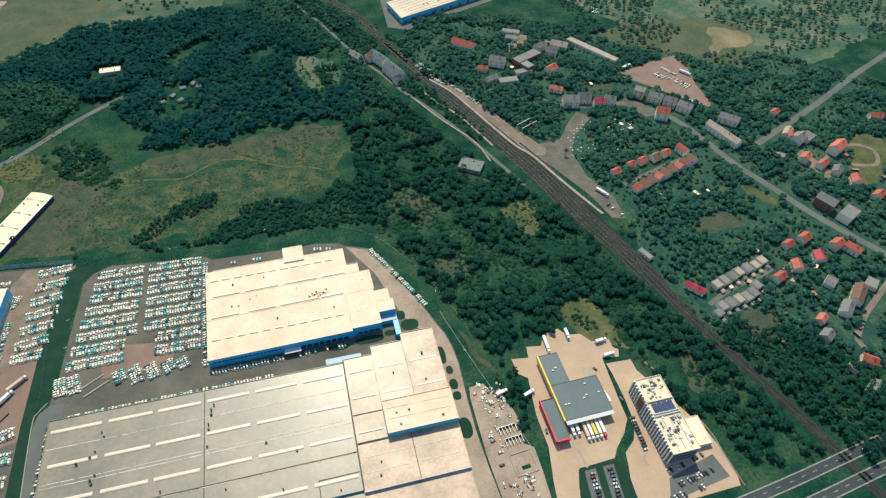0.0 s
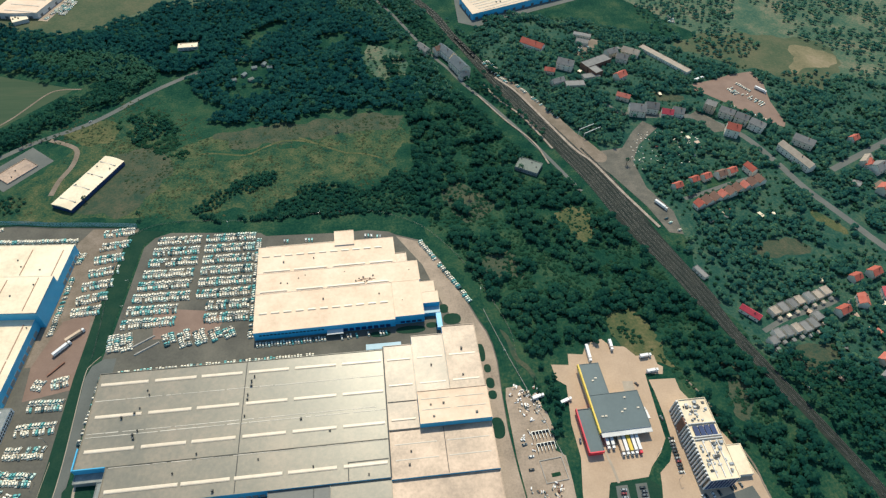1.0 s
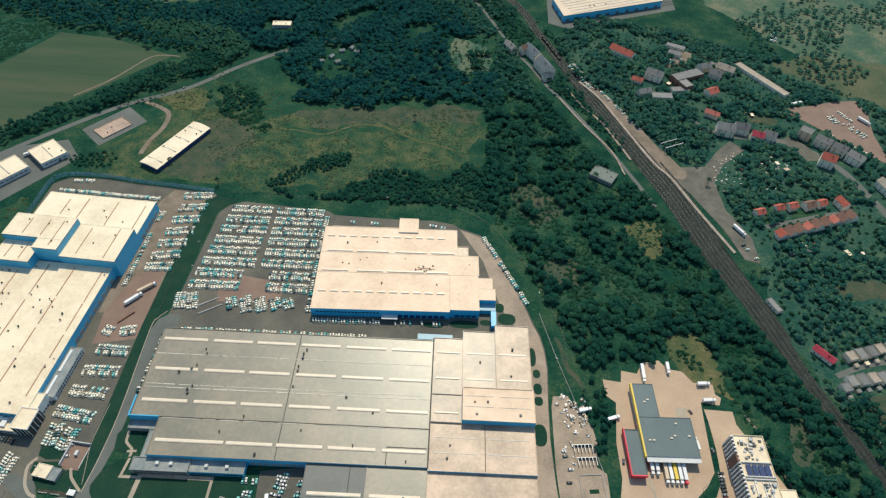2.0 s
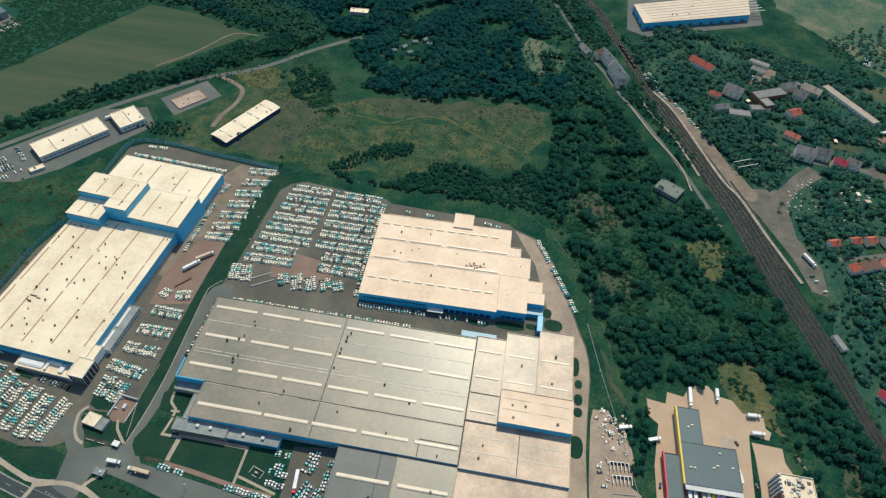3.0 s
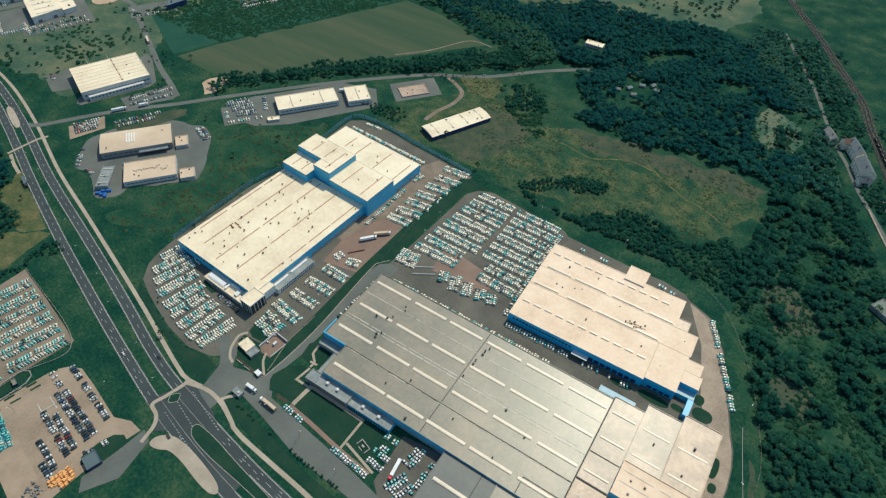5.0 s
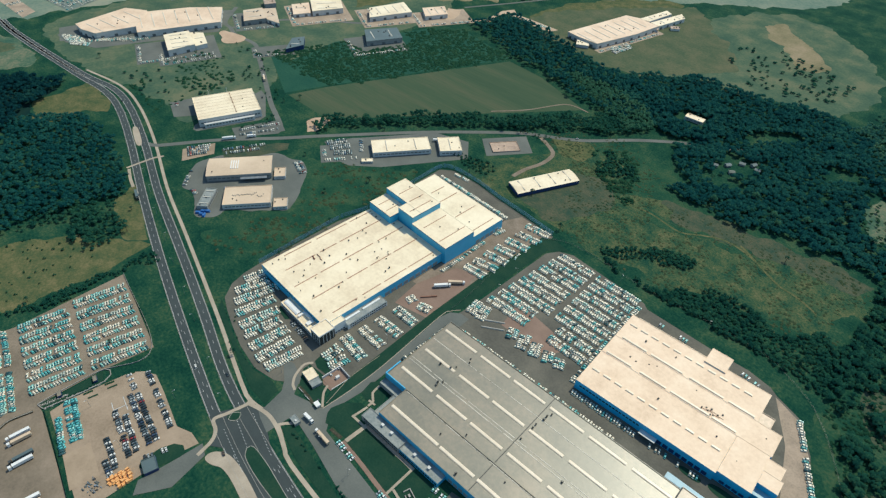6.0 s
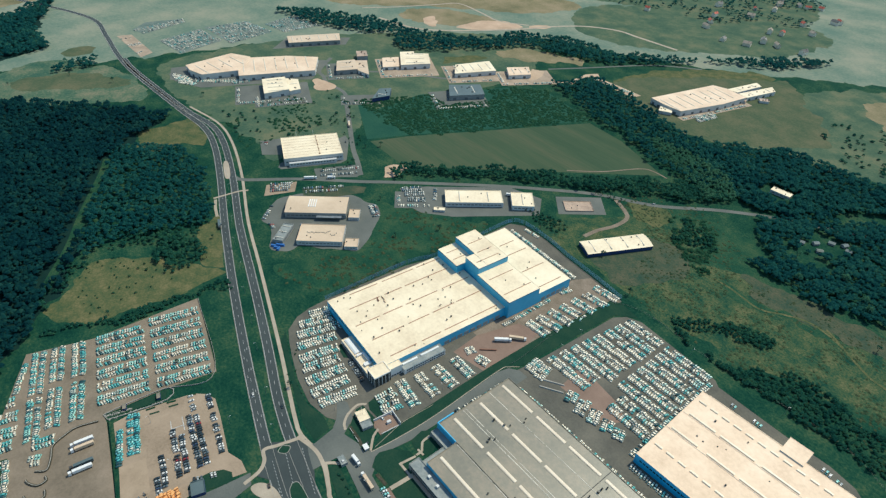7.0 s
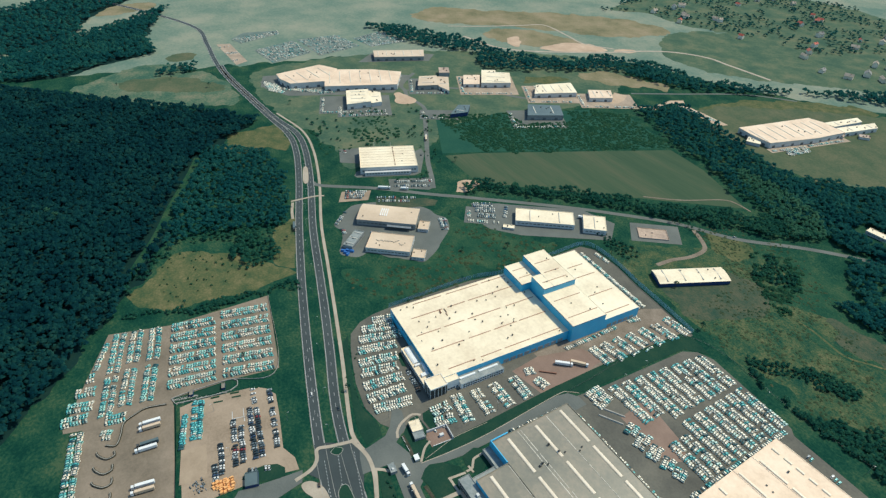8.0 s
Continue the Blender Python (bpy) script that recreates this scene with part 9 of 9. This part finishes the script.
STREETS = [MANOR_GRASS, TOWN_HEATH, [(344, 460), (400, 477), (406, 470), (353, 451)], [(400, 600), (421, 558), (443, 563), (430, 590), (416, 608)], [(373, 652), (412, 639), (409, 624), (374, 631)], [(306, 764), (326, 794), (344, 786), (325, 760)], [(561, 450), (573, 397), (588, 401), (579, 459)], [(300, 640), (330, 610), (405, 602), (457, 560), (478, 500), (492, 450), (528, 356), (565, 289), (610, 215), (590, 215), (545, 289), (510, 356), (472, 453), (462, 500), (442, 552), (400, 586), (325, 596), (292, 632)],
           [(228, 565), (340, 595), (356, 575), (322, 540), (304, 510), (304, 470), (322, 430), (318, 392), (290, 400), (262, 490)], [(435, 666), (467, 673), (500, 685), (532, 690), (535, 659), (524, 618), (521, 572), (515, 563), (499, 576), (480, 599), (463, 620), (443, 642), (431, 653)],
           [(530, 490), (565, 506), (667, 553), (850, 641), (850, 621), (667, 533), (565, 486), (530, 470)], [(387, 379), (419, 381), (443, 369), (421, 357), (388, 358), (374, 367)], [(354, 248), (374, 254), (394, 252), (400, 241), (381, 229), (358, 221), (348, 232)], [(470, 422), (483, 411), (495, 390), (488, 378), (466, 389), (461, 407)], [(438, 205), (450, 198), (466, 202), (512, 236), (545, 258), (540, 268), (505, 248), (470, 220), (456, 214), (446, 222)], [(338, 268), (372, 279), (412, 288), (434, 296), (432, 305), (408, 299), (368, 290), (336, 277)]]
TOWN = [(180, 700), (250, 580), (300, 480), (310, 400), (310, 350), (322, 260), (344, 240), (420, 200), (470, 160), (640, 160), (700, 420), (800, 560), (620, 700), (520, 760), (420, 800), (300, 860), (200, 880), (150, 800)]
wood("town_trees", TOWN, 5.8, (2.2, 5.6), (3.5, 8.0), 37, HAZED_TOWN_LEAF, "garden and street trees between the town houses", HOMES + STREETS, 0.15, 38.0, 10, 0.15)
wood("garden_shrubs", TOWN, 6.6, (1.0, 2.6), (1.2, 3.5), 38, SCRUB, "hedges and shrubs in the town gardens", HOMES + STREETS, 0.4, 0, 5, 0.05, "bushes")
wood("goods_bank_wood", [(250, 575), (268, 542), (292, 544), (312, 572), (332, 596), (300, 640), (220, 700), (190, 720)], 6.0, (2.0, 4.0), (5, 11), 39, HAZED_TOWN_LEAF, "trees on the bank above the goods yard", HOMES, 0.1, 0, 10, 0.15)
wood("heath_bushes", [(560, 640), (900, 680), (1100, 900), (700, 1100), (420, 880), (440, 790)], 9.0, (2.0, 4.5), (3, 8), 40, HAZED_TOWN_LEAF, "bushes and small trees on the heath", (), 0.15, 95.0, 8, 0.05, "bushes")
wood("depot_hedge", [(138, 250), (132, 262), (122, 240), (130, 200), (138, 190)], 4.5, (1.5, 2.8), (2.5, 6), 41, LEAF, "dark bushes beside the depot yard", (), 0.1, 0, 9, 0.1, "bushes")
wood("road_hedge", [(-255, 118), (-218, 115), (-173, 112), (-120, 108.6), (-120, 107.4), (-173, 110.6), (-218, 113.6), (-255, 116.6)], 2.6, (1.0, 1.5), (1.4, 2.4), 42, LEAF, "clipped row of small hedge bushes", (), 0.1, 0, 7, 0.0, "bushes")
wood("verge_bushes", [(-400, 160), (-330, 136), (-318, 126), (-360, 134), (-410, 152)], 6.0, (0.5, 1.0), (0.8, 1.6), 43, SCRUB, "small planted bushes on the verge", (), 0.4, 0, 6, 0.0, "bushes")


def make_tree(seed, tall, leaves=LEAF, label="leafy broadleaf tree with dense green crown"):
    """A tree with a tapered trunk, limbs and a ragged crown of leaf clumps."""
    r = random.Random(seed)
    thing = root("tree", pose(0, 0, -80), label, "tree", "single trees")
    rows, n = [], 7
    for z, w in ((0, 0.34), (tall * 0.25, 0.24), (tall * 0.55, 0.15), (tall * 0.85, 0.05)):
        rows.append([(w * math.cos(6.2832 * k / n) + 0.03 * z * math.sin(seed), w * math.sin(6.2832 * k / n), z) for k in range(n)])
    verts = [v for row in rows for v in row]
    part("trunk", solid("trunk", verts, [(i * n + k, i * n + (k + 1) % n, (i + 1) * n + (k + 1) % n, (i + 1) * n + k) for i in range(3) for k in range(n)], WOOD), thing)
    for j in range(5):
        a, z, reach = r.uniform(0, 6.283), tall * r.uniform(0.3, 0.6), tall * r.uniform(0.18, 0.3)
        dx, dy = math.cos(a), math.sin(a)
        s = Vector((-dy, dx, 0)) * 0.09
        p, q = Vector((0, 0, z)), Vector((dx * reach, dy * reach, z + reach * 0.7))
        up = Vector((0, 0, 0.09))
        part("limb", solid("limb", [p + s, p - s, p + up, q + s * 0.4, q - s * 0.4, q + up * 0.4], [(0, 1, 4, 3), (1, 2, 5, 4), (2, 0, 3, 5), (3, 4, 5)], WOOD), thing)
    v, t, soft = foliage(np.array([0.0]), np.array([0.0]), (tall * 0.32, tall * 0.36), (tall, tall), seed, 46, 0.3)
    centre = np.repeat(v.reshape(-1, 5, 3).mean(1), 5, 0)
    part("crown", quick_mesh("crown", centre + (v - centre) * 0.7, t, [leaves], None, True, soft), thing)
    return thing


kinds = [make_tree(s, h) for s, h in ((1, 7.0), (2, 9.0), (3, 11.0), (4, 6.0))]
spots = [(-150, 640), (-40, 600), (20, 470), (-60, 470), (-180, 470), (10, 455), (62, 446), (120, 244), (122, 236), (128, 228), (-240, 470), (-420, 230), (-425, 300), (-300, 500), (-380, 480), (-430, 60), (-530, 30), (-345, 128), (-560, 140), (-590, 160), (390, 244), (300, 380), (290, 510), (-360, 610), (-385, 604), (-375, 608), (-392, 598), (-368, 606), (-670, 420), (-660, 440), (-640, 380), (-520, 470), (-940, 440), (-965, 300), (-1100, 200), (-1180, 60), (-1170, 150), (-1210, 180), (-560, 300), (-545, 360), (-470, 330), (-450, 380), (100, 470), (110, 455), (140, 480), (-20, 660), (-100, 650)]
for k, (x, y) in enumerate(spots):
    copy_thing(kinds[k % 4], pose(x, y, 0, 0, 0, 47 * k))
bright = [make_tree(s, h, PALE_LEAF, "bright pale-green tree standing out of the wood") for s, h in ((5, 13.0), (6, 15.0))]
for k, (x, y) in enumerate([(-107, 678), (-78, 658), (-161, 681), (-47, 675), (19, 694), (-140, 637), (-225, 778), (-21, 736), (110, 630), (125, 568), (164, 507), (-772, -74), (-761, -67), (-107, 679), (-69, 647), (-19, 703)]):
    copy_thing(bright[k % 2], pose(x, y, 0, 0, 0, 61 * k))
for thing in bright:
    remove(thing)
for thing in kinds:
    remove(thing)
